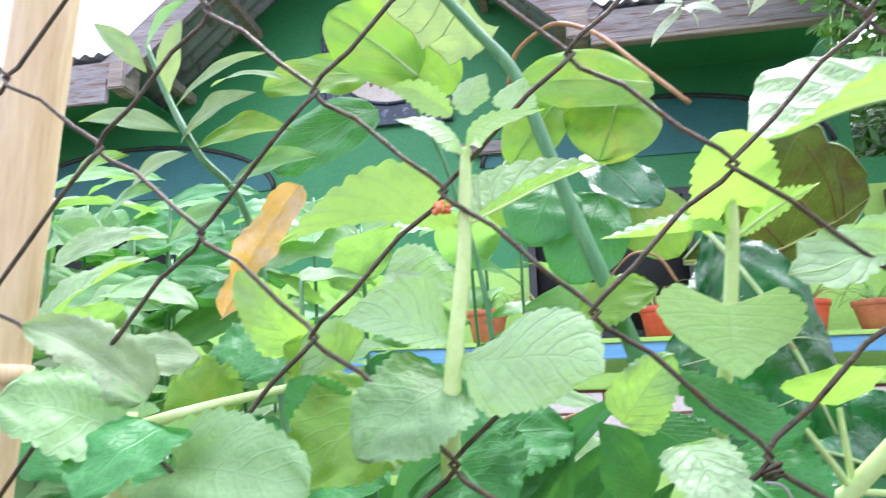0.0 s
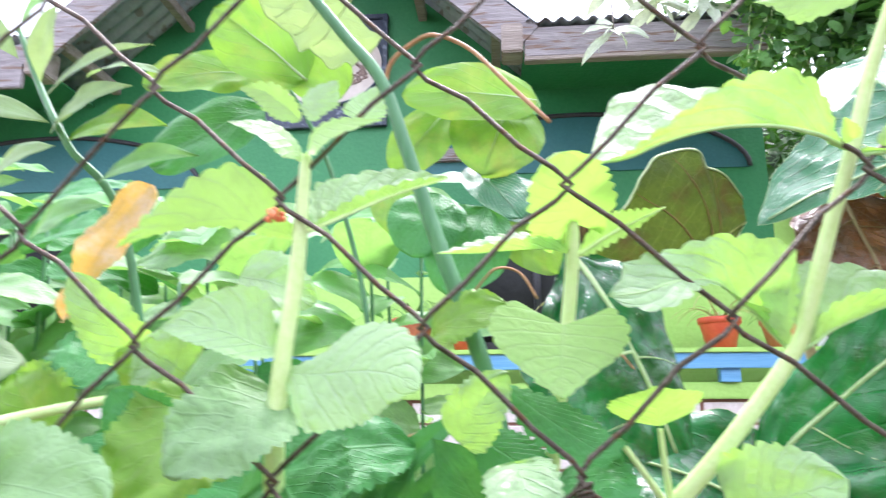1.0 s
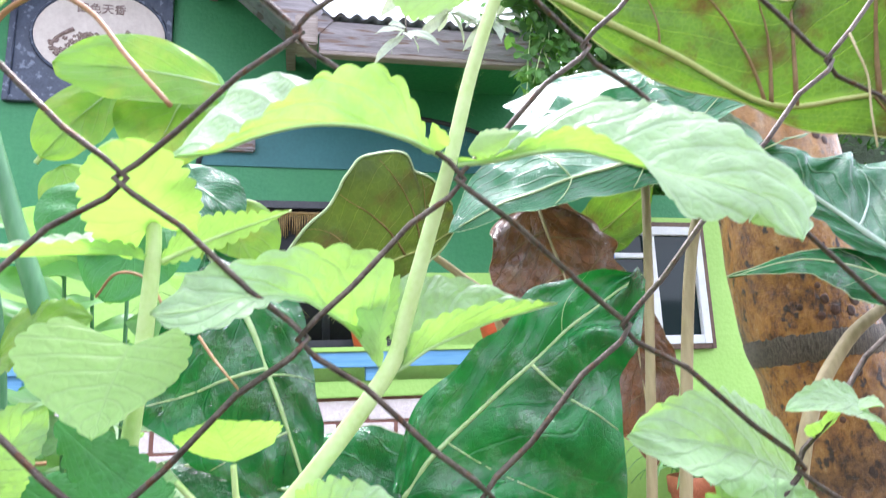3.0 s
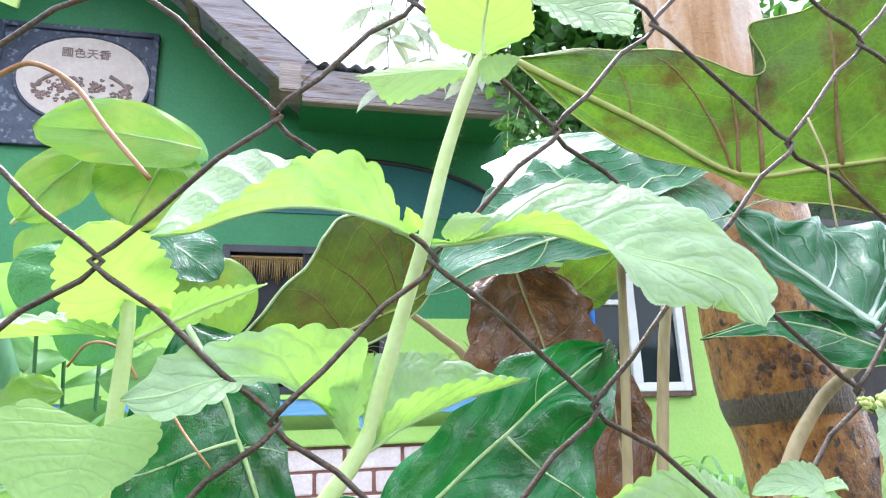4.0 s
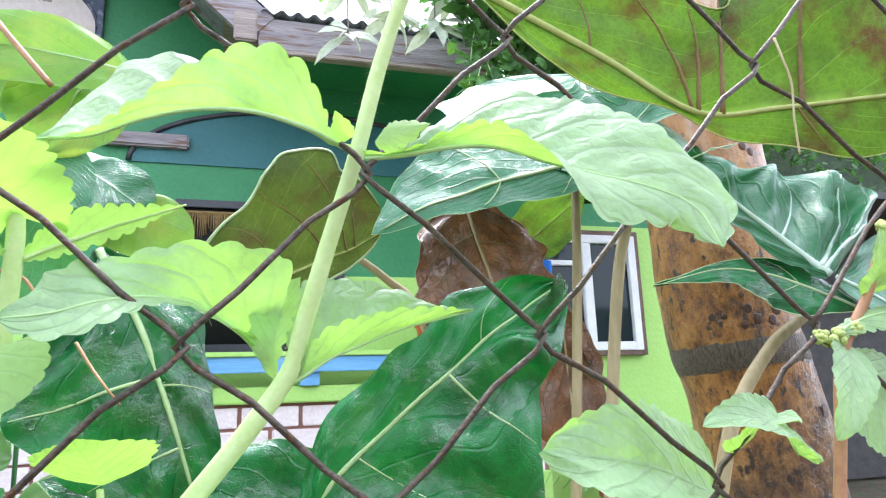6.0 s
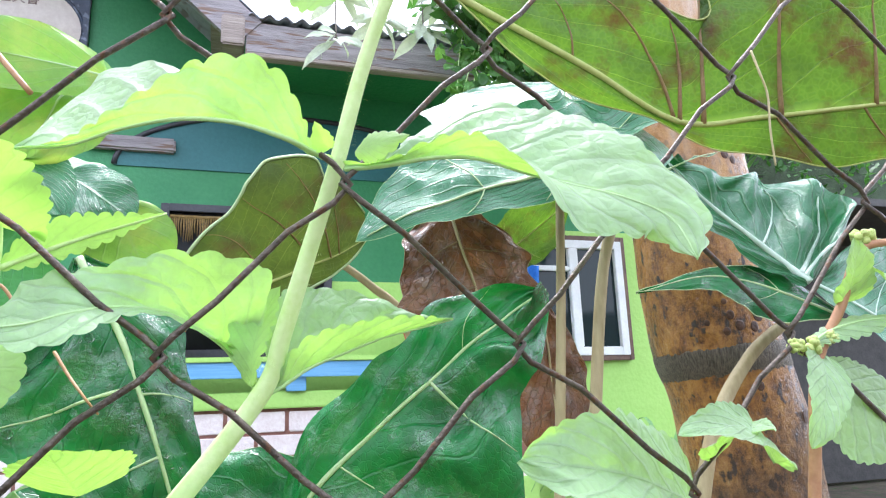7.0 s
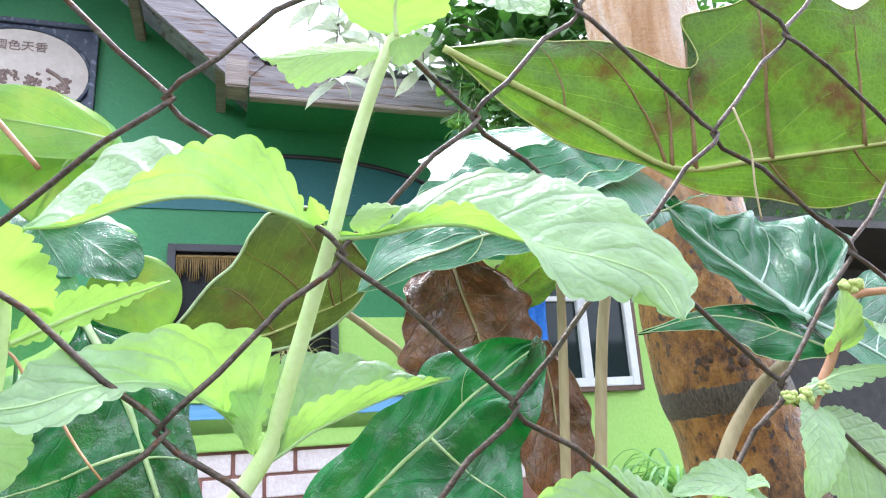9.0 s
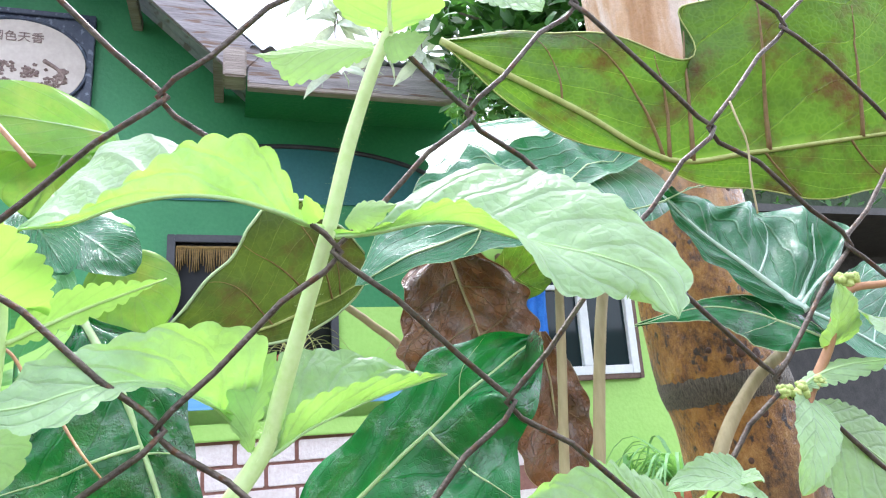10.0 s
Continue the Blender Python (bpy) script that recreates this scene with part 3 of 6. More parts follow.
def water_drop(p, r):
    """A clear flattened drop that clings to a leaf."""
    ob = tagged(new("water_drop", bpy.data.meshes.new("water_drop")), "clear rain drop clinging to a dark taro leaf", "water drop", "rain drops")
    bm = bmesh.new()
    bmesh.ops.create_uvsphere(bm, u_segments=14, v_segments=9, radius=r, matrix=Matrix.Diagonal((1, 0.5, 1.15, 1)))
    for v in bm.verts:
        if v.co.z < 0:
            v.co.x *= 1.12
    bm.to_mesh(ob.data)
    bm.free()
    for poly in ob.data.polygons:
        poly.use_smooth = True
    ob.data.materials.append(DROP)
    ob.location = p
    return ob


# ---- chain-link fence ----
MESH, RISE = 0.0425, 0.0409     # half of a mesh's diagonals, across and up
fence = thing("chain_link_fence", (0.1, 0, 0), "rusty chain-link wire fence with diamond meshes", "fence")


def sagged(p):
    """The old mesh has sunk towards one end and is drawn askew towards the other."""
    x, y, z = p
    b, h = max(-0.25, min(0.4, x)), max(-0.12, min(0.12, z - 0.902))
    dz = -0.002 + (0.027 * b if b > 0 else 0.010 * b + 1.6 * b ** 3)
    dx = 0.0015 - 0.085 * h * min(1.0, b / 0.16) if b > 0 else 0.0008 + 0.07 * max(0.0, -b - 0.13) - 0.02 * h
    return x + dx, y, z + dz


for c in range(-18, 26):
    x0 = MESH * c
    line = []
    for k in range(-17, 14):
        # the wire swings between two columns of nodes, hooking round its neighbours
        right = (k + c) % 2 == 1
        x = x0 + MESH + 0.0012 if right else x0 - 0.0012
        z = 0.902 + RISE * k
        pull = -1 if right else 1
        sway = 0.0014 * noise.noise(Vector((x * 31, z * 17, 4.2)))
        y = 0.002 * noise.noise(Vector((x * 9, z * 9, 1.7)))
        line.append((x + pull * 0.0042 + sway, y + 0.0016 * pull * (1 if k % 2 else -1), z - 0.0045))
        line.append((x + sway, y, z))
        line.append((x + pull * 0.0042 + sway, y - 0.0016 * pull * (1 if k % 2 else -1), z + 0.0045))
        bow = 0.0016 + 0.0012 * noise.noise(Vector((x * 23, z * 29, 8.1)))
        line.append((x + pull * (MESH * 0.28 + bow), y, z + RISE * 0.28 + bow * 0.6))
        line.append((x + pull * (MESH * 0.72 - bow), y, z + RISE * 0.72 - bow * 0.6))
    part("wire", tube([sagged(p) for p in line], 0.00082, 0.00082, 7), WIRE, fence)
part("rail", tube([(-0.8, 0.004, 1.435), (1.12, 0.004, 1.435)], 0.012, 0.012, 12), WIRE, fence)
for x in (-0.8, 1.12):
    part("post", tube([(x, 0.02, 0), (x, 0.02, 1.46)], 0.02, 0.02, 14), WIRE, fence)

# ---- bamboo pole ----
pole = thing("bamboo_pole", (-0.32, 0.07, 0), "weathered tan bamboo pole behind the fence", "pole")
line = spline([(-0.335, 0.07, 0.0), (-0.312, 0.07, 0.6), (-0.293, 0.06, 0.92), (-0.268, 0.06, 1.6)], 24)
part("culm", tube(line, 0.0145, 0.0135, 16, lumps=0.06), BAMBOO, pole)
for i in (12, 30, 44, 58, 68):
    p = line[min(i, len(line) - 2)]
    part("node", tube([p - Vector((0, 0, 0.004)), p, p + Vector((0, 0, 0.004))], 0.0162, 0.0155, 16), BAMBOO, pole)

# ---- papaya trunk ----
tk = thing("papaya_trunk", (0.46, 0.3, 0), "wet orange-brown papaya trunk with dark ring scar", "tree trunk")
axis = spline([(0.51, 0.3, 0.0), (0.48, 0.3, 0.5), (0.455, 0.3, 0.80), (0.434, 0.3, 0.90), (0.426, 0.3, 1.02), (0.412, 0.3, 1.25), (0.39, 0.3, 1.8)], 14)


def bark_point(z, a, proud=0.0):
    """A point on the bark at a height and an angle."""
    i = next((k for k in range(1, len(axis)) if axis[k].z >= z), len(axis) - 1)
    lo, hi = axis[i - 1], axis[i]
    p = lo.lerp(hi, (z - lo.z) / (hi.z - lo.z))
    r = (0.0515 - 0.002 * z) * (1 + 0.010 * math.sin(z * 95) + 0.012 * noise.noise(Vector((0, 0, z * 14))))
    r *= 1 + 0.022 * noise.noise(Vector((math.cos(a) * 2, math.sin(a) * 2, z * 16)))
    return p + Vector((math.cos(a), math.sin(a), 0)) * (r + proud)


bm = bmesh.new()
rings = [[bm.verts.new(bark_point(p.z, 2 * math.pi * k / 36)) for k in range(36)] for p in axis]
for a, b in zip(rings, rings[1:]):
    for k in range(36):
        bm.faces.new((a[k], a[(k + 1) % 36], b[(k + 1) % 36], b[k]))
bm.faces.new(rings[-1])
part("bark", bm, BARK, tk)
rnd = random.Random(8)
bm = bmesh.new()
rows = []
for z0, proud, rag in ((0.8635, -0.0002, 0.0012), (0.8655, 0.0005, 0.0008), (0.8735, 0.0008, 0), (0.8815, 0.0005, 0.0008), (0.8835, -0.0002, 0.0012)):
    rows.append([bm.verts.new(bark_point(z0 + 0.005 * math.cos(q + 0.3) + rag * rnd.uniform(-1, 1), q, proud)) for q in (2 * math.pi * k / 160 for k in range(160))])
for lo, hi in zip(rows, rows[1:]):
    for k in range(160):
        bm.faces.new((lo[k], lo[(k + 1) % 160], hi[(k + 1) % 160], hi[k]))
part("ring_scar", bm, RING, tk, "dark fibrous ring round the trunk")
for an, z, r in ((-1.95, 0.905, 0.0045), (-2.05, 0.893, 0.004), (-1.85, 0.897, 0.005), (-2.3, 0.90, 0.003), (-1.5, 0.905, 0.007), (-1.62, 0.896, 0.005), (-2.15, 0.93, 0.006), (-1.12, 0.829, 0.009),
                 (-1.85, 0.853, 0.0045), (-2.3, 0.852, 0.003), (-2.25, 0.82, 0.003), (-1.55, 1.03, 0.005), (-1.4, 1.026, 0.0045), (-1.65, 1.036, 0.004), (-1.3, 1.04, 0.004), (-1.45, 1.045, 0.0035), (-2.0, 0.915, 0.003)):
    c = bark_point(z, an)
    bm = bmesh.new()
    bmesh.ops.create_uvsphere(bm, u_segments=12, v_segments=8, radius=1, matrix=Matrix.Translation(c) @ Matrix.Rotation(an, 4, "Z") @ Matrix.Diagonal((0.0006, r * 0.7, r * 0.8, 1)))
    part("leaf_scar", bm, SCAR, tk, "dark old leaf scar")


# ---- herb stems growing through the fence ----

herb = thing("herb_plant", (0.060, 0.020, 0), "tall toothed-leaf herb stem with pale green leaves", "plant", "herb stems")
stem(herb, [(0.030, 0.026, 0.807), (0.022, 0.020, 0.818), (0.015, 0.015, 0.827)], 0.0011, 0.0008, STEM, "petiole")
stem(herb, [(0.031, 0.026, 0.808), (0.029, 0.022, 0.820), (0.028, 0.020, 0.830)], 0.0011, 0.0008, STEM, "petiole")
stem(herb, [(0.032, 0.026, 0.806), (0.042, 0.022, 0.806), (0.048, 0.020, 0.807)], 0.0011, 0.0008, STEM, "petiole")
leaf(herb, (0.047, 0.020, 0.806), (0.070, 0.000, 0.818), 0.032, 75, HERB, bend=0.1, fold=0.2, teeth=9)
leaf(herb, (-0.004, 0.030, 0.813), (0.014, 0.000, 0.795), 0.040, 80, HERB_DARK, bend=0.1, fold=0.2)
leaf(herb, (-0.015, 0.020, 0.820), (-0.009, -0.010, 0.799), 0.021, 80, HERB, bend=0.1, fold=0.2)
leaf(herb, (-0.025, 0.050, 0.800), (-0.041, 0.030, 0.827), 0.022, 70, HERB_DARK, kind='lance', bend=0.1, fold=0.2)
stem(herb, [(0.008, 0.050, 0.741), (0.023, 0.030, 0.796), (0.031, 0.026, 0.807), (0.047, 0.022, 0.825), (0.0682, 0.0185, 0.8524), (0.0731, 0.0145, 0.8673), (0.0793, 0.0100, 0.8892), (0.0850, 0.0040, 0.9094), (0.0901, -0.0020, 0.9314), (0.0957, -0.0080, 0.9498), (0.1006, -0.0110, 0.9619)], 0.0030, 0.0017, STEM, "stem")
blade(herb, [(0.0831, 0.0020, 0.9094), (0.0772, -0.0030, 0.9095), (0.0708, -0.0060, 0.9111), (0.0592, -0.0050, 0.9144), (0.0463, 0.0020, 0.9169), (0.0331, 0.0080, 0.9155), (0.0214, 0.0120, 0.9119), (0.0100, 0.0130, 0.9108)], ([0.0008, 0.0011, 0.0062, 0.0151, 0.0136, 0.0076, 0.0036, 0.0015, 0.0000], [(0, -0.3, 1), (0, -0.35, 1), (0.1, -0.45, 1), (0.1, -0.6, 0.8)], 0.05), ([0.0009, 0.0014, 0.0094, 0.0221, 0.0199, 0.0271, 0.0415, 0.0346, 0.0000], [(0, 0.5, 1), (0, 0.6, 1), (-0.1, 0.7, 1), (-0.25, 0.8, 1)], 0.1), HERB, teeth=16, rib=HERB_RIB, rib_size=1.1, seed=3)
blade(herb, [(0.0867, 0.0020, 0.9072), (0.0956, -0.0040, 0.9067), (0.1080, -0.0060, 0.9090), (0.1179, -0.0100, 0.9081), (0.1273, -0.0140, 0.9041), (0.1380, -0.0180, 0.9001), (0.1504, -0.0240, 0.8954), (0.1600, -0.0280, 0.8895), (0.1612, -0.0340, 0.8783)], ([0.0008, 0.0010, 0.0040, 0.0074, 0.0105, 0.0153, 0.0174, 0.0107, 0.0083, 0.0000], [(0, -0.4, 1), (0, -0.6, 0.9), (0, -1, -0.1), (-0.1, -0.6, -1), (-0.3, -0.3, -1)], -0.15), ([0.0010, 0.0013, 0.0115, 0.0232, 0.0300, 0.0317, 0.0265, 0.0193, 0.0110, 0.0000], [(0, 0.5, 1), (0, 0.6, 1), (0.1, 0.5, 1), (0.5, 0.3, 1), (0.8, 0.2, 0.5)], -0.12), HERB, teeth=17, rib=HERB_RIB, rib_size=0.9, seed=8, pucker=0.05)
blade(herb, [(0.0675, 0.0200, 0.8527), (0.0633, 0.0220, 0.8586), (0.0591, 0.0210, 0.8641), (0.0536, 0.0180, 0.8680), (0.0454, 0.0100, 0.8716), (0.0367, 0.0030, 0.8719), (0.0283, -0.0030, 0.8698), (0.0203, -0.0060, 0.8669), (0.0110, -0.0060, 0.8659)], ([0.0009, 0.0013, 0.0095, 0.0215, 0.0179, 0.0123, 0.0094, 0.0114, 0.0126, 0.0000], [(0.9, -0.3, 0.5), (0.7, -0.45, 0.9), (0.4, -0.45, 1), (0.2, -0.2, 1), (0, 0.5, 1), (-0.1, 0.8, 0.8), (-0.2, 0.8, 0.6)], 0.05), ([0.0010, 0.0019, 0.0051, 0.0062, 0.0030, 0.0023, 0.0047, 0.0080, 0.0069, 0.0000], [(0.6, -0.5, 0.2), (0.2, -0.6, 0), (0, -0.9, -0.5), (0, -0.8, -0.7), (-0.1, -0.5, -1)], 0.0), HERB, teeth=14, rib=HERB_RIB, rib_size=0.8, seed=5)
blade(herb, [(0.0656, 0.0160, 0.8542), (0.0659, 0.0160, 0.8631), (0.0685, 0.0180, 0.8723), (0.0726, 0.0200, 0.8801)], ([0.0006, 0.0045, 0.0071, 0.0047, 0.0000], [(-1, 0, 0.1), (-1, 0, 0)], 0.1), ([0.0006, 0.0021, 0.0031, 0.0025, 0.0000], [(1, 0, 0), (1, 0, 0)], 0.1), HERB_LIT_YOUNG, teeth=7, seed=6)
blade(herb, [(0.0691, 0.0180, 0.8519), (0.0734, 0.0180, 0.8542), (0.0799, 0.0190, 0.8585), (0.0892, 0.0210, 0.8624), (0.1011, 0.0240, 0.8668), (0.1127, 0.0270, 0.8698), (0.1234, 0.0300, 0.8726)], ([0.0011, 0.0018, 0.0083, 0.0093, 0.0077, 0.0059, 0.0034, 0.0000], [(0.1, -0.6, 0.8), (0.1, -0.6, 0.7), (0.1, -0.7, 0.5)], 0.1), ([0.0008, 0.0017, 0.0186, 0.0233, 0.0198, 0.0122, 0.0043, 0.0000], [(-0.3, 0.5, 1), (0, 0.6, 1), (0.1, 0.6, 0.8)], 0.15), HERB, teeth=13, rib=HERB_RIB, rib_size=0.8, seed=2, pucker=0.05)
blade(herb, [(0.1006, -0.0120, 0.9606), (0.1000, -0.0140, 0.9665), (0.1001, -0.0200, 0.9733), (0.0998, -0.0300, 0.9782)], ([0.0010, 0.0105, 0.0157, 0.0174, 0.0103, 0.0000], [(-1, 0.1, 0.15), (-1, 0, 0.1)], 0.1), ([0.0011, 0.0094, 0.0159, 0.0147, 0.0090, 0.0000], [(1, 0.1, 0.15), (1, 0, 0.1)], 0.1), HERB_LIT_YOUNG, teeth=10, seed=4, rib=STEM)
blade(herb, [(0.1111, -0.0200, 0.9767), (0.1190, -0.0280, 0.9676), (0.1271, -0.0340, 0.9607), (0.1314, -0.0400, 0.9526)], ([0.0009, 0.0044, 0.0087, 0.0059, 0.0000], [(0, -0.5, -1), (0, -0.5, -1)], 0.1), ([0.0009, 0.0066, 0.0128, 0.0079, 0.0000], [(0, 0.5, 1), (0, 0.5, 1)], 0.1), HERB, teeth=10, seed=7)
blade(herb, [(0.0973, -0.0100, 0.9564), (0.0912, -0.0040, 0.9596), (0.0810, 0.0040, 0.9622), (0.0733, 0.0100, 0.9637), (0.0658, 0.0140, 0.9653)], ([0.0008, 0.0053, 0.0091, 0.0101, 0.0034, 0.0000], [(0.1, -0.4, -1), (0.1, -0.4, -1)], 0.1), ([0.0009, 0.0036, 0.0058, 0.0053, 0.0029, 0.0000], [(0, 0.6, 1), (0, 0.6, 1)], 0.1), HERB_LIT_YOUNG, teeth=11, seed=9)
blade(herb, [(0.0987, -0.0120, 0.9575), (0.1028, -0.0160, 0.9562), (0.1086, -0.0200, 0.9558)], ([0.0008, 0.0066, 0.0064, 0.0000], [(0.2, -0.3, -1), (0.2, -0.3, -1)], 0.1), ([0.0009, 0.0026, 0.0025, 0.0000], [(0, 0.4, 1), (0, 0.4, 1)], 0.1), HERB_LIT_YOUNG, teeth=6, seed=10)
blade(herb, [(0.0819, -0.0040, 0.9100), (0.0798, -0.0060, 0.9115), (0.0775, -0.0090, 0.9147)], ([0.0008, 0.0028, 0.0028, 0.0000], [(-1, -0.3, 0), (-1, -0.3, 0)], -0.4), ([0.0008, 0.0027, 0.0025, 0.0000], [(1, -0.3, 0), (1, -0.3, 0)], -0.4), HERB_LIT_YOUNG, teeth=5, seed=11)
blade(herb, [(0.0881, -0.0040, 0.9093), (0.0916, -0.0080, 0.9103), (0.0996, -0.0140, 0.9112)], ([0.0010, 0.0039, 0.0035, 0.0000], [(0, -0.4, -1), (0, -0.4, -1)], -0.4), ([0.0009, 0.0045, 0.0037, 0.0000], [(0, 0.3, 1), (0, 0.3, 1)], -0.3), HERB_LIT_YOUNG, teeth=7, seed=12)
blade(herb, [(0.0283, 0.0220, 0.8307), (0.0266, 0.0160, 0.8350), (0.0251, 0.0100, 0.8387), (0.0241, 0.0040, 0.8421)], ([0.0097, 0.0144, 0.0126, 0.0062, 0.0000], [(-1, 0, 0.3), (-1, -0.1, 0.1)], 0.1), ([0.0099, 0.0140, 0.0121, 0.0063, 0.0000], [(1, 0, 0.3), (1, -0.1, 0.1)], 0.1), HERB, teeth=9, seed=36)

herbb = thing("herb_plant", (0.003, 0.030, 0), "toothed-leaf herb stem with lime-green leaves", "plant", "herb stems")
stem(herbb, [(-0.007, 0.060, 0.769), (-0.003, 0.040, 0.816), (0.002, 0.030, 0.854), (0.005, 0.024, 0.884), (0.005, 0.022, 0.898)], 0.0027, 0.0020, STEM, "stem")
leaf(herbb, (0.005, 0.022, 0.894), (-0.001, 0.000, 0.910), 0.029, 88, HERB_LIT_YOUNG, kind='heart', bend=0.1, fold=0.1, teeth=10, rough=0.5)
leaf(herbb, (-0.033, 0.030, 0.826), (-0.017, 0.020, 0.847), 0.020, 75, HERB, bend=0.1, fold=0.2)
leaf(herbb, (-0.044, 0.060, 0.863), (-0.016, 0.050, 0.872), 0.023, 60, SOFT, bend=0.1, fold=0.2)
blade(herbb, [(0.0068, 0.0240, 0.8842), (0.0131, 0.0300, 0.8892), (0.0224, 0.0380, 0.8958), (0.0322, 0.0440, 0.9013), (0.0416, 0.0500, 0.9067)], ([0.0010, 0.0027, 0.0034, 0.0032, 0.0015, 0.0000], [(0, 0.5, -1), (0, 0.5, -1)], 0.1), ([0.0010, 0.0066, 0.0076, 0.0054, 0.0026, 0.0000], [(0, -0.5, 1), (0, -0.5, 1)], 0.1), HERB_LIT_YOUNG, teeth=12, rib=STEM, seed=13)
blade(herbb, [(0.0011, 0.0220, 0.8613), (-0.0005, 0.0140, 0.8528), (-0.0014, 0.0080, 0.8451), (-0.0016, 0.0020, 0.8383)], ([0.0178, 0.0233, 0.0202, 0.0099, 0.0000], [(-1, 0, 0.75), (-1, -0.1, 0.35), (-1, -0.2, -0.1)], 0.08), ([0.0159, 0.0207, 0.0174, 0.0085, 0.0000], [(1, 0, 0.7), (1, -0.1, 0.35), (1, -0.2, 0)], 0.08), HERB_LIT_YOUNG, teeth=9, seed=31)
blade(herbb, [(-0.0177, 0.0300, 0.8426), (-0.0083, 0.0240, 0.8354), (0.0012, 0.0180, 0.8288), (0.0093, 0.0120, 0.8243), (0.0163, 0.0080, 0.8268)], ([0.0011, 0.0060, 0.0078, 0.0065, 0.0041, 0.0000], [(-0.2, -0.4, -1), (-0.2, -0.4, -1)], -0.1), ([0.0011, 0.0052, 0.0074, 0.0071, 0.0056, 0.0000], [(0.2, 0.3, 1), (0.2, 0.3, 1)], -0.1), HERB_DARK, teeth=12, seed=32)
blade(herbb, [(-0.0283, 0.0360, 0.8275), (-0.0189, 0.0320, 0.8224), (-0.0109, 0.0280, 0.8175), (-0.0011, 0.0220, 0.8132)], ([0.0011, 0.0090, 0.0104, 0.0068, 0.0000], [(-0.4, -0.3, -1), (-0.4, -0.3, -1)], -0.1), ([0.0011, 0.0072, 0.0091, 0.0068, 0.0000], [(0.4, 0.3, 1), (0.4, 0.3, 1)], -0.1), HERB_DARK, teeth=12, seed=33)
blade(herbb, [(0.0044, 0.0240, 0.8841), (-0.0023, 0.0200, 0.8851), (-0.0126, 0.0140, 0.8839), (-0.0251, 0.0080, 0.8819), (-0.0375, 0.0040, 0.8810)], ([0.0008, 0.0037, 0.0045, 0.0038, 0.0019, 0.0000], [(0, -0.6, 0.7), (0, -0.6, 0.7)], 0.1), ([0.0009, 0.0069, 0.0085, 0.0073, 0.0046, 0.0000], [(0, 0.7, 1), (0, 0.7, 1)], 0.1), HERB, teeth=12, seed=34)

herbc = thing("herb_plant", (-0.080, 0.000, 0), "toothed-leaf herb stem with broad pale leaves", "plant", "herb stems")
stem(herbc, [(-0.088, 0.030, 0.776), (-0.086, 0.012, 0.815), (-0.083, 0.004, 0.845), (-0.079, 0.002, 0.875), (-0.078, 0.001, 0.892), (-0.077, 0.000, 0.909), (-0.077, 0.000, 0.912)], 0.0034, 0.0014, STEM, "stem")
leaf(herbc, (-0.084, 0.008, 0.840), (-0.109, -0.010, 0.819), 0.035, 60, HERB_MID, bend=0.1, fold=0.15, teeth=13)
leaf(herbc, (-0.105, 0.020, 0.835), (-0.130, 0.000, 0.810), 0.042, 60, SOFT, bend=0.1, fold=0.15)
leaf(herbc, (-0.086, 0.020, 0.819), (-0.049, 0.050, 0.823), 0.032, 60, HERB_DARK, bend=0.1, fold=0.2)
leaf(herbc, (-0.088, 0.020, 0.817), (-0.069, 0.000, 0.801), 0.043, 65, HERB_DARK, bend=0.1, fold=0.1)
leaf(herbc, (-0.152, 0.050, 0.921), (-0.189, 0.060, 0.869), 0.017, 85, YELLOW, bend=0.06, fold=0.4, wave=0.15, label='yellowing drooping leaf', teeth=12)
leaf(herbc, (-0.152, 0.050, 0.855), (-0.168, 0.030, 0.883), 0.021, 80, HERB, bend=0.1, fold=0.3)
leaf(herbc, (-0.128, 0.040, 0.848), (-0.141, 0.030, 0.858), 0.030, 80, HERB, bend=0.1, fold=0.3)
leaf(herbc, (-0.119, 0.060, 0.886), (-0.091, 0.070, 0.877), 0.027, 60, HERB, bend=0.1, fold=0.3)
blade(herbc, [(-0.0807, 0.0020, 0.8869), (-0.0889, 0.0040, 0.8899), (-0.1029, 0.0100, 0.8950), (-0.1214, 0.0180, 0.8964), (-0.1382, 0.0240, 0.8945), (-0.1532, 0.0300, 0.8911)], ([0.0009, 0.0019, 0.0027, 0.0023, 0.0016, 0.0008, 0.0000], [(0, 0.4, -1), (0, 0.4, -1)], 0.05), ([0.0009, 0.0099, 0.0163, 0.0157, 0.0105, 0.0046, 0.0000], [(0, -0.45, 1), (0.1, -0.45, 1), (0.2, -0.4, 1)], 0.1), HERB_LIT_YOUNG, teeth=13, seed=21)
blade(herbc, [(-0.0767, 0.0020, 0.8881), (-0.0727, 0.0040, 0.8905), (-0.0652, 0.0080, 0.8951), (-0.0548, 0.0140, 0.9018), (-0.0438, 0.0200, 0.9076), (-0.0353, 0.0240, 0.9115)], ([0.0010, 0.0016, 0.0033, 0.0043, 0.0035, 0.0022, 0.0000], [(0.1, -0.5, 0.8), (0.1, -0.6, 0.6)], 0.05), ([0.0012, 0.0051, 0.0154, 0.0149, 0.0120, 0.0065, 0.0000], [(-0.3, 0.6, 1), (-0.1, 0.7, 1)], 0.12), HERB, teeth=12, rib=STEM, seed=22)
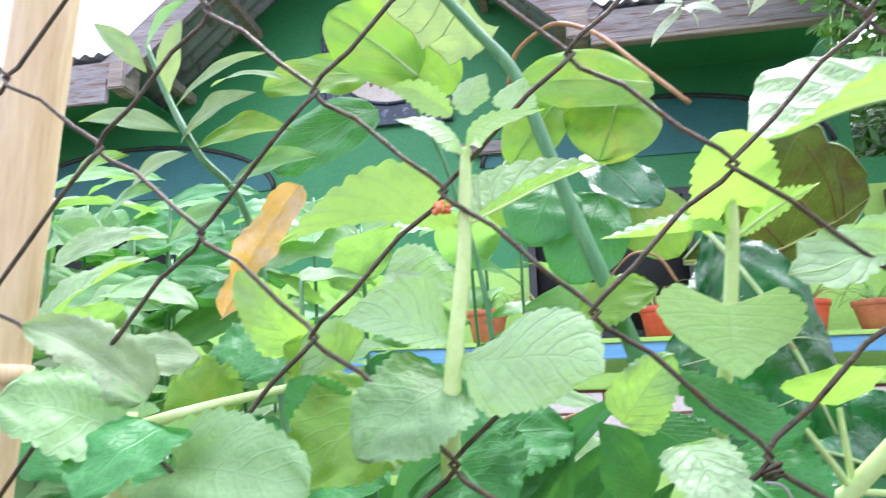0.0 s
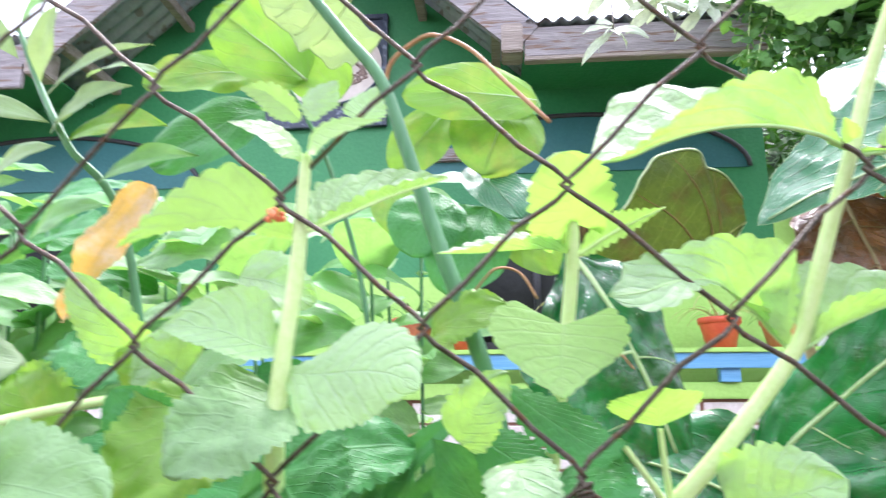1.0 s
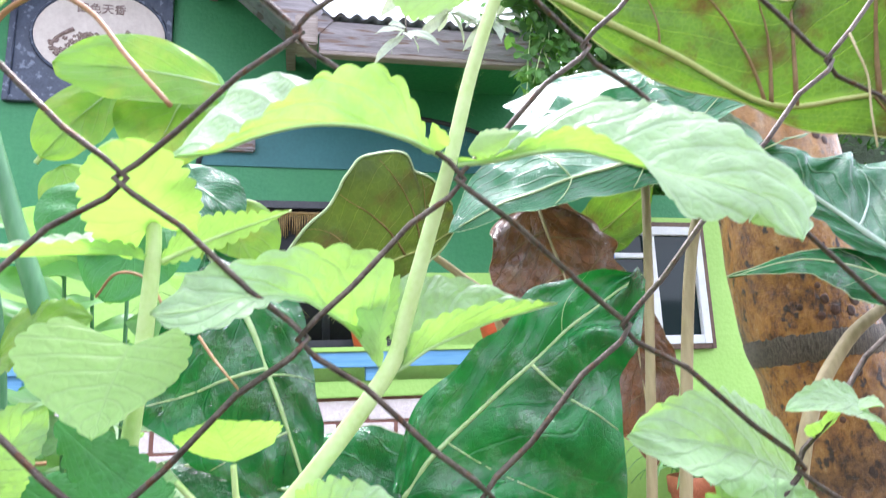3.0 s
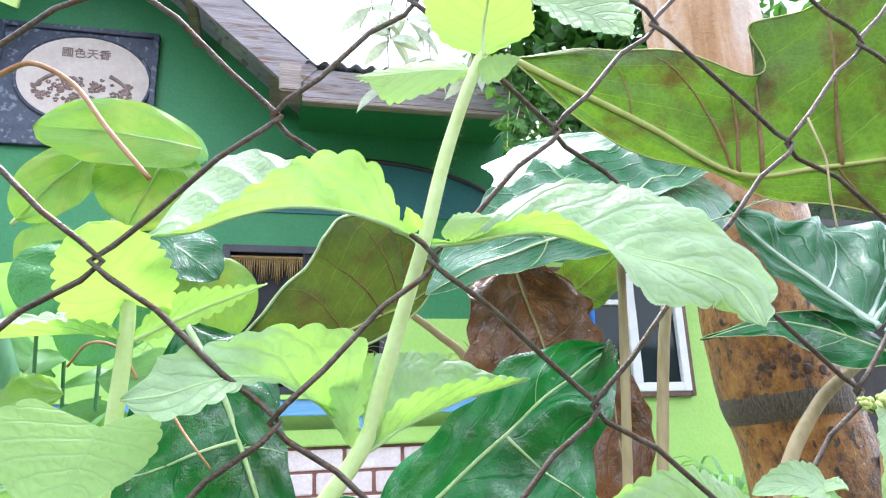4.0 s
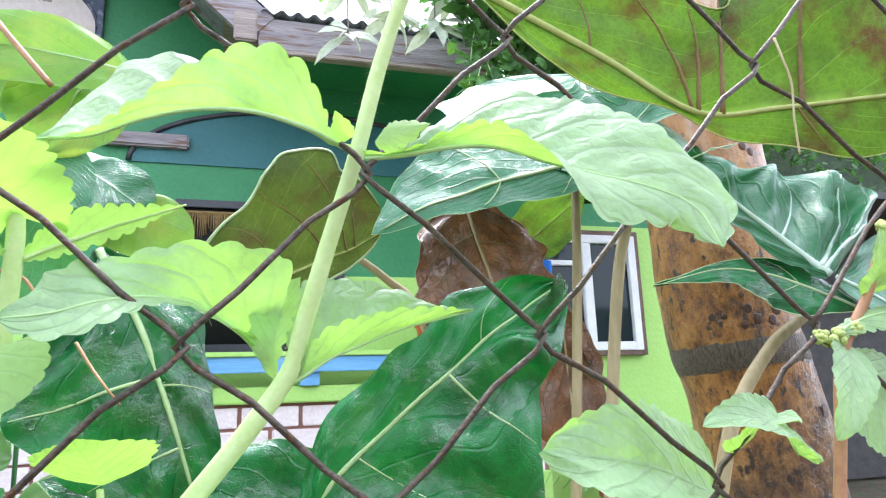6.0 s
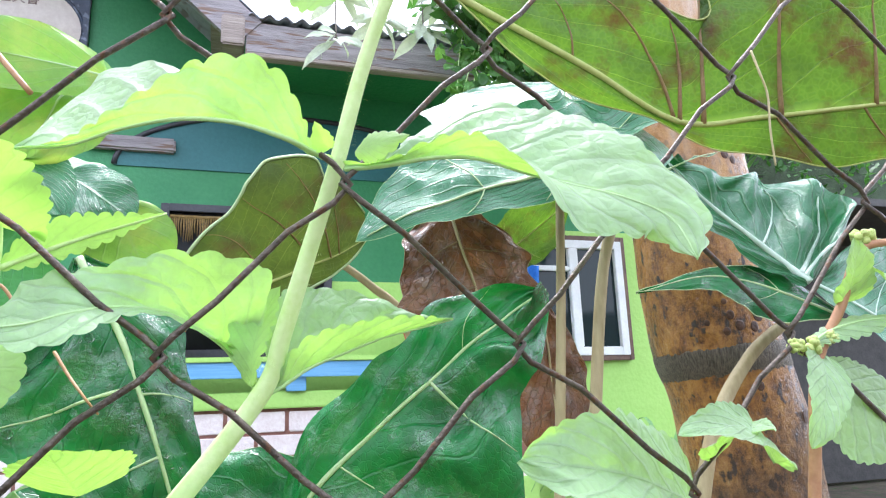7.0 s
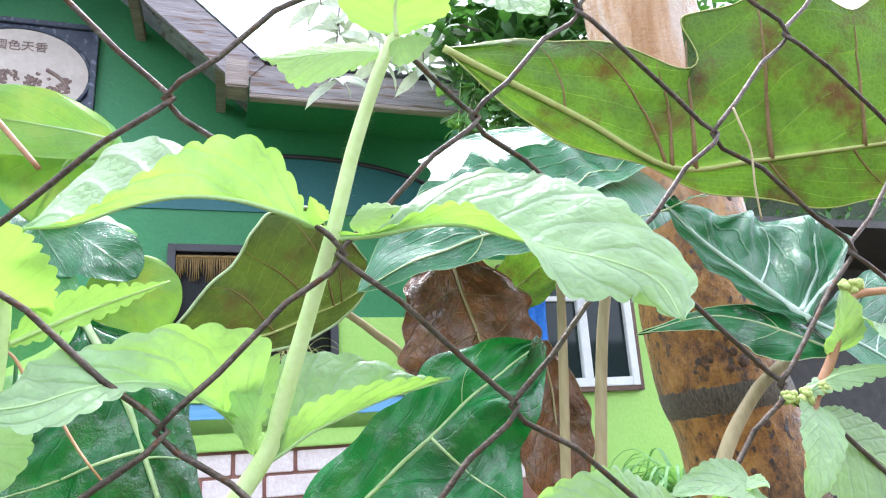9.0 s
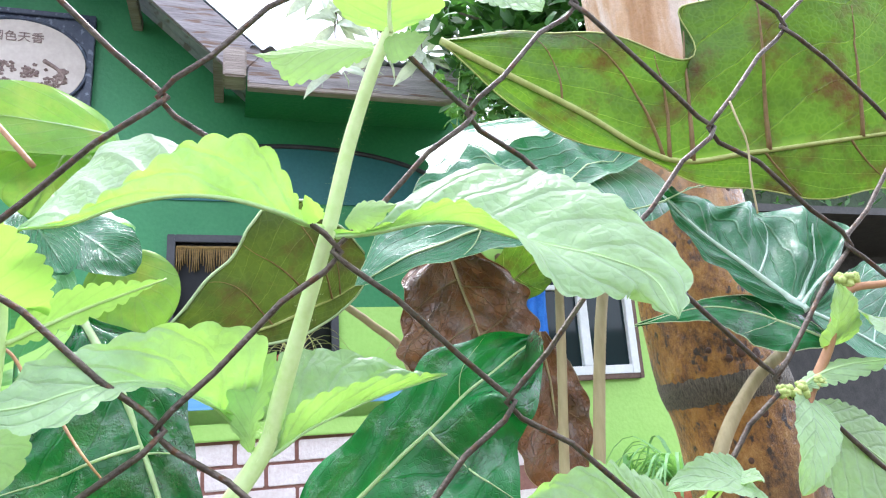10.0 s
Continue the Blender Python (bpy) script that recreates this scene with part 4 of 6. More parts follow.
blade(herbc, [(-0.0777, 0.0000, 0.9106), (-0.0807, -0.0040, 0.9147), (-0.0864, -0.0100, 0.9176), (-0.0958, -0.0160, 0.9170)], ([0.0016, 0.0072, 0.0084, 0.0068, 0.0000], [(0, -0.7, -0.7), (0, -0.7, -0.7)], 0.1), ([0.0013, 0.0033, 0.0033, 0.0021, 0.0000], [(0, 0.6, 1), (0, 0.6, 1)], 0.1), HERB, teeth=9, seed=23)
blade(herbc, [(-0.0770, 0.0000, 0.9106), (-0.0738, -0.0030, 0.9164), (-0.0661, -0.0060, 0.9192), (-0.0515, -0.0100, 0.9183)], ([0.0017, 0.0130, 0.0105, 0.0054, 0.0000], [(0, -0.5, -1), (0, -0.5, -1)], 0.1), ([0.0017, 0.0035, 0.0029, 0.0020, 0.0000], [(0, 0.5, 1), (0, 0.5, 1)], 0.1), HERB_LIT_YOUNG, teeth=9, seed=24)
blade(herbc, [(-0.0779, 0.0080, 0.9267), (-0.0767, 0.0100, 0.9345), (-0.0708, 0.0120, 0.9429)], ([0.0008, 0.0049, 0.0059, 0.0000], [(-1, 0, 0), (-1, 0, 0)], 0.2), ([0.0008, 0.0050, 0.0061, 0.0000], [(1, 0, 0.2), (1, 0, 0.2)], 0.2), HERB, teeth=7, seed=25)
blade(herbc, [(-0.0631, 0.0100, 0.9272), (-0.0613, 0.0120, 0.9331), (-0.0583, 0.0140, 0.9411)], ([0.0012, 0.0074, 0.0062, 0.0000], [(-1, 0, 0), (-1, 0, 0)], 0.2), ([0.0012, 0.0070, 0.0059, 0.0000], [(1, 0, 0.1), (1, 0, 0.1)], 0.2), HERB, teeth=7, seed=26)
blade(herbc, [(-0.0830, 0.0120, 0.9287), (-0.0890, 0.0140, 0.9351), (-0.0982, 0.0180, 0.9428), (-0.1087, 0.0220, 0.9463)], ([0.0012, 0.0050, 0.0055, 0.0037, 0.0000], [(0, -0.3, -1), (0, -0.3, -1)], 0.1), ([0.0013, 0.0039, 0.0043, 0.0025, 0.0000], [(0, -0.3, 1), (0, -0.3, 1)], 0.1), HERB_LIT_YOUNG, teeth=9, seed=27)
blade(herbc, [(-0.0833, 0.0040, 0.8529), (-0.0901, 0.0000, 0.8545), (-0.0976, -0.0040, 0.8578), (-0.1073, -0.0060, 0.8592), (-0.1148, -0.0080, 0.8586)], ([0.0012, 0.0050, 0.0070, 0.0065, 0.0043, 0.0000], [(0, -0.5, -1), (-0.1, -0.5, -1)], -0.15), ([0.0011, 0.0137, 0.0162, 0.0118, 0.0056, 0.0000], [(0, 0.35, 1), (-0.1, 0.35, 1)], -0.15), HERB, teeth=13, seed=28)
blade(herbc, [(-0.0811, 0.0040, 0.8461), (-0.0694, -0.0020, 0.8457), (-0.0572, -0.0080, 0.8462), (-0.0473, -0.0140, 0.8449), (-0.0396, -0.0180, 0.8409)], ([0.0014, 0.0150, 0.0158, 0.0140, 0.0090, 0.0000], [(-0.1, -0.5, -1), (0, -0.5, -1), (0.3, -0.4, -1)], -0.15), ([0.0014, 0.0067, 0.0147, 0.0152, 0.0096, 0.0000], [(-0.2, 0.4, 1), (0, 0.4, 1), (0.4, 0.3, 1)], -0.15), HERB, teeth=14, seed=29)

herbd = thing("herb_plant", (-0.190, 0.000, 0), "low herb stem with broad pale leaves", "plant", "herb stems")
stem(herbd, [(-0.203, 0.020, 0.764), (-0.190, 0.000, 0.813), (-0.188, 0.000, 0.833)], 0.0043, 0.0035, STEM, "stem")
stem(herbd, [(-0.198, 0.012, 0.826), (-0.186, 0.014, 0.830), (-0.167, 0.020, 0.835), (-0.146, 0.030, 0.840)], 0.0023, 0.0015, STEM, "petiole")
leaf(herbd, (-0.185, 0.006, 0.837), (-0.221, -0.010, 0.861), 0.024, 42, SILVER, bend=0.1, fold=0.4, wave=0.04, teeth=12)
leaf(herbd, (-0.187, -0.005, 0.827), (-0.209, -0.030, 0.837), 0.031, 58, HERB_MID, kind='heart', bend=0.1, fold=0.2, teeth=12)
# deep green here stands for a shaded gap between the pale leaves
leaf(herbd, (-0.174, -0.002, 0.828), (-0.181, -0.030, 0.810), 0.035, 55, HERB_DARK, bend=0.1, fold=0.2)
leaf(herbd, (-0.228, 0.020, 0.846), (-0.181, 0.030, 0.851), 0.026, 50, SILVER, kind='heart', bend=0.1, fold=0.2, wave=0.05, teeth=12)
leaf(herbd, (-0.170, 0.000, 0.816), (-0.121, -0.015, 0.811), 0.034, 62, HERB_MID, kind='heart', bend=0.1, fold=0.2, teeth=13)
leaf(herbd, (-0.239, 0.020, 0.861), (-0.211, 0.040, 0.892), 0.023, 25, HERB, bend=0.1, fold=0.6)
leaf(herbd, (-0.253, 0.040, 0.890), (-0.216, 0.060, 0.906), 0.026, 40, HERB, bend=0.1, fold=0.4)
leaf(herbd, (-0.179, 0.050, 0.827), (-0.206, 0.060, 0.849), 0.033, 80, SOFT, bend=0.1, fold=0.2)
leaf(herbd, (-0.178, 0.050, 0.844), (-0.167, 0.080, 0.865), 0.035, 70, HERB_DARK, bend=0.1, fold=0.2)
# dark leaf brought forward in place of a shaded gap in the foliage
leaf(herbd, (-0.123, 0.020, 0.824), (-0.138, 0.010, 0.842), 0.022, 70, HERB_DARK, bend=0.1, fold=0.2, teeth=11)
leaf(herbd, (-0.135, 0.050, 0.845), (-0.149, 0.030, 0.855), 0.023, 80, SOFT, bend=0.1, fold=0.2)

herbe = thing("herb_plant", (0.124, 0.000, 0), "low toothed-leaf herb with broad pale leaves", "plant", "herb stems")
stem(herbe, [(0.144, 0.030, 0.728), (0.139, 0.010, 0.768), (0.149, 0.000, 0.795), (0.159, -0.010, 0.806)], 0.0024, 0.0016, STEM, "stem")
leaf(herbe, (0.136, 0.000, 0.788), (0.073, -0.030, 0.807), 0.041, 64, HERB, kind='heart', bend=0.1, fold=0.1, teeth=15, rib=STEM)
leaf(herbe, (0.194, 0.020, 0.815), (0.129, 0.000, 0.834), 0.035, 62, HERB, bend=0.1, fold=0.3, teeth=12)
leaf(herbe, (0.154, 0.000, 0.794), (0.182, 0.000, 0.816), 0.038, 60, HERB, bend=0.1, fold=0.2, teeth=12)
leaf(herbe, (0.073, 0.020, 0.781), (0.060, 0.000, 0.812), 0.030, 70, HERB, bend=0.1, fold=0.2, teeth=10)
leaf(herbe, (0.091, 0.020, 0.772), (0.075, 0.000, 0.804), 0.024, 70, HERB, bend=0.1, fold=0.2, teeth=10)

budherb = thing("flowering_herb", (0.236, 0.000, 0), "slender herb with lime flower buds and pale leaves", "plant", "herb stems")
stem(budherb, [(0.208, 0.000, 0.773), (0.220, 0.000, 0.828), (0.226, 0.000, 0.855), (0.237, -0.002, 0.873), (0.247, -0.003, 0.890), (0.257, -0.010, 0.892)], 0.0019, 0.0012, STEM_RED, "stem")
leaf(budherb, (0.240, 0.000, 0.874), (0.237, -0.010, 0.892), 0.015, 80, HERB, bend=0.1, fold=0.3, teeth=8)
leaf(budherb, (0.228, 0.000, 0.859), (0.210, -0.010, 0.833), 0.015, 80, HERB, bend=0.1, fold=0.3, teeth=8)
leaf(budherb, (0.259, 0.000, 0.883), (0.252, -0.020, 0.863), 0.024, 70, HERB, bend=0.1, fold=0.2, teeth=9)
leaf(budherb, (0.206, 0.000, 0.829), (0.161, -0.020, 0.839), 0.016, 45, HERB, bend=0.15, fold=0.2, teeth=12)
leaf(budherb, (0.186, 0.000, 0.831), (0.189, -0.020, 0.839), 0.016, 45, HERB, bend=0.15, fold=0.2, teeth=12)
blade(budherb, [(0.2233, 0.0000, 0.8594), (0.2295, -0.0020, 0.8647), (0.2391, -0.0060, 0.8677), (0.2524, -0.0120, 0.8684)], ([0.0010, 0.0028, 0.0048, 0.0042, 0.0000], [(0, -0.7, -0.8), (0, -0.7, -0.8)], -0.2), ([0.0011, 0.0021, 0.0033, 0.0031, 0.0000], [(0, 0.7, 0.6), (0, 0.7, 0.6)], -0.2), HERB, teeth=10, rib=HERB_RIB, rib_size=0.7, seed=41)
blade(budherb, [(0.2313, 0.0040, 0.8569), (0.2403, 0.0020, 0.8488), (0.2510, 0.0000, 0.8390), (0.2607, -0.0020, 0.8270)], ([0.0015, 0.0169, 0.0206, 0.0153, 0.0000], [(-0.6, -0.3, -1), (-0.6, -0.3, -1)], -0.1), ([0.0016, 0.0103, 0.0142, 0.0137, 0.0000], [(0.5, 0.4, 1), (0.5, 0.4, 1)], -0.1), HERB, teeth=13, rib=HERB_RIB, rib_size=0.7, seed=42)

# ---- taro and its relatives behind the fence ----

taro = thing("taro_plant", (0.117, 0.100, 0), "glossy dark green taro with pale ribs", "plant")
big_leaf(taro, (0.133, 0.120, 0.775), (-0.003, 0.100, 0.826), 0.089, 52, TARO, VEIN_PALE, lobe=0.3, fold=0.1, wave=0.09, veins=1, rib_side=1, rib_size=0.6, pucker=0.12, glint_size=0.5)
big_leaf(taro, (0.247, 0.185, 0.980), (0.124, 0.185, 0.934), 0.131, 62, TARO_PALE, VEIN_PALE, lobe=1.15, fold=-0.05, wave=0.06, veins=2, folds=6, rib_side=1, rib_size=0.55, near=1.0, far=0.28, near_lobe=1.0, pucker=0.06, ridge=0.025, scallop=0.06, glint_size=0.4, lean=0.15)
stem(taro, [(0.266, 0.222, 0.986), (0.260, 0.222, 0.902), (0.249, 0.222, 0.781), (0.232, 0.222, 0.598)], 0.0027, 0.0036, STEM_TAN, "stalk")
stem(taro, [(0.310, 0.222, 0.979), (0.290, 0.222, 0.917), (0.269, 0.222, 0.764), (0.250, 0.222, 0.595)], 0.0037, 0.0040, STEM_TAN, "stalk")
stem(taro, [(0.124, 0.270, 0.944), (0.150, 0.270, 0.925), (0.171, 0.270, 0.904), (0.182, 0.270, 0.850), (0.178, 0.270, 0.720)], 0.0023, 0.0038, STEM_TAN, "stalk")
stem(taro, [(0.414, 0.200, 0.894), (0.378, 0.200, 0.869), (0.343, 0.200, 0.821), (0.314, 0.200, 0.725)], 0.0037, 0.0051, STEM_TAN, "stalk")
big_leaf(taro, (-0.088, 0.100, 1.030), (-0.132, 0.060, 1.029), 0.064, 120, SILVER, VEIN_PALE, lobe=0.4, fold=0.1, wave=0.03, veins=4, rib_side=1, rib_size=0.6)
stem(taro, [(-0.069, 0.090, 0.975), (-0.065, 0.085, 0.987), (-0.054, 0.080, 0.994), (-0.044, 0.075, 0.994), (-0.029, 0.070, 0.984), (-0.014, 0.060, 0.963), (0.002, 0.054, 0.943)], 0.0011, 0.0009, STEM_RED, "tendril")
stem(taro, [(-0.003, 0.090, 0.880), (-0.010, 0.090, 0.891), (-0.020, 0.090, 0.893), (-0.029, 0.100, 0.886)], 0.0006, 0.0005, STEM_RED, "tendril")
big_leaf(taro, (0.097, 0.130, 0.730), (0.006, 0.120, 0.803), 0.099, 65, TARO, VEIN_PALE, lobe=0.3, fold=0.1, wave=0.08, veins=1, rib_side=1, rib_size=0.6, pucker=0.12, glint_size=0.5)
big_leaf(taro, (0.003, 0.110, 0.727), (0.032, 0.100, 0.792), 0.069, 70, TARO, VEIN_PALE, lobe=0.3, fold=0.1, wave=0.08, veins=1, rib_side=1, rib_size=0.6, pucker=0.12, glint_size=0.5)
blade(taro, [(0.0830, 0.0950, 0.8088), (0.0928, 0.0900, 0.8230), (0.1129, 0.0820, 0.8420), (0.1287, 0.0740, 0.8563), (0.1442, 0.0680, 0.8699), (0.1572, 0.0620, 0.8794), (0.1674, 0.0560, 0.8869)], ([0.0130, 0.0424, 0.0492, 0.0504, 0.0476, 0.0248, 0.0210, 0.0113, 0.0000], [(0.7, -0.75, -0.65), (0.65, -0.85, -0.6), (0.7, -0.8, -0.5)], -0.3), ([0.0059, 0.0120, 0.0179, 0.0191, 0.0181, 0.0192, 0.0160, 0.0096, 0.0000], [(-0.7, 0.2, 0.7), (-0.7, 0.3, 0.7)], -0.2), TARO, kind='taro', rib=VEIN_PALE, rib_size=1.5, pucker=0.20, ridge=0.10, seed=1, scallop=0.07, veins=((0, 0.50, 0.55, 0.9), (0, 0.22, 0.34, 0.5), (1, 0.62, 0.82, 0.25)))
wet_leaf = blade(taro, [(0.0111, 0.0950, 0.9019), (0.0192, 0.0900, 0.8881), (0.0282, 0.0850, 0.8708), (0.0348, 0.0820, 0.8532), (0.0411, 0.0800, 0.8355), (0.0462, 0.0800, 0.8192)], ([0.0021, 0.0146, 0.0304, 0.0421, 0.0431, 0.0356, 0.0274, 0.0163], [(-1, -0.1, 0.1), (-1, -0.2, 0.1)], -0.15), ([0.0021, 0.0121, 0.0187, 0.0185, 0.0151, 0.0130, 0.0110, 0.0072], [(1, -0.1, -0.1), (1, -0.1, -0.2)], -0.15), TARO, kind='taro', rib=VEIN_PALE, rib_size=2.0, pucker=0.14, ridge=0.07, seed=2, veins=((0, 0.55, 0.54, 0.8), (0, 0.8, 0.84, 0.5), (1, 0.58, 0.66, 0.45)))
blade(taro, [(0.2957, 0.2550, 1.0771), (0.2841, 0.2350, 1.0499), (0.2666, 0.2050, 1.0123), (0.2490, 0.1750, 0.9712)], ([0.0047, 0.0547, 0.0827, 0.0966, 0.0776, 0.0435], [(-1, -0.1, -0.2), (-1, -0.1, -0.3)], -0.1), ([0.0047, 0.0504, 0.0789, 0.0789, 0.0589, 0.0221], [(1, -0.05, -0.1), (1, -0.05, -0.15)], -0.1), TARO_PALE, kind='taro', rib=VEIN_PALE, rib_size=1.6, pucker=0.02, seed=3, veins=())
# this leaf's wide pale margin tube stands for shine on its curled edge
blade(taro, [(0.0238, 0.2350, 0.9148), (0.0496, 0.2380, 0.9151), (0.0793, 0.2430, 0.9198), (0.1079, 0.2500, 0.9330), (0.1279, 0.2600, 0.9432), (0.1487, 0.2700, 0.9572)], ([0.0013, 0.0237, 0.0420, 0.0593, 0.0670, 0.0602, 0.0475, 0.0178], [(-0.15, -0.5, 1), (0, -0.5, 1), (0.1, -0.5, 1)], 0.1), ([0.0013, 0.0026, 0.0054, 0.0106, 0.0133, 0.0115, 0.0081, 0.0000], [(0, 0.3, -1), (0, 0.3, -1)], 0), TARO_SHADED, kind='taro', rib=VEIN_OLIVE, rib_size=1.6, pucker=0.06, seed=4, scallop=0.05, margin=2.6, shine_mat=VEIN_PALE, vein_mat=VEIN_BROWN, veins=((0, 0.74, 0.6, 1.0), (0, 0.62, 0.38, 1.0), (0, 0.44, 0.2, 0.8), (0, 0.8, 0.85, 0.8)))
blade(taro, [(0.1613, 0.1250, 1.0478), (0.1934, 0.1180, 1.0279), (0.2295, 0.1120, 1.0070), (0.2725, 0.1060, 0.9812), (0.3120, 0.0940, 0.9823), (0.3468, 0.0800, 0.9842), (0.3886, 0.0680, 0.9885), (0.4288, 0.0600, 0.9958)], ([0.0007, 0.0201, 0.0350, 0.0436, 0.0575, 0.0785, 0.0843, 0.0844, 0.0780, 0.0659, 0.0000], [(0.35, -0.3, 1), (0.2, -0.35, 1), (0, -0.35, 1), (0.05, -0.3, 1)], 0.1), ([0.0007, 0.0074, 0.0148, 0.0134, 0.0033, 0.0135, 0.0207, 0.0271, 0.0293, 0.0264, 0.0000], [(-0.3, 0.3, -1), (-0.2, 0.3, -1), (0, 0.3, -1)], 0.1), TARO_UNDER, kind='taro', rib=VEIN_OLIVE, rib_size=2.6, pucker=0.07, seed=5, scallop=0.07, margin=1.2, vein_mat=VEIN_BROWN, veins=((0, 0.47, 0.46, 1.2), (0, 0.61, 0.63, 1.2), (0, 0.43, 0.33, 1.0), (0, 0.42, 0.22, 0.9), (0, 0.25, 0.14, 0.5), (0, 0.78, 0.80, 1.0), (1, 0.6, 0.66, 0.6), (1, 0.76, 0.82, 0.6)))
blade(taro, [(0.3860, 0.1500, 0.9104), (0.3787, 0.1600, 0.9230), (0.3644, 0.1720, 0.9444), (0.3468, 0.1820, 0.9658), (0.3277, 0.1900, 0.9936)], ([0.0049, 0.0080, 0.0134, 0.0149, 0.0140, 0.0097, 0.0000], [(-0.5, -0.3, -0.8), (-0.6, -0.2, -0.7)], 0.1), ([0.0047, 0.0571, 0.0764, 0.0685, 0.0582, 0.0419, 0.0000], [(0.9, 0.05, 0.75), (0.7, 0.25, 1), (0.5, 0.3, 1)], 0.08), TARO_PALE, kind='taro', rib=VEIN_WHITE, rib_size=3.0, pucker=0.14, seed=6, scallop=0.14, ridge=0.09, veins=((1, 0.06, 0.16, 1.4), (1, 0.1, 0.44, 1.4), (1, 0.4, 0.62, 0.7)))
blade(taro, [(0.3958, 0.1460, 0.8911), (0.3766, 0.1580, 0.9038), (0.3564, 0.1700, 0.9143), (0.3307, 0.1780, 0.9173), (0.2913, 0.1860, 0.9081)], ([0.0038, 0.0170, 0.0204, 0.0144, 0.0078, 0.0000], [(0, -0.5, -1), (0, -0.6, -0.8)], 0.1), ([0.0041, 0.0139, 0.0147, 0.0096, 0.0043, 0.0000], [(0, 0.6, 1), (0, 0.6, 0.9)], 0.1), TARO, kind='taro', rib=VEIN_PALE, rib_size=1.2, pucker=0.12, seed=7, margin=0.8, veins=((0, 0.3, 0.5, 0.5), (1, 0.3, 0.5, 0.5)))
blade(taro, [(0.1930, 0.2350, 0.9726), (0.1969, 0.2280, 0.9464), (0.2023, 0.2220, 0.9218), (0.2072, 0.2160, 0.8967), (0.2114, 0.2120, 0.8795)], ([0.0132, 0.0261, 0.0367, 0.0394, 0.0454, 0.0487, 0.0447, 0.0242, 0.0000], [(-1, -0.1, 0.1), (-1, 0, 0.3)], -0.15), ([0.0122, 0.0241, 0.0380, 0.0438, 0.0466, 0.0439, 0.0352, 0.0196, 0.0000], [(1, -0.1, 0), (1, 0, -0.2)], -0.15), BROWN, kind='taro', rib=STEM_TAN, vein_mat=VEIN_BROWN, rib_size=1.6, pucker=0.14, ridge=0.05, seed=8, scallop=0.09, margin=0.5, label='dried brown taro leaf', veins=((0, 0.55, 0.75, 1.0), (0, 0.25, 0.4, 0.8), (1, 0.62, 0.42, 1.0), (1, 0.3, 0.45, 0.8)))
blade(taro, [(0.2648, 0.2620, 0.9169), (0.2667, 0.2580, 0.8856), (0.2667, 0.2540, 0.8559), (0.2670, 0.2500, 0.8241), (0.2678, 0.2500, 0.7969)], ([0.0048, 0.0161, 0.0229, 0.0295, 0.0305, 0.0254, 0.0124, 0.0000], [(-1, -0.1, 0), (-1, 0, 0)], -0.15), ([0.0044, 0.0148, 0.0239, 0.0278, 0.0250, 0.0206, 0.0122, 0.0000], [(1, -0.1, 0), (1, 0, 0)], -0.15), BROWN, kind='taro', rib=STEM_TAN, vein_mat=VEIN_BROWN, rib_size=1.3, pucker=0.14, ridge=0.05, seed=9, scallop=0.09, margin=0.5, label='dried brown taro leaf', veins=((0, 0.3, 0.45, 0.8), (1, 0.4, 0.55, 0.8), (0, 0.6, 0.7, 0.8)))
stem(taro, [(-0.1187, 0.0500, 1.0348), (-0.0993, 0.0530, 1.0101), (-0.0806, 0.0560, 0.9862), (-0.0646, 0.0580, 0.9654), (-0.0541, 0.0600, 0.9359), (-0.0440, 0.0600, 0.9049), (-0.0344, 0.0600, 0.8779), (-0.0236, 0.0600, 0.8461), (-0.0159, 0.0600, 0.8088)], 0.0020, 0.0036, STEM_DARK, "stalk")
blade(taro, [(0.2384, 0.3100, 0.9430), (0.2667, 0.3100, 0.9619), (0.2962, 0.3100, 0.9841), (0.3217, 0.3100, 1.0054)], ([0.0027, 0.0155, 0.0214, 0.0172, 0.0000], [(0.6, 0.2, -0.8), (0.6, 0.2, -0.8)], 0.1), ([0.0027, 0.0186, 0.0267, 0.0195, 0.0000], [(-0.6, -0.3, 0.8), (-0.6, -0.3, 0.8)], 0.1), TARO_UNDER, kind='taro', rib=VEIN_OLIVE, rib_size=1.2, pucker=0.1, seed=12, scallop=0.06, veins=((1, 0.3, 0.4, 0.7), (0, 0.4, 0.5, 0.7)))
blade(taro, [(0.3842, 0.1450, 0.9082), (0.4006, 0.1380, 0.8970), (0.4191, 0.1320, 0.8829), (0.4386, 0.1280, 0.8661)], ([0.0044, 0.0141, 0.0189, 0.0173, 0.0000], [(-0.3, -0.5, -1), (-0.3, -0.5, -1)], 0.1), ([0.0044, 0.0489, 0.0721, 0.0626, 0.0000], [(0.4, 0.5, 1), (0.4, 0.5, 1)], 0.1), TARO_PALE, kind='taro', rib=VEIN_WHITE, rib_size=1.6, pucker=0.08, seed=14, veins=((1, 0.3, 0.4, 0.6), (1, 0.55, 0.65, 0.6)))

# ---- climber with round soft leaves ----

climber = thing("climber", (-0.095, 0.200, 0), "climber with round bright yellow-green leaves", "plant")
stem(climber, [(-0.082, 0.180, 0.964), (-0.069, 0.180, 0.984), (-0.057, 0.178, 0.998), (-0.045, 0.176, 1.004), (-0.016, 0.172, 0.998)], 0.0013, 0.0010, STEM, "stem")
stem(climber, [(-0.057, 0.178, 0.998), (-0.049, 0.170, 1.007), (0.002, 0.166, 1.003)], 0.0010, 0.0008, STEM, "stem")
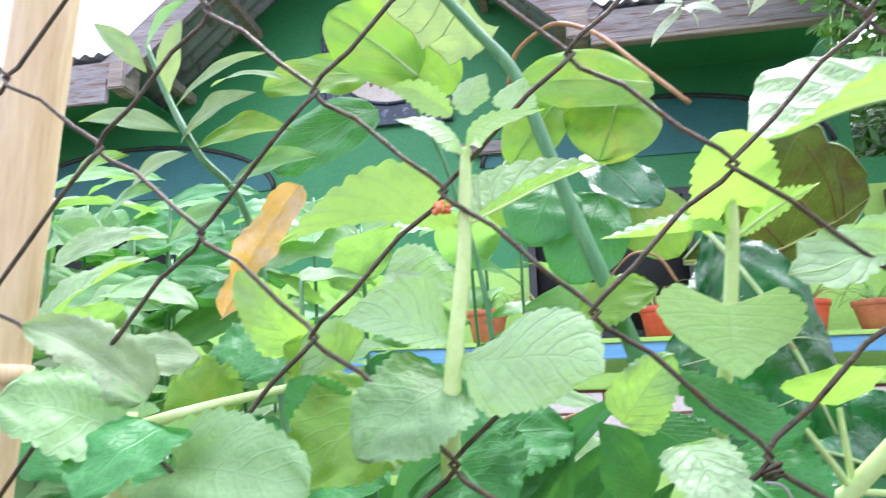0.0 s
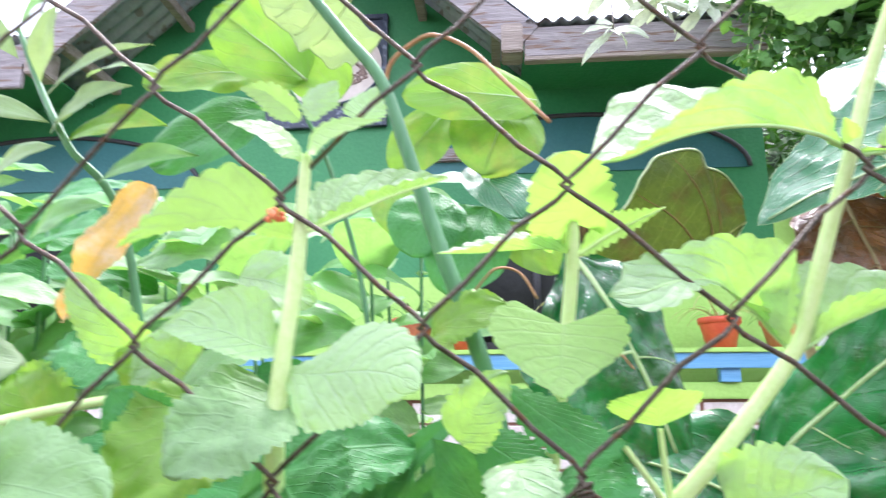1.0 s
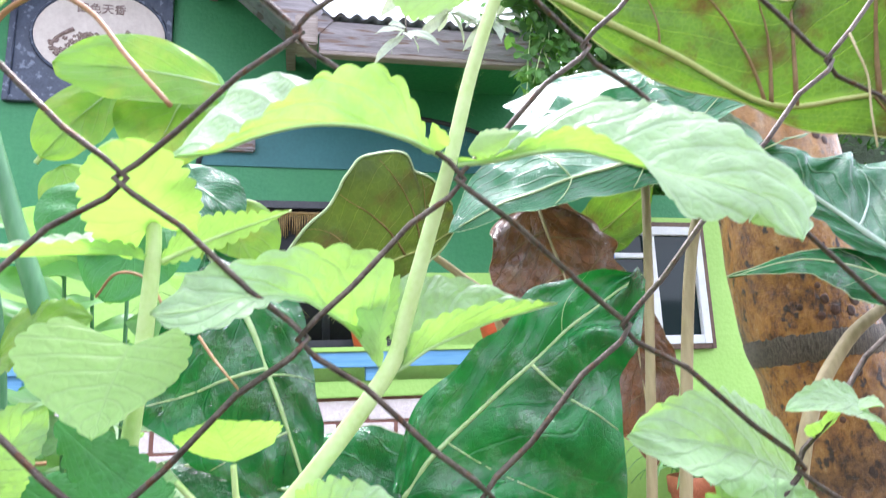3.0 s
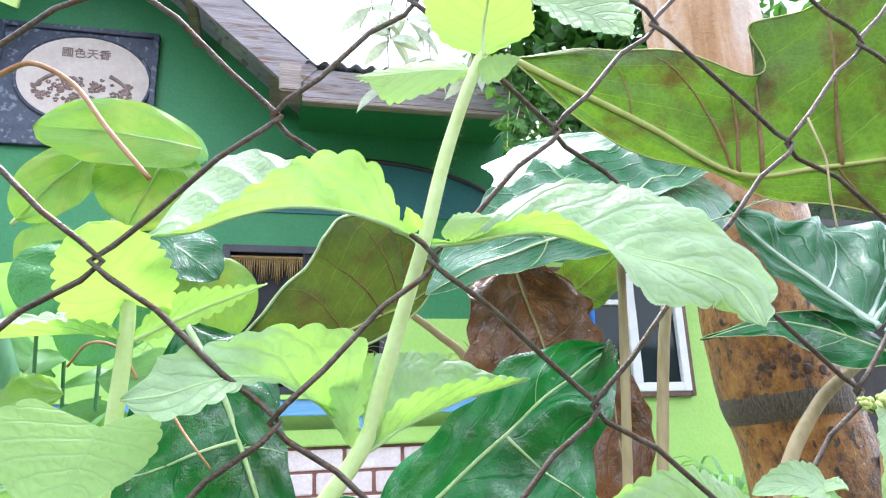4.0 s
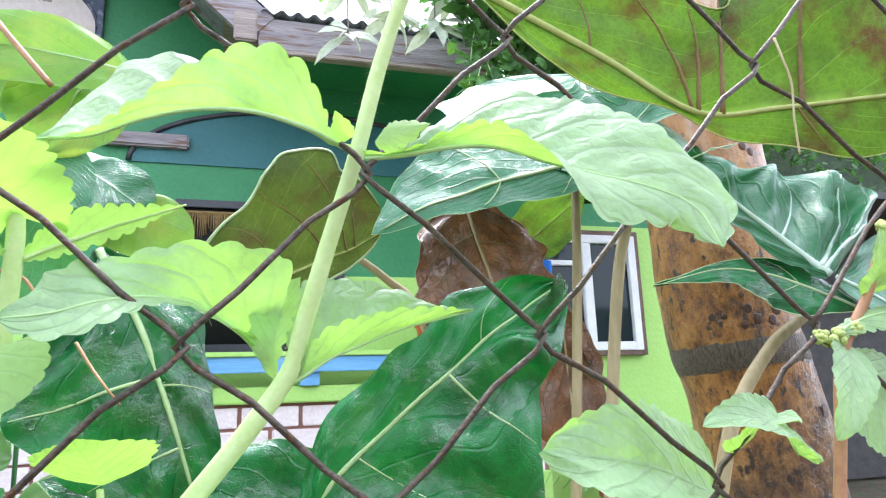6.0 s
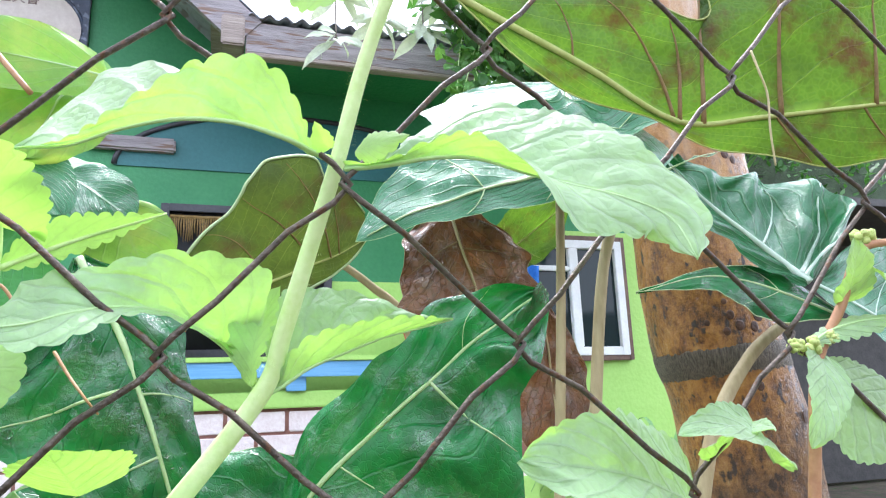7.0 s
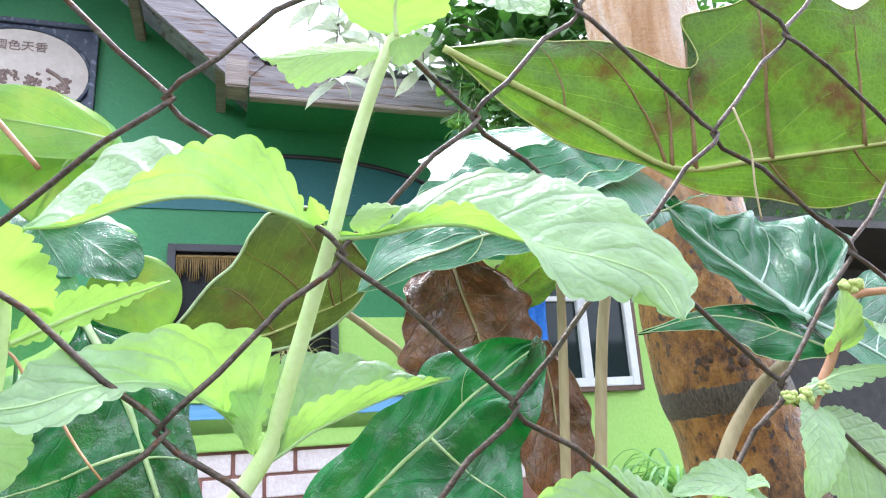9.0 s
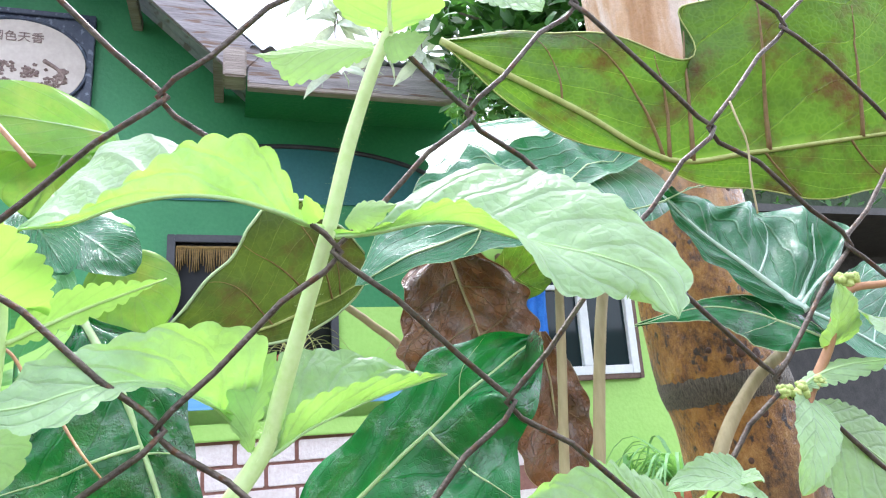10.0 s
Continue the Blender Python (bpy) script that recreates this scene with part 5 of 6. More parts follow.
stem(climber, [(-0.087, 0.200, 0.757), (-0.093, 0.190, 0.880), (-0.111, 0.180, 0.959), (-0.129, 0.170, 1.002), (-0.157, 0.170, 1.045)], 0.0017, 0.0012, STEM_DARK, "stem")
leaf(climber, (-0.126, 0.160, 1.019), (-0.175, 0.140, 1.055), 0.049, 80, SOFT, kind='round', bend=0.06, fold=0.1, rib=VEIN_PALE)
leaf(climber, (-0.160, 0.170, 1.030), (-0.218, 0.150, 1.015), 0.037, 70, SOFT, kind='round', bend=0.06, fold=0.1, rib=VEIN_PALE)
leaf(climber, (-0.156, 0.180, 1.010), (-0.220, 0.170, 0.973), 0.051, 70, HERB_DARK, kind='round', bend=0.06, fold=0.1)
leaf(climber, (-0.108, 0.170, 1.011), (-0.140, 0.160, 1.049), 0.040, 80, SOFT, kind='round', bend=0.06, fold=0.1)
leaf(climber, (0.005, 0.165, 1.003), (-0.070, 0.155, 1.005), 0.040, 78, SOFT, kind='round', bend=0.06, fold=0.15, rib=VEIN_PALE)
leaf(climber, (-0.035, 0.180, 1.018), (0.007, 0.175, 1.001), 0.027, 75, LANCE, kind='round', bend=0.06, fold=0.15)
leaf(climber, (-0.047, 0.175, 1.003), (-0.075, 0.165, 0.962), 0.034, 84, SOFT, kind='round', bend=0.06, fold=0.1, rib=VEIN_PALE)
leaf(climber, (-0.010, 0.175, 1.006), (-0.027, 0.165, 0.960), 0.054, 84, SOFT, kind='round', bend=0.06, fold=0.1, rib=VEIN_PALE)
leaf(climber, (-0.026, 0.240, 0.979), (0.012, 0.220, 0.948), 0.036, 70, TARO_PALE, kind='round', bend=0.06, fold=0.1)
leaf(climber, (-0.096, 0.260, 0.990), (-0.076, 0.250, 0.946), 0.036, 80, SOFT, kind='round', bend=0.06, fold=0.1)
leaf(climber, (-0.004, 0.250, 0.965), (0.022, 0.240, 0.919), 0.050, 80, SOFT, kind='round', bend=0.06, fold=0.1)
leaf(climber, (-0.034, 0.180, 0.971), (-0.006, 0.150, 0.931), 0.028, 70, TARO_PALE, kind='round', bend=0.06, fold=0.1)
leaf(climber, (-0.025, 0.200, 0.952), (-0.047, 0.180, 0.896), 0.049, 80, HERB_DARK, kind='round', bend=0.06, fold=0.1)
leaf(climber, (-0.052, 0.200, 0.961), (-0.068, 0.180, 0.919), 0.046, 80, HERB_DARK, kind='round', bend=0.06, fold=0.1)

# ---- lance-leaved shrub ----

shrub = thing("shrub", (-0.216, 0.150, 0), "shrub with narrow lance-shaped green leaves", "plant")
stem(shrub, [(-0.207, 0.200, 0.757), (-0.230, 0.170, 0.932), (-0.257, 0.150, 0.979), (-0.279, 0.150, 1.016), (-0.297, 0.150, 1.054)], 0.0028, 0.0016, STEM_DARK, "stem")
leaf(shrub, (-0.276, 0.150, 1.008), (-0.205, 0.135, 1.031), 0.013, 60, SILVER, kind='lance', bend=0.1, fold=0.3)
leaf(shrub, (-0.279, 0.150, 1.019), (-0.264, 0.135, 1.060), 0.018, 80, SILVER, kind='lance', bend=0.1, fold=0.3)
leaf(shrub, (-0.269, 0.150, 0.987), (-0.215, 0.135, 1.007), 0.023, 60, SILVER, kind='lance', bend=0.1, fold=0.3)
leaf(shrub, (-0.271, 0.150, 0.994), (-0.327, 0.135, 1.000), 0.018, 60, SILVER, kind='lance', bend=0.1, fold=0.3)
leaf(shrub, (-0.252, 0.150, 1.021), (-0.196, 0.135, 1.012), 0.013, 40, SILVER, kind='lance', bend=0.1, fold=0.3)
leaf(shrub, (-0.295, 0.150, 1.035), (-0.324, 0.135, 1.064), 0.015, 60, SILVER, kind='lance', bend=0.1, fold=0.3)
leaf(shrub, (-0.258, 0.150, 0.982), (-0.193, 0.135, 0.983), 0.026, 60, SOFT, kind='lance', bend=0.1, fold=0.3)
leaf(shrub, (-0.301, 0.150, 0.958), (-0.255, 0.135, 0.974), 0.020, 60, SILVER, kind='lance', bend=0.1, fold=0.3)
leaf(shrub, (-0.238, 0.150, 0.957), (-0.174, 0.135, 0.965), 0.020, 60, LANCE, kind='lance', bend=0.1, fold=0.3)
leaf(shrub, (-0.273, 0.150, 0.926), (-0.222, 0.135, 0.940), 0.022, 60, LANCE, kind='lance', bend=0.1, fold=0.3)
leaf(shrub, (-0.297, 0.150, 1.051), (-0.260, 0.135, 1.072), 0.014, 70, LANCE, kind='lance', bend=0.1, fold=0.3)
leaf(shrub, (-0.317, 0.150, 0.942), (-0.270, 0.135, 0.955), 0.017, 60, LANCE, kind='lance', bend=0.1, fold=0.3)
leaf(shrub, (-0.342, 0.150, 0.967), (-0.292, 0.135, 0.976), 0.018, 60, SOFT, kind='lance', bend=0.1, fold=0.3)
leaf(shrub, (-0.307, 0.150, 0.921), (-0.340, 0.135, 0.939), 0.020, 60, LANCE, kind='lance', bend=0.1, fold=0.3)

# ---- dark strap leaves low behind the herbs ----

strap = thing("strap_plant", (-0.054, 0.060, 0), "dark green strap-leaved plant low behind the fence", "plant")
leaf(strap, (-0.070, 0.070, 0.767), (-0.030, 0.050, 0.811), 0.015, 70, HERB_DARK, kind='lance', bend=0.1, fold=0.3)
leaf(strap, (-0.064, 0.070, 0.777), (-0.048, 0.050, 0.821), 0.013, 70, HERB_DARK, kind='lance', bend=0.1, fold=0.3)
leaf(strap, (-0.080, 0.070, 0.778), (-0.057, 0.050, 0.820), 0.015, 70, HERB_DARK, kind='lance', bend=0.1, fold=0.3)
leaf(strap, (-0.047, 0.070, 0.766), (-0.015, 0.050, 0.807), 0.014, 70, HERB_DARK, kind='lance', bend=0.1, fold=0.3)
leaf(strap, (-0.024, 0.070, 0.764), (-0.035, 0.050, 0.802), 0.012, 70, HERB_DARK, kind='lance', bend=0.1, fold=0.3)
leaf(strap, (-0.087, 0.070, 0.791), (-0.053, 0.050, 0.812), 0.013, 70, HERB_DARK, kind='lance', bend=0.1, fold=0.3)
leaf(strap, (-0.004, 0.070, 0.763), (-0.015, 0.050, 0.794), 0.015, 70, HERB_DARK, kind='lance', bend=0.1, fold=0.3)
leaf(strap, (-0.076, 0.070, 0.792), (-0.026, 0.050, 0.838), 0.012, 60, HERB_DARK, kind='lance', bend=0.1, fold=0.3)
leaf(strap, (-0.089, 0.070, 0.792), (-0.049, 0.050, 0.827), 0.014, 60, HERB_DARK, kind='lance', bend=0.1, fold=0.3)
leaf(strap, (-0.064, 0.070, 0.788), (-0.019, 0.050, 0.825), 0.012, 60, HERB_DARK, kind='lance', bend=0.1, fold=0.3)
leaf(strap, (-0.215, 0.070, 0.792), (-0.180, 0.050, 0.827), 0.017, 60, HERB_DARK, kind='lance', bend=0.1, fold=0.3)
leaf(strap, (-0.120, 0.070, 0.792), (-0.087, 0.050, 0.822), 0.015, 60, HERB_DARK, kind='lance', bend=0.1, fold=0.3)
stem(strap, [(-0.086, 0.080, 0.811), (-0.063, 0.080, 0.821), (-0.047, 0.080, 0.828), (-0.035, 0.080, 0.829)], 0.0009, 0.0007, STEM_RED, "twig")

# ---- fallen straws caught in the leaves and the mesh ----

straw = thing("straw", (0.019, 0.050, 0), "dry brown straw caught on a leaf", "straw")
stem(straw, [(0.013, 0.060, 0.867), (0.018, 0.055, 0.860), (0.023, 0.050, 0.854), (0.027, 0.050, 0.849)], 0.0005, 0.0003, STEM_RED, "stalk")

strawb = thing("straw", (0.222, 0.000, 0), "pale dry straw hanging from the fence wire", "straw")
stem(strawb, [(0.217, -0.002, 0.955), (0.217, -0.004, 0.947), (0.219, -0.004, 0.939), (0.218, -0.004, 0.927), (0.219, -0.003, 0.916)], 0.0004, 0.0003, STEM_TAN, "stalk")
bud(herbc, (-0.0842, -0.0040, 0.8914), 0.003, RED)
bud(budherb, (0.249, -0.003, 0.895), 0.0038, FLOWER, 20)
bud(budherb, (0.224, 0.000, 0.861), 0.0036, FLOWER, 20)
bud(budherb, (0.231, -0.002, 0.863), 0.0026, FLOWER, 20)
bud(budherb, (0.217, -0.002, 0.861), 0.0024, FLOWER, 20)
hairs(herb, [(0.0682, 0.0185, 0.8524), (0.0731, 0.0145, 0.8673), (0.0793, 0.0100, 0.8892), (0.0850, 0.0040, 0.9094), (0.0901, -0.0020, 0.9314), (0.0957, -0.0080, 0.9498), (0.1006, -0.0110, 0.9619)], 0.0026, 700)
hairs(herbc, [(-0.083, 0.004, 0.845), (-0.079, 0.002, 0.875), (-0.078, 0.001, 0.892), (-0.077, 0.000, 0.911)], 0.0030, 200)

# ---- drops of rain on the taro leaf ----
rnd = random.Random(17)
wet = [v.co + Vector(taro.location) for v in wet_leaf.data.vertices]
for k in range(60):
    at = wet[rnd.randrange(len(wet))]
    if at.z > 0.83:
        water_drop((at.x, at.y - 0.0004, at.z), 0.0013 if k % 9 == 0 else rnd.uniform(0.0003, 0.0006))

# ---- tie of pale wire wound round a mesh knot ----

tie = thing("wire_tie", (0.003, -0.002, 0), "pale grey tie wire wound round the fence mesh", "wire")
stem(tie, [(0.000, -0.003, 0.812), (0.004, -0.004, 0.811), (0.007, -0.004, 0.806), (0.012, -0.003, 0.803), (0.022, -0.002, 0.800), (0.028, -0.001, 0.797), (0.036, 0.002, 0.793)], 0.0004, 0.0003, TIE, "strand")
stem(tie, [(0.001, 0.003, 0.813), (0.001, -0.003, 0.815), (0.004, -0.004, 0.817), (0.004, 0.003, 0.814), (0.001, 0.003, 0.812), (0.001, -0.003, 0.814), (0.004, -0.004, 0.815), (0.005, 0.003, 0.813), (0.002, 0.003, 0.811), (0.002, -0.003, 0.813), (0.005, -0.004, 0.814)], 0.0006, 0.0005, WIRE, "winding")


# ---- ground ----
bm = bmesh.new()
bmesh.ops.create_grid(bm, x_segments=60, y_segments=60, size=1.0)
for v in bm.verts:
    r = max(abs(v.co.x), abs(v.co.y))
    v.co *= 4 + 300 * r ** 3
    v.co.z = 0.03 * noise.noise(v.co * 0.8) if abs(v.co.x) < 20 and abs(v.co.y) < 3 else 0.0
    v.co.z -= 0.03
tagged(part("ground", bm, GROUND), "damp dark earth of the garden", "ground", kind="structure")

# ---- house front ----
WY = 3.5          # street face of the house wall
SPLIT, LOW = 1.86, 1.52   # lime paint below, green above, east and west of the porch end
bm = box((-6.0, WY, LOW), (1.45, WY + 0.15, 2.75))
box((1.45, WY, SPLIT), (3.0, WY + 0.15, 2.0), bm=bm)
vs = [bm.verts.new(p) for p in ((-2.5, WY, 2.75), (0.2, WY, 2.75), (-1.15, WY, 3.80), (-2.5, WY + 0.15, 2.75), (0.2, WY + 0.15, 2.75), (-1.15, WY + 0.15, 3.80))]
for idx in ((0, 1, 2), (5, 4, 3), (1, 4, 5, 2), (3, 0, 2, 5)):
    bm.faces.new([vs[i] for i in idx])
tagged(part("wall_upper", bm, WALL_GREEN, smooth=False), "green painted house wall under the eaves", "wall", kind="structure")
bm = box((-6.0, WY - 0.004, -0.05), (1.45, WY + 0.15, LOW))
box((1.45, WY - 0.004, -0.05), (3.0, WY + 0.15, SPLIT), bm=bm)
tagged(part("wall_lower", bm, WALL_LIME, smooth=False), "bright lime painted lower house wall", "wall", kind="structure")
tagged(part("wall_side_east", box((2.85, WY + 0.15, 0), (3.0, 9.0, 2.75)), WALL_LIME, smooth=False), "lime painted side wall of the house", "wall", kind="structure")
tagged(part("wall_side_west", box((-6.0, WY + 0.15, 0), (-5.85, 9.0, 2.75)), WALL_LIME, smooth=False), "lime painted side wall of the house", "wall", kind="structure")
tagged(part("wall_back", box((-6.0, 9.0, 0), (3.0, 9.15, 2.75)), WALL_LIME, smooth=False), "rear wall of the house", "wall", kind="structure")


def arched_window(cx, top, left, right, sill, head, name):
    """A dark window with a shallow arched teal panel over it, edged by a dark rim."""
    w = thing(name, (cx, WY, sill), "dark window under a teal arched panel with black rim", "window", kind="structure")
    rx, rz = 0.92, 0.33
    z0 = top - rz
    arc = [(cx + rx * math.cos(t), z0 + rz * math.sin(t)) for t in (math.pi * k / 28 for k in range(29))]
    bm = bmesh.new()
    front = [bm.verts.new((x, WY - 0.010, z)) for x, z in arc]
    back = [bm.verts.new((x, WY - 0.001, z)) for x, z in arc]
    bm.faces.new(front)
    for k in range(29):
        bm.faces.new((front[k], back[k], back[(k + 1) % 29], front[(k + 1) % 29]))
    part("arch_panel", bm, TEAL, w, smooth=False)
    part("arch_rim", tube([(x, WY - 0.014, z + 0.004) for x, z in arc], 0.014, 0.014, 8), FRAME_DARK, w)
    # flat black panel on the wall paints the darkness of an unlit room
    part("opening", box((left + 0.04, WY - 0.006, sill + 0.04), (right - 0.04, WY - 0.0045, head - 0.04)), BLACK, w, "flat black panel standing for the unlit room")
    part("window_frame", frame_box(left, right, sill, head, WY - 0.035, WY - 0.003, 0.04), FRAME_DARK, w, smooth=False)
    part("mullion", box(((left + right) / 2 - 0.02, WY - 0.03, sill + 0.04), ((left + right) / 2 + 0.02, WY - 0.008, head - 0.04), 0.003), FRAME_DARK, w)
    return w


def fringe(parent, x0, x1, z):
    """A gold valance of hanging threads on a rod."""
    part("rod", tube([(x0, WY - 0.022, z), (x1, WY - 0.022, z)], 0.008), GOLD, parent)
    bm = bmesh.new()
    x = x0
    while x < x1:
        drop = 0.07 + 0.05 * abs(math.sin(x * 40)) + 0.03 * random.random()
        tube([(x, WY - 0.022, z), (x + 0.004 * math.sin(x * 90), WY - 0.022, z - drop * 0.5), (x, WY - 0.02, z - drop)], 0.005, 0.002, 5, bm)
        x += 0.011
    part("valance", bm, GOLD, parent, "gold fringed valance")


win = arched_window(0.44, 2.43, -0.245, 0.62, 1.12, 1.905, "window_1")
fringe(win, -0.2, 0.57, 1.84)
win = arched_window(-2.65, 2.40, -3.25, -2.35, 1.12, 1.905, "window_2")

tagged(part("lintel_trim", box((-0.62, WY - 0.05, 2.175), (-0.19, WY - 0.0005, 2.25), 0.01), WOOD_GREY, smooth=False), "pale plastered trim between the windows", "trim", kind="structure")
# white framed window in the lime wall
w = thing("window_3", (2.0, WY, 1.07), "white framed casement window with brown surround", "window", kind="structure")
part("surround", frame_box(1.55, 2.425, 1.07, 1.82, WY - 0.05, WY - 0.005, 0.03), FRAME_BROWN, w, smooth=False)
part("window_frame", frame_box(1.58, 2.395, 1.10, 1.79, WY - 0.06, WY - 0.008, 0.05), FRAME_WHITE, w, smooth=False)
part("mullion", box((2.03, WY - 0.062, 1.15), (2.09, WY - 0.012, 1.74), 0.004), FRAME_WHITE, w, smooth=False)
part("transom", box((1.63, WY - 0.058, 1.60), (2.03, WY - 0.014, 1.63), 0.004), FRAME_WHITE, w, smooth=False)
part("pane", box((1.63, WY - 0.03, 1.15), (2.03, WY - 0.022, 1.60)), GLASS, w, smooth=False)
part("pane", box((1.63, WY - 0.03, 1.63), (2.03, WY - 0.022, 1.74)), GLASS, w, smooth=False)
part("pane", box((2.09, WY - 0.03, 1.15), (2.345, WY - 0.022, 1.74)), GLASS, w, smooth=False)

towel = thing("cloth", (1.72, WY - 0.07, 1.2), "blue cloth hung over the white window frame", "cloth")
bm = bmesh.new()
rows = [[bm.verts.new((1.66 + 0.16 * i / 14, WY - 0.075 - 0.012 * math.sin(i * 1.1 + j * 0.25) - 0.004 * math.sin(i * 2.7), 1.63 - 0.40 * j / 16 - 0.012 * math.sin(i * 0.6))) for i in range(15)] for j in range(17)]
for j in range(16):
    for i in range(14):
        bm.faces.new((rows[j][i], rows[j + 1][i], rows[j + 1][i + 1], rows[j][i + 1]))
part("fold", bm, BLUE_CLOTH, towel)

# ---- roof ----
EY = 2.9          # front line of the eaves


def corrugated(corners, nwave, amp, name, label, thick=0.004):
    """A corrugated sheet over four corners: near-left, near-right, far-right, far-left; waves run across."""
    p = [Vector(c) for c in corners]
    up = (p[1] - p[0]).cross(p[3] - p[0]).normalized()
    bm = bmesh.new()
    cols = nwave * 6
    rows = []
    for d in (0, thick):
        for k in (0, 1):
            rows.append([bm.verts.new((p[0].lerp(p[1], i / cols) if k == 0 else p[3].lerp(p[2], i / cols)) + up * (amp * math.sin(2 * math.pi * i / 6) + d)) for i in range(cols + 1)])
    n0, f0, n1, f1 = rows
    for i in range(cols):
        bm.faces.new((n0[i + 1], n0[i], f0[i], f0[i + 1]))
        bm.faces.new((n1[i], n1[i + 1], f1[i + 1], f1[i]))
        bm.faces.new((n0[i], n0[i + 1], n1[i + 1], n1[i]))
        bm.faces.new((f0[i + 1], f0[i], f1[i], f1[i + 1]))
    tagged(part(name, bm, ROOF), label, "roof", kind="structure")


corrugated(((0.14, EY - 0.05, 2.655), (1.36, EY - 0.05, 2.655), (1.36, 5.4, 3.35), (0.14, 5.4, 3.35)), 16, 0.012, "roof_sheet_east", "grey corrugated metal roof over the eaves")
corrugated(((-6.2, EY - 0.05, 2.70), (-2.42, EY - 0.05, 2.70), (-2.42, 5.4, 3.4), (-6.2, 5.4, 3.4)), 46, 0.012, "roof_sheet_west", "grey corrugated metal roof over the eaves")
corrugated(((0.19, 7.0, 2.66), (0.19, EY - 0.03, 2.66), (-1.15, EY - 0.03, 3.88), (-1.15, 7.0, 3.88)), 44, 0.012, "roof_gable_right", "corrugated gable roof slope seen from below")
corrugated(((-2.49, EY - 0.03, 2.66), (-2.49, 7.0, 2.66), (-1.15, 7.0, 3.88), (-1.15, EY - 0.03, 3.88)), 44, 0.012, "roof_gable_left", "corrugated gable roof slope seen from below")

tagged(part("fascia_board_east", box((0.13, EY - 0.03, 2.475), (1.3, EY, 2.635), 0.006), WOOD_GREY, smooth=False), "weathered grey wooden fascia board", "fascia", kind="structure")
tagged(part("fascia_strip_east", box((0.13, EY - 0.042, 2.452), (1.3, EY + 0.01, 2.4745), 0.004), WOOD, smooth=False), "thin brown batten under the fascia", "fascia", kind="structure")
tagged(part("fascia_board_west", box((-6.1, EY - 0.03, 2.43), (-2.43, EY, 2.67), 0.006), WOOD_GREY, smooth=False), "weathered grey wooden fascia board", "fascia", kind="structure")
tagged(part("beam_end_east", box((0.02, EY - 0.045, 2.50), (0.125, EY + 0.10, 2.655), 0.008), WOOD, smooth=False), "squared roof beam end of worn brown wood", "beam", kind="structure")
tagged(part("beam_end_west", box((-2.42, EY - 0.045, 2.50), (-2.32, EY + 0.10, 2.655), 0.008), WOOD, smooth=False), "squared roof beam end of worn brown wood", "beam", kind="structure")
tagged(part("soffit_east", box((0.13, EY + 0.012, 2.60), (1.3, WY - 0.002, 2.612)), WALL_GREEN, smooth=False), "green painted soffit under the eaves", "soffit", kind="structure")
tagged(part("soffit_west", box((-6.1, EY + 0.012, 2.60), (-2.43, WY - 0.002, 2.612)), WALL_GREEN, smooth=False), "green painted soffit under the eaves", "soffit", kind="structure")


def sloping_board(x0, z0, x1, z1, y0, y1, depth, mat, name, label):
    bm = bmesh.new()
    d = Vector((x1 - x0, 0, z1 - z0)).normalized()
    nrm = Vector((-d.z, 0, d.x))
    if nrm.z < 0:
        nrm = -nrm
    vs = []
    for y in (y0, y1):
        for x, z in ((x0, z0), (x1, z1)):
            for k in (0, -depth):
                vs.append(bm.verts.new(Vector((x, y, z)) + nrm * k))
    for idx in ((0, 1, 3, 2), (4, 6, 7, 5), (0, 2, 6, 4), (1, 5, 7, 3), (0, 4, 5, 1), (2, 3, 7, 6)):
        bm.faces.new([vs[i] for i in idx])
    bmesh.ops.recalc_face_normals(bm, faces=bm.faces)
    tagged(part(name, bm, mat, smooth=False), label, "roof board", kind="structure")


sloping_board(0.20, 2.635, -1.15, 3.862, EY - 0.035, EY - 0.005, 0.17, WOOD_GREY, "barge_board_east", "weathered barge board along the gable edge")
sloping_board(-2.50, 2.635, -1.15, 3.862, EY - 0.035, EY - 0.005, 0.17, WOOD_GREY, "barge_board_west", "weathered barge board along the gable edge")
for k, (f, name) in enumerate(((0.12, "purlin"), (0.45, "purlin"), (0.78, "purlin"))):
    for sgn in (-1, 1):
        x = -1.15 + sgn * 1.3 * (1 - f)
        z = 2.62 + 1.2 * f - 0.06
        tagged(part(name, box((x - 0.025, EY, z - 0.03), (x + 0.025, WY - 0.002, z + 0.03), 0.004), WOOD, smooth=False), "wooden purlin under the gable roof", "roof beam", kind="structure")
# ---- round picture plaque on the gable wall ----
pl = thing("wall_plaque", (-1.0, WY, 2.6), "dark lacquer plaque with cream disc of flowers and four characters", "wall plaque")
part("backing", box((-1.415, WY - 0.022, 2.43), (-0.665, WY - 0.002, 3.09), 0.004), PLAQUE_FRAME, pl, smooth=False)
part("frame", frame_box(-1.44, -0.64, 2.405, 3.115, WY - 0.04, WY - 0.003, 0.03), PLAQUE_FRAME, pl, smooth=False)
bm = bmesh.new()
bmesh.ops.create_cone(bm, cap_ends=True, segments=64, radius1=1, radius2=1, depth=1, matrix=Matrix.Translation((-1.0, WY - 0.028, 2.80)) @ Matrix.Diagonal((0.325, 0.012, 0.25, 1)) @ Matrix.Rotation(radians(90), 4, "X"))
part("disc", bm, CREAM_DISC, pl, smooth=False)
ring = [(-1.0 + 0.335 * math.cos(t), WY - 0.032, 2.80 + 0.26 * math.sin(t)) for t in (2 * math.pi * k / 64 for k in range(65))]
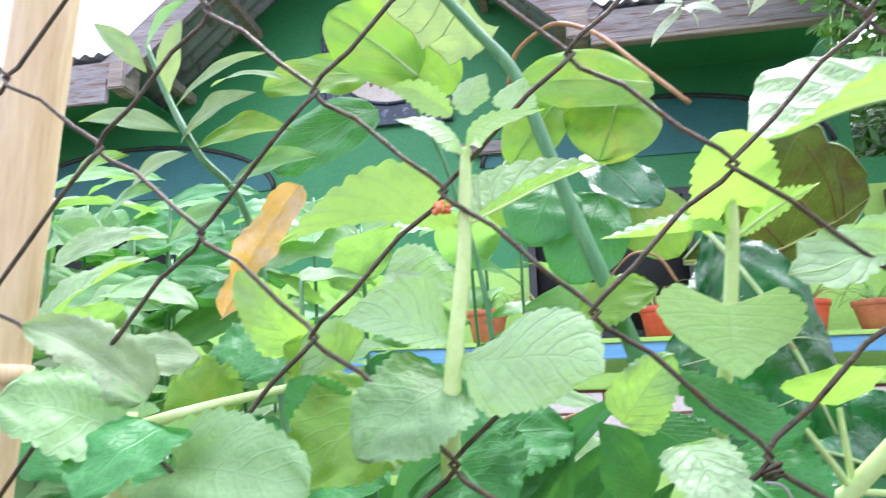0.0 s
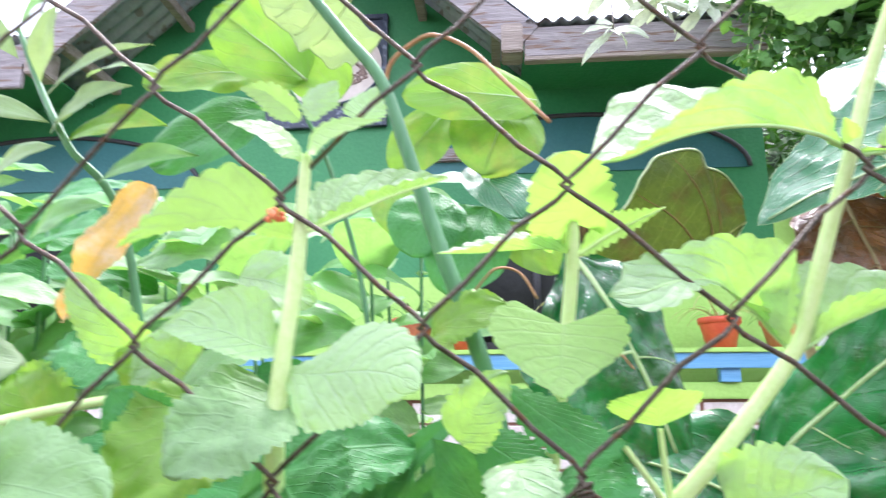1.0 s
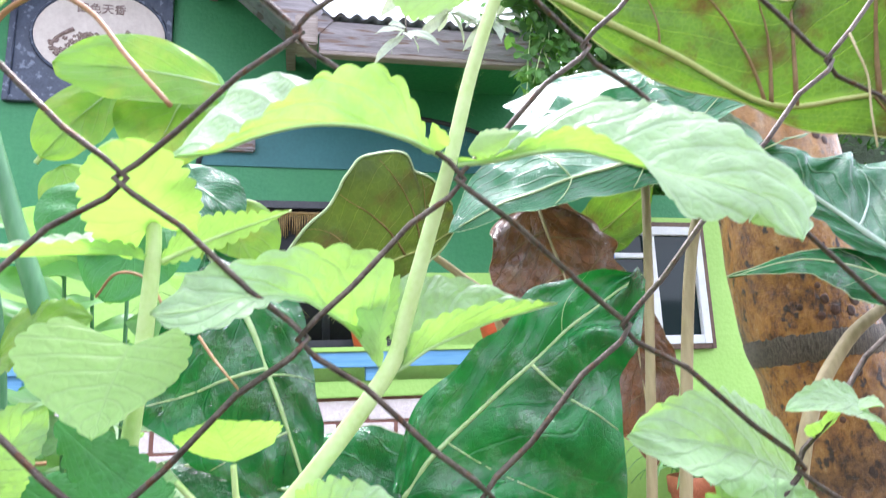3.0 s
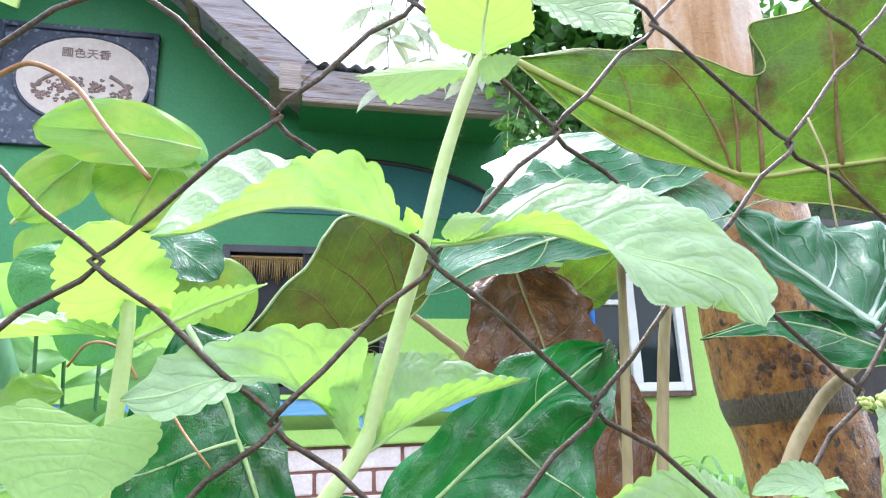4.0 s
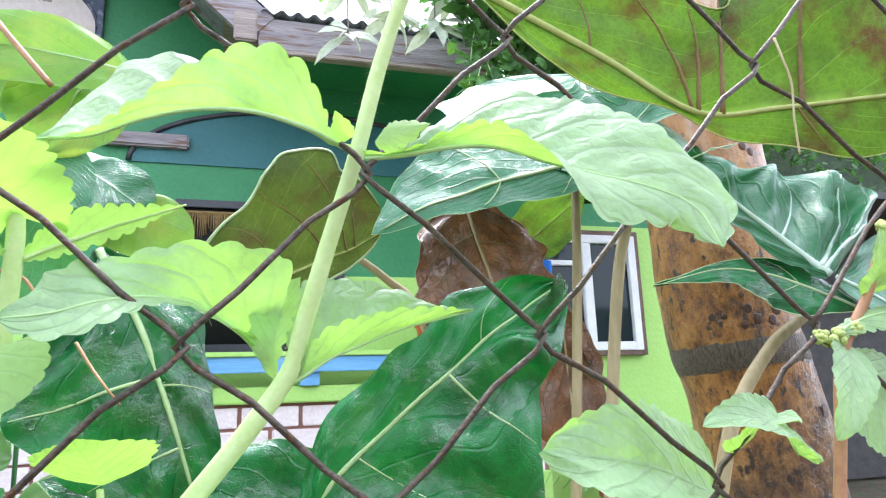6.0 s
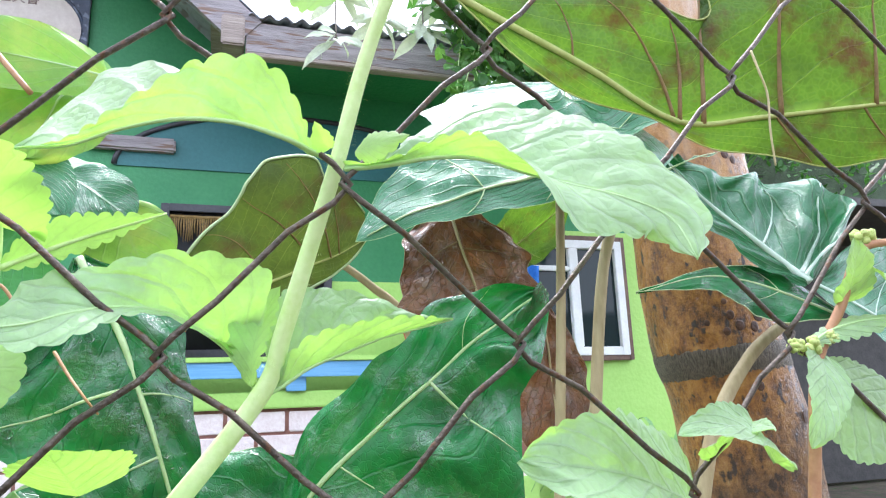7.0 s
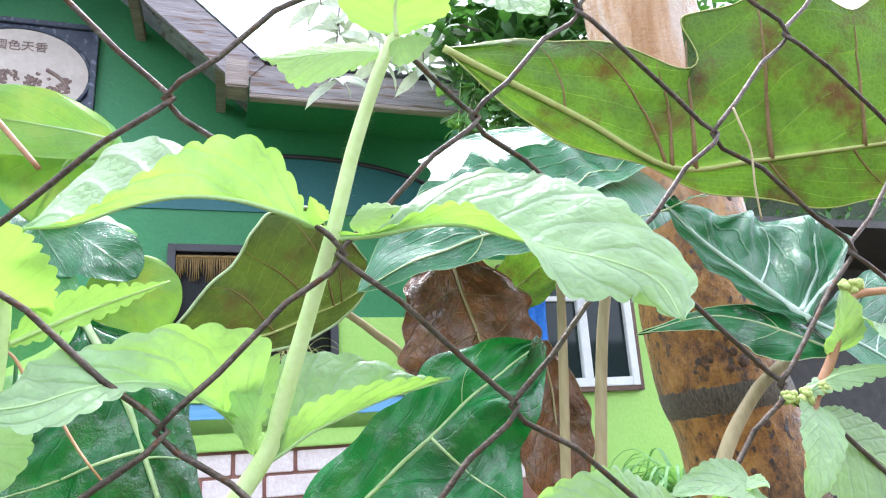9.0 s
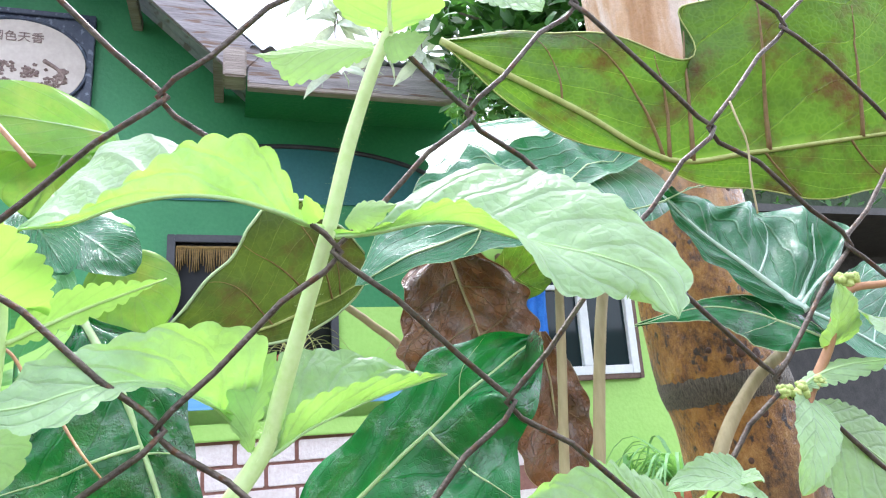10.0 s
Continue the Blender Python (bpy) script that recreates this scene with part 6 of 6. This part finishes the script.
part("disc_rim", tube(ring, 0.009, 0.009, 8), PLAQUE_FRAME, pl)
rnd = random.Random(5)
bm = bmesh.new()
for k in range(70):
    t = rnd.uniform(-1, 1)
    x, z = -1.0 + 0.24 * t, 2.755 + rnd.uniform(-0.09, 0.07) * (1 - 0.5 * t * t) - 0.02
    r = rnd.uniform(0.008, 0.020)
    for j in range(5):
        an = j * 1.257 + rnd.random()
        bmesh.ops.create_uvsphere(bm, u_segments=6, v_segments=4, radius=1, matrix=Matrix.Translation((x + r * 0.7 * math.cos(an), WY - 0.036, z + r * 0.7 * math.sin(an))) @ Matrix.Diagonal((r * 0.6, 0.004, r * 0.45, 1)))
for sgn in (-1, 1):
    tube([(-1.0 + sgn * (0.13 + 0.1 * math.sin(q * 0.5)), WY - 0.036, 2.825 - 0.03 * q) for q in range(6)], 0.012, 0.003, 6, bm)
part("flower_relief", bm, PLAQUE_INK, pl, "carved flowers on the disc")
fc = bpy.data.curves.new("characters", "FONT")
fc.body, fc.size, fc.align_x, fc.extrude = "\u570b\u8272\u5929\u9999", 0.062, "CENTER", 0.002
fo = new("characters", fc)
bpy.context.view_layer.update()
me = bpy.data.meshes.new_from_object(fo.evaluated_get(bpy.context.evaluated_depsgraph_get()))
bpy.data.objects.remove(fo)
me.materials.append(PLAQUE_INK)
ch = new("characters", me)
ch.parent = pl
ch.matrix_local = Matrix.Translation((0, -0.0365, 0.33)) @ Matrix.Rotation(radians(90), 4, "X")

# ---- low brick wall, ledge and shelf ----
BY = 3.2
bw = tagged(part("brick_wall", box((-4.2, BY + 0.008, 0.0), (1.62, BY + 0.12, 0.862)), MORTAR, smooth=False), "low garden wall of whitewashed bricks with brown joints", "wall", kind="structure")
tagged(part("plinth", box((-4.2, BY - 0.03, 0.0), (1.62, BY + 0.007, 0.485), 0.006), WALL_LIME, smooth=False), "lime painted plinth of the garden wall", "wall", kind="structure")
tagged(part("ledge", box((-4.2, BY - 0.03, 0.8622), (1.62, BY + 0.14, 0.938), 0.006), WALL_LIME, smooth=False), "lime painted ledge on the garden wall", "ledge", kind="structure")

sh = thing("plant_shelf", (0.3, BY - 0.05, 0.938), "blue and lime wooden plant shelf on the wall ledge", "shelf")
part("board", box((-2.2, BY - 0.10, 1.072), (1.75, BY + 0.16, 1.094), 0.003), WALL_LIME, sh, "lime painted shelf board", smooth=False)
part("apron", box((-2.18, BY - 0.085, 1.000), (1.73, BY - 0.065, 1.0715), 0.003), BLUE, sh, "blue painted apron board", smooth=False)
for x in (-2.1, -1.2, -0.55, 0.36, 1.0, 1.66):
    part("leg", box((x, BY - 0.06, 0.938), (x + 0.09, BY + 0.0, 1.0718), 0.003), BLUE, sh, "blue painted leg", smooth=False)


def pot(name, x, y, z, r, h, mat, label):
    """A flower pot with a rolled rim, hollow, filled with soil."""
    t = thing(name, (x, y, z), label, "flower pot", "pots on the shelf")
    prof = [(0.0, 0.0), (r * 0.66, 0.0), (r * 0.92, h * 0.78), (r * 0.93, h * 0.80), (r, h * 0.81), (r * 1.02, h * 0.98), (r * 0.98, h), (r * 0.90, h), (r * 0.87, h * 0.8), (0, h * 0.8)]
    bm = bmesh.new()
    rings = [[bm.verts.new((x + a * math.cos(q), y + a * math.sin(q), z + b)) for q in (2 * math.pi * k / 24 for k in range(24))] for a, b in prof[1:-1]]
    for a, b in zip(rings, rings[1:]):
        for k in range(24):
            bm.faces.new((a[k], a[(k + 1) % 24], b[(k + 1) % 24], b[k]))
    bm.faces.new(list(reversed(rings[0])))
    part("body", bm, mat, t)
    bm = bmesh.new()
    bmesh.ops.create_circle(bm, cap_ends=True, segments=24, radius=r * 0.88, matrix=Matrix.Translation((x, y, z + h * 0.84)))
    part("soil", bm, SOIL, t)
    return t


def strap_plant(name, x, y, z, count, reach, mat, label, up=0.8, seed=1, broad=0.012):
    """A tuft of arching strap leaves."""
    t = thing(name, (x, y, z), label, "potted plant")
    rnd = random.Random(seed)
    for k in range(count):
        an, le, rise = rnd.uniform(0, 6.283), reach * rnd.uniform(0.6, 1.1), up * rnd.uniform(0.5, 1.2)
        out = Vector((math.cos(an), math.sin(an), 0))
        line = [Vector((x, y, z - 0.01)) + out * (le * q) + Vector((0, 0, le * rise * (1.6 * q - 1.5 * q * q))) for q in (i / 8 for i in range(9))]
        side = out.cross(Vector((0, 0, 1)))
        bm = bmesh.new()
        uvl = bm.loops.layers.uv.new("uv")
        rows = [[bm.verts.new(p + side * (w * broad * (1 - i / 8.5) ** 0.6) + Vector((0, 0, 0.3 * broad * abs(w)))) for w in (-0.5, 0, 0.5)] for i, p in enumerate(line)]
        for i in range(8):
            for j in range(2):
                f = bm.faces.new((rows[i][j], rows[i + 1][j], rows[i + 1][j + 1], rows[i][j + 1]))
                for loop, (a, b) in zip(f.loops, ((i, j), (i + 1, j), (i + 1, j + 1), (i, j + 1))):
                    loop[uvl].uv = (a / 8, b / 2)
        part("leaf", bm, mat, t)
    return t


for k, (x, r, h, mat, lab) in enumerate(((-0.45, 0.105, 0.165, TERRACOTTA, "terracotta flower pot on the plant shelf"), (-0.18, 0.09, 0.16, RED_POT, "red plastic flower pot on the plant shelf"),
                                         (0.37, 0.085, 0.15, RED_POT, "red plastic flower pot on the plant shelf"), (1.04, 0.10, 0.15, RED_POT, "red plastic flower pot on the plant shelf"),
                                         (1.33, 0.10, 0.14, TERRACOTTA, "terracotta flower pot on the plant shelf"), (-1.5, 0.10, 0.15, TERRACOTTA, "terracotta flower pot on the plant shelf"))):
    pot("flower_pot", x, BY + 0.03, 1.0945, r, h, mat, lab)
    strap_plant("potted_plant", x, BY + 0.03, 1.0945 + h * 0.85, 22, 0.26, CREAM if k in (1, 2, 3) else LANCE, "cream and green strap-leaved plant in a pot" if k in (1, 2, 3) else "green strap-leaved plant in a pot", 1.1, k + 1)

# pots at the foot of the lime wall
for k, (x, y, z, s) in enumerate(((2.02, 3.15, 0.0, 3), (2.35, 3.1, 0.0, 4), (2.2, 2.9, 0.0, 5))):
    tall = 0.42 + 0.05 * k
    pot("flower_pot", x, y, z, 0.14, tall, TERRACOTTA, "tall terracotta planter by the lime wall")
    strap_plant("potted_plant", x, y, z + tall * 0.86, 44, 0.42, LANCE, "green leafy plant in a tall planter", 1.5, s + 10, 0.03)

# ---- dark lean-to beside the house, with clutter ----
# the near-black of wall and roof carries the shade inside the shed
tagged(part("wall_shed", box((3.2, 5.2, 0), (8.5, 5.3, 2.3)), SHED_SHADE, smooth=False), "back wall of the open shed, coloured near-black for shade", "wall", kind="structure")
tagged(part("wall_pink", box((3.05, 4.2, 0), (3.9, 4.3, 1.25)), PINK, smooth=False), "low pale pink plastered wall", "wall", kind="structure")
tagged(part("shed_roof", box((3.05, 3.9, 2.3), (8.5, 5.5, 2.36)), SHED_SHADE, smooth=False), "sheet roof of the open shed, coloured near-black for shade", "roof", kind="structure")

# bricks, each a piece of its own
rnd = random.Random(3)
brick_meshes = []
for k in range(5):
    bm = box((-0.128, 0, -0.046), (0.128, 0.03, 0.046), 0.004)
    for v in bm.verts:
        v.co += Vector((rnd.uniform(-1, 1), rnd.uniform(-1, 0.3), rnd.uniform(-1, 1))) * 0.0016
    me = bpy.data.meshes.new("brick")
    bm.to_mesh(me)
    bm.free()
    me.materials.append(BRICK)
    brick_meshes.append(me)
for row in range(4):
    z = 0.855 - 0.053 - 0.105 * row
    x = -3.877 + (0.137 if row % 2 else 0.0)
    while x < 1.5:
        b = new("brick", brick_meshes[rnd.randrange(5)])
        b.parent = bw
        b.location = (x, BY - 0.004 + rnd.uniform(-0.002, 0.002), z)
        x += 0.274


# ---- thicket of low leaves behind the herbs ----
thicket = thing("thicket", (-0.2, 0.3, 0), "thicket of mixed green leaves behind the fence", "shrub")
rnd = random.Random(21)
for k in range(30):
    x, y = rnd.uniform(-0.66, -0.07), rnd.uniform(0.17, 0.5)
    top = 0.88 + 0.3 * y + rnd.uniform(-0.04, 0.05)
    foot = Vector((x + rnd.uniform(-0.05, 0.05), y, 0.0))
    head = Vector((x, y, top))
    stem(thicket, [foot, foot.lerp(head, 0.5) + Vector((0.02, 0, 0)), head], 0.0024, 0.0014, STEM_DARK, steps=6)
    for j in range(15):
        h = top - 0.024 * j + rnd.uniform(-0.01, 0.01)
        an = j * 2.4 + rnd.random()
        le = rnd.uniform(0.055, 0.095)
        b = Vector((x, y, h))
        t = b + Vector((math.cos(an), math.sin(an), rnd.uniform(-0.3, 0.35))) * le
        kind, mat = (("lance", LANCE), ("herb", HERB_MID), ("herb", HERB_DARK), ("round", LANCE))[(k + j // 4) % 4]
        leaf(thicket, b, t, le * rnd.uniform(0.42, 0.7), rnd.uniform(20, 70), mat, kind, 0.1, 0.3, teeth=8)

# ---- tree behind the fence line, beside the eaves ----
tree = thing("tree", (2.15, 2.35, 0), "leafy dark green tree beside the house eaves", "tree")
part("trunk", tube(spline([(2.15, 2.35, 0), (2.12, 2.36, 0.9), (2.0, 2.4, 1.8), (1.95, 2.45, 2.6)], 10), 0.07, 0.03, 12, lumps=0.1), BARK_GREY, tree)
limbs = []
for end in ((1.0, 2.5, 2.75), (1.1, 2.5, 2.62), (1.35, 2.5, 2.8), (1.7, 2.5, 3.2), (2.3, 2.5, 3.1), (2.7, 2.4, 2.7), (1.5, 2.3, 2.2), (2.4, 2.2, 2.3), (1.25, 2.4, 2.95), (1.9, 2.2, 2.7)):
    start = Vector((2.02, 2.4, 1.7 + 0.5 * rnd.random()))
    line = spline([start, start.lerp(Vector(end), 0.5) + Vector((0, 0, 0.12)), end], 6)
    part("limb", tube(line, 0.018, 0.005, 7), BARK_GREY, tree)
    limbs += line[4:]
bm = bmesh.new()
uvl = bm.loops.layers.uv.new("uv")
for k in range(3000):
    c = rnd.choice(limbs) + Vector((rnd.gauss(0, 0.15), rnd.gauss(0, 0.12), rnd.gauss(0, 0.13)))
    if c.x < 0.85 + 0.1 * rnd.random() or (c.x < 1.3 and c.z < 2.5):
        continue
    a = Vector((rnd.gauss(0, 1), rnd.gauss(0, 1), rnd.gauss(-0.4, 0.7))).normalized()
    s = a.cross(Vector((rnd.gauss(0, 0.5), rnd.gauss(-0.3, 0.5), 1))).normalized()
    n = s.cross(a)
    le, br = rnd.uniform(0.10, 0.17), rnd.uniform(0.019, 0.032)
    vs = [(c, 0, .5), (c + a * le * 0.35 + s * br, .35, 1), (c + a * le * 0.75 + s * br * 0.8, .75, 1), (c + a * le - n * le * 0.1, 1, .5), (c + a * le * 0.75 - s * br * 0.8, .75, 0), (c + a * le * 0.35 - s * br, .35, 0), (c + a * le * 0.5 + n * br * 0.4, .5, .5)]
    bv = [bm.verts.new(p) for p, _, _ in vs]
    for i in range(6):
        f = bm.faces.new((bv[i], bv[(i + 1) % 6], bv[6]))
        for loop, q in zip(f.loops, (i, (i + 1) % 6, 6)):
            loop[uvl].uv = vs[q][1:]
tagged(part("crown", bm, TREE, tree, "crown of small dark green leaves"), kind="stuff")

# ---- bright vine hanging at the end of the eaves ----
vine = thing("vine", (1.15, 2.5, 1.9), "light green vine hanging at the end of the eaves", "vine")
for k in range(12):
    x = 1.04 + 0.04 * k + rnd.uniform(-0.02, 0.02)
    line = spline([(x + 0.08, 2.55, 2.66), (x + 0.05 * math.sin(k * 1.7), 2.5, 2.42), (x - 0.05 + 0.04 * math.sin(k * 2.3), 2.48, 2.04 + 0.07 * (k % 4))], 7)
    part("twig", tube(line, 0.003, 0.002, 6), STEM, vine)
    for p in line[3:]:
        for m in range(3):
            q = p + Vector((rnd.gauss(0, 0.035), rnd.gauss(0, 0.03), rnd.gauss(0, 0.02)))
            way = Vector((rnd.gauss(0, 1), rnd.gauss(0, 0.7), rnd.gauss(-0.5, 0.5))).normalized()
            leaf(vine, q, q + way * rnd.uniform(0.05, 0.09), rnd.uniform(0.03, 0.05), rnd.uniform(20, 110), (VINE, VINE, TREE)[m], "round" if m else "lance", 0.1, 0.2)

# ---- pale sprigs hanging by the eaves ----
sprigs = thing("hanging_branch", (0.9, 2.5, 3.2), "branch with pale silvery hanging leaf whorls", "branch")
part("twig", tube(spline([(1.9, 2.5, 3.25), (1.3, 2.5, 3.15), (0.75, 2.5, 2.98), (0.42, 2.5, 2.86)], 8), 0.012, 0.004, 7), BARK_GREY, sprigs)
for x, z, top in ((0.49, 2.38, 2.86), (0.42, 2.74, 2.9), (0.58, 2.70, 2.92), (0.68, 2.50, 2.95), (0.88, 2.48, 3.02), (0.76, 2.72, 3.0), (0.98, 2.66, 3.06), (0.50, 2.60, 2.88)):
    stem(sprigs, [(x + 0.03, 2.5, top), (x, 2.5, (top + z) / 2), (x, 2.5, z)], 0.004, 0.003, BARK_GREY, name="twig", steps=4)
    for j in range(8):
        an = j * 0.785 + rnd.random() * 0.4
        b = Vector((x, 2.5, z + 0.015 * (j % 3)))
        leaf(sprigs, b, b + Vector((math.cos(an) * 0.15, math.sin(an) * 0.10, -0.17 + 0.14 * rnd.random())), 0.05, 40 + 60 * rnd.random(), SPRIG, "lance", 0.1, 0.2)

# ---- hedge and far trees beyond the house end ----
def foliage(name, label, boxes, count, size, mat, seed):
    """Many small pointed leaves through boxes of air: one mass nobody could count."""
    q = random.Random(seed)
    bm = bmesh.new()
    uvl = bm.loops.layers.uv.new("uv")
    for k in range(count):
        lo, hi = boxes[q.randrange(len(boxes))]
        c = Vector([q.uniform(u, v) for u, v in zip(lo, hi)])
        c.z += 0.25 * noise.noise(c * 1.3)
        a = Vector((q.gauss(0, 1), q.gauss(0, 1), q.gauss(-0.3, 0.7))).normalized()
        s = a.cross(Vector((q.gauss(0, 0.5), -0.5, 1))).normalized()
        le, br = size * q.uniform(0.7, 1.4), size * q.uniform(0.16, 0.26)
        vs = ((c, 0, .5), (c + a * le * 0.45 + s * br, .45, 1), (c + a * le, 1, .5), (c + a * le * 0.45 - s * br, .45, 0))
        f = bm.faces.new([bm.verts.new(v[0]) for v in vs])
        for loop, v in zip(f.loops, vs):
            loop[uvl].uv = v[1:]
    return tagged(part(name, bm, mat), label, name.replace("_", " "), kind="stuff")


# near-black core: the shade deep in the foliage, put into its colour
tagged(part("hedge_core", box((1.55, 6.3, 0), (13.0, 6.9, 4.1), 0.2), HEDGE), "near-black block for the shade inside the hedge", "hedge", kind="structure")
foliage("hedge", "dense dark green hedge leaves beyond the house", [((1.45, 5.8, 0.2), (9.0, 6.3, 4.2)), ((1.5, 6.0, 3.6), (8.0, 6.8, 4.7)), ((1.5, 3.9, 1.95), (3.2, 4.6, 2.7))], 8000, 0.14, TREE, 4)
# added out of view: cuts low sky light and reflections from the street side
tagged(part("sky_block_wall", box((-9, -4.2, 0), (9, -4.0, 2.4)), SKY_BLOCK, smooth=False), "unseen grey wall added to block low sky light", "wall", kind="structure")

# ---- odds and ends in the open shed ----
for k, (x, y, z, s) in enumerate(((4.2, 4.9, 1.75, 0.16), (4.55, 4.9, 1.55, 0.14), (4.0, 4.8, 1.5, 0.12))):
    bag = bmesh.new()
    bmesh.ops.create_icosphere(bag, subdivisions=3, radius=s, matrix=Matrix.Translation((x, y, z)))
    for v in bag.verts:
        v.co += Vector((1, 1, 1)) * (0.0) + (v.co - Vector((x, y, z))) * (0.9 * noise.noise(v.co * 9))
    ob = thing("plastic_bag", (x, y, z), "crumpled white plastic bag hung in the shed", "bag", "bags in the shed")
    part("sack", bag, FRAME_WHITE, ob, smooth=False)
    part("string", tube([(x, y, z + s * 0.8), (x, y + 0.1, 2.31)], 0.004), FRAME_WHITE, ob)
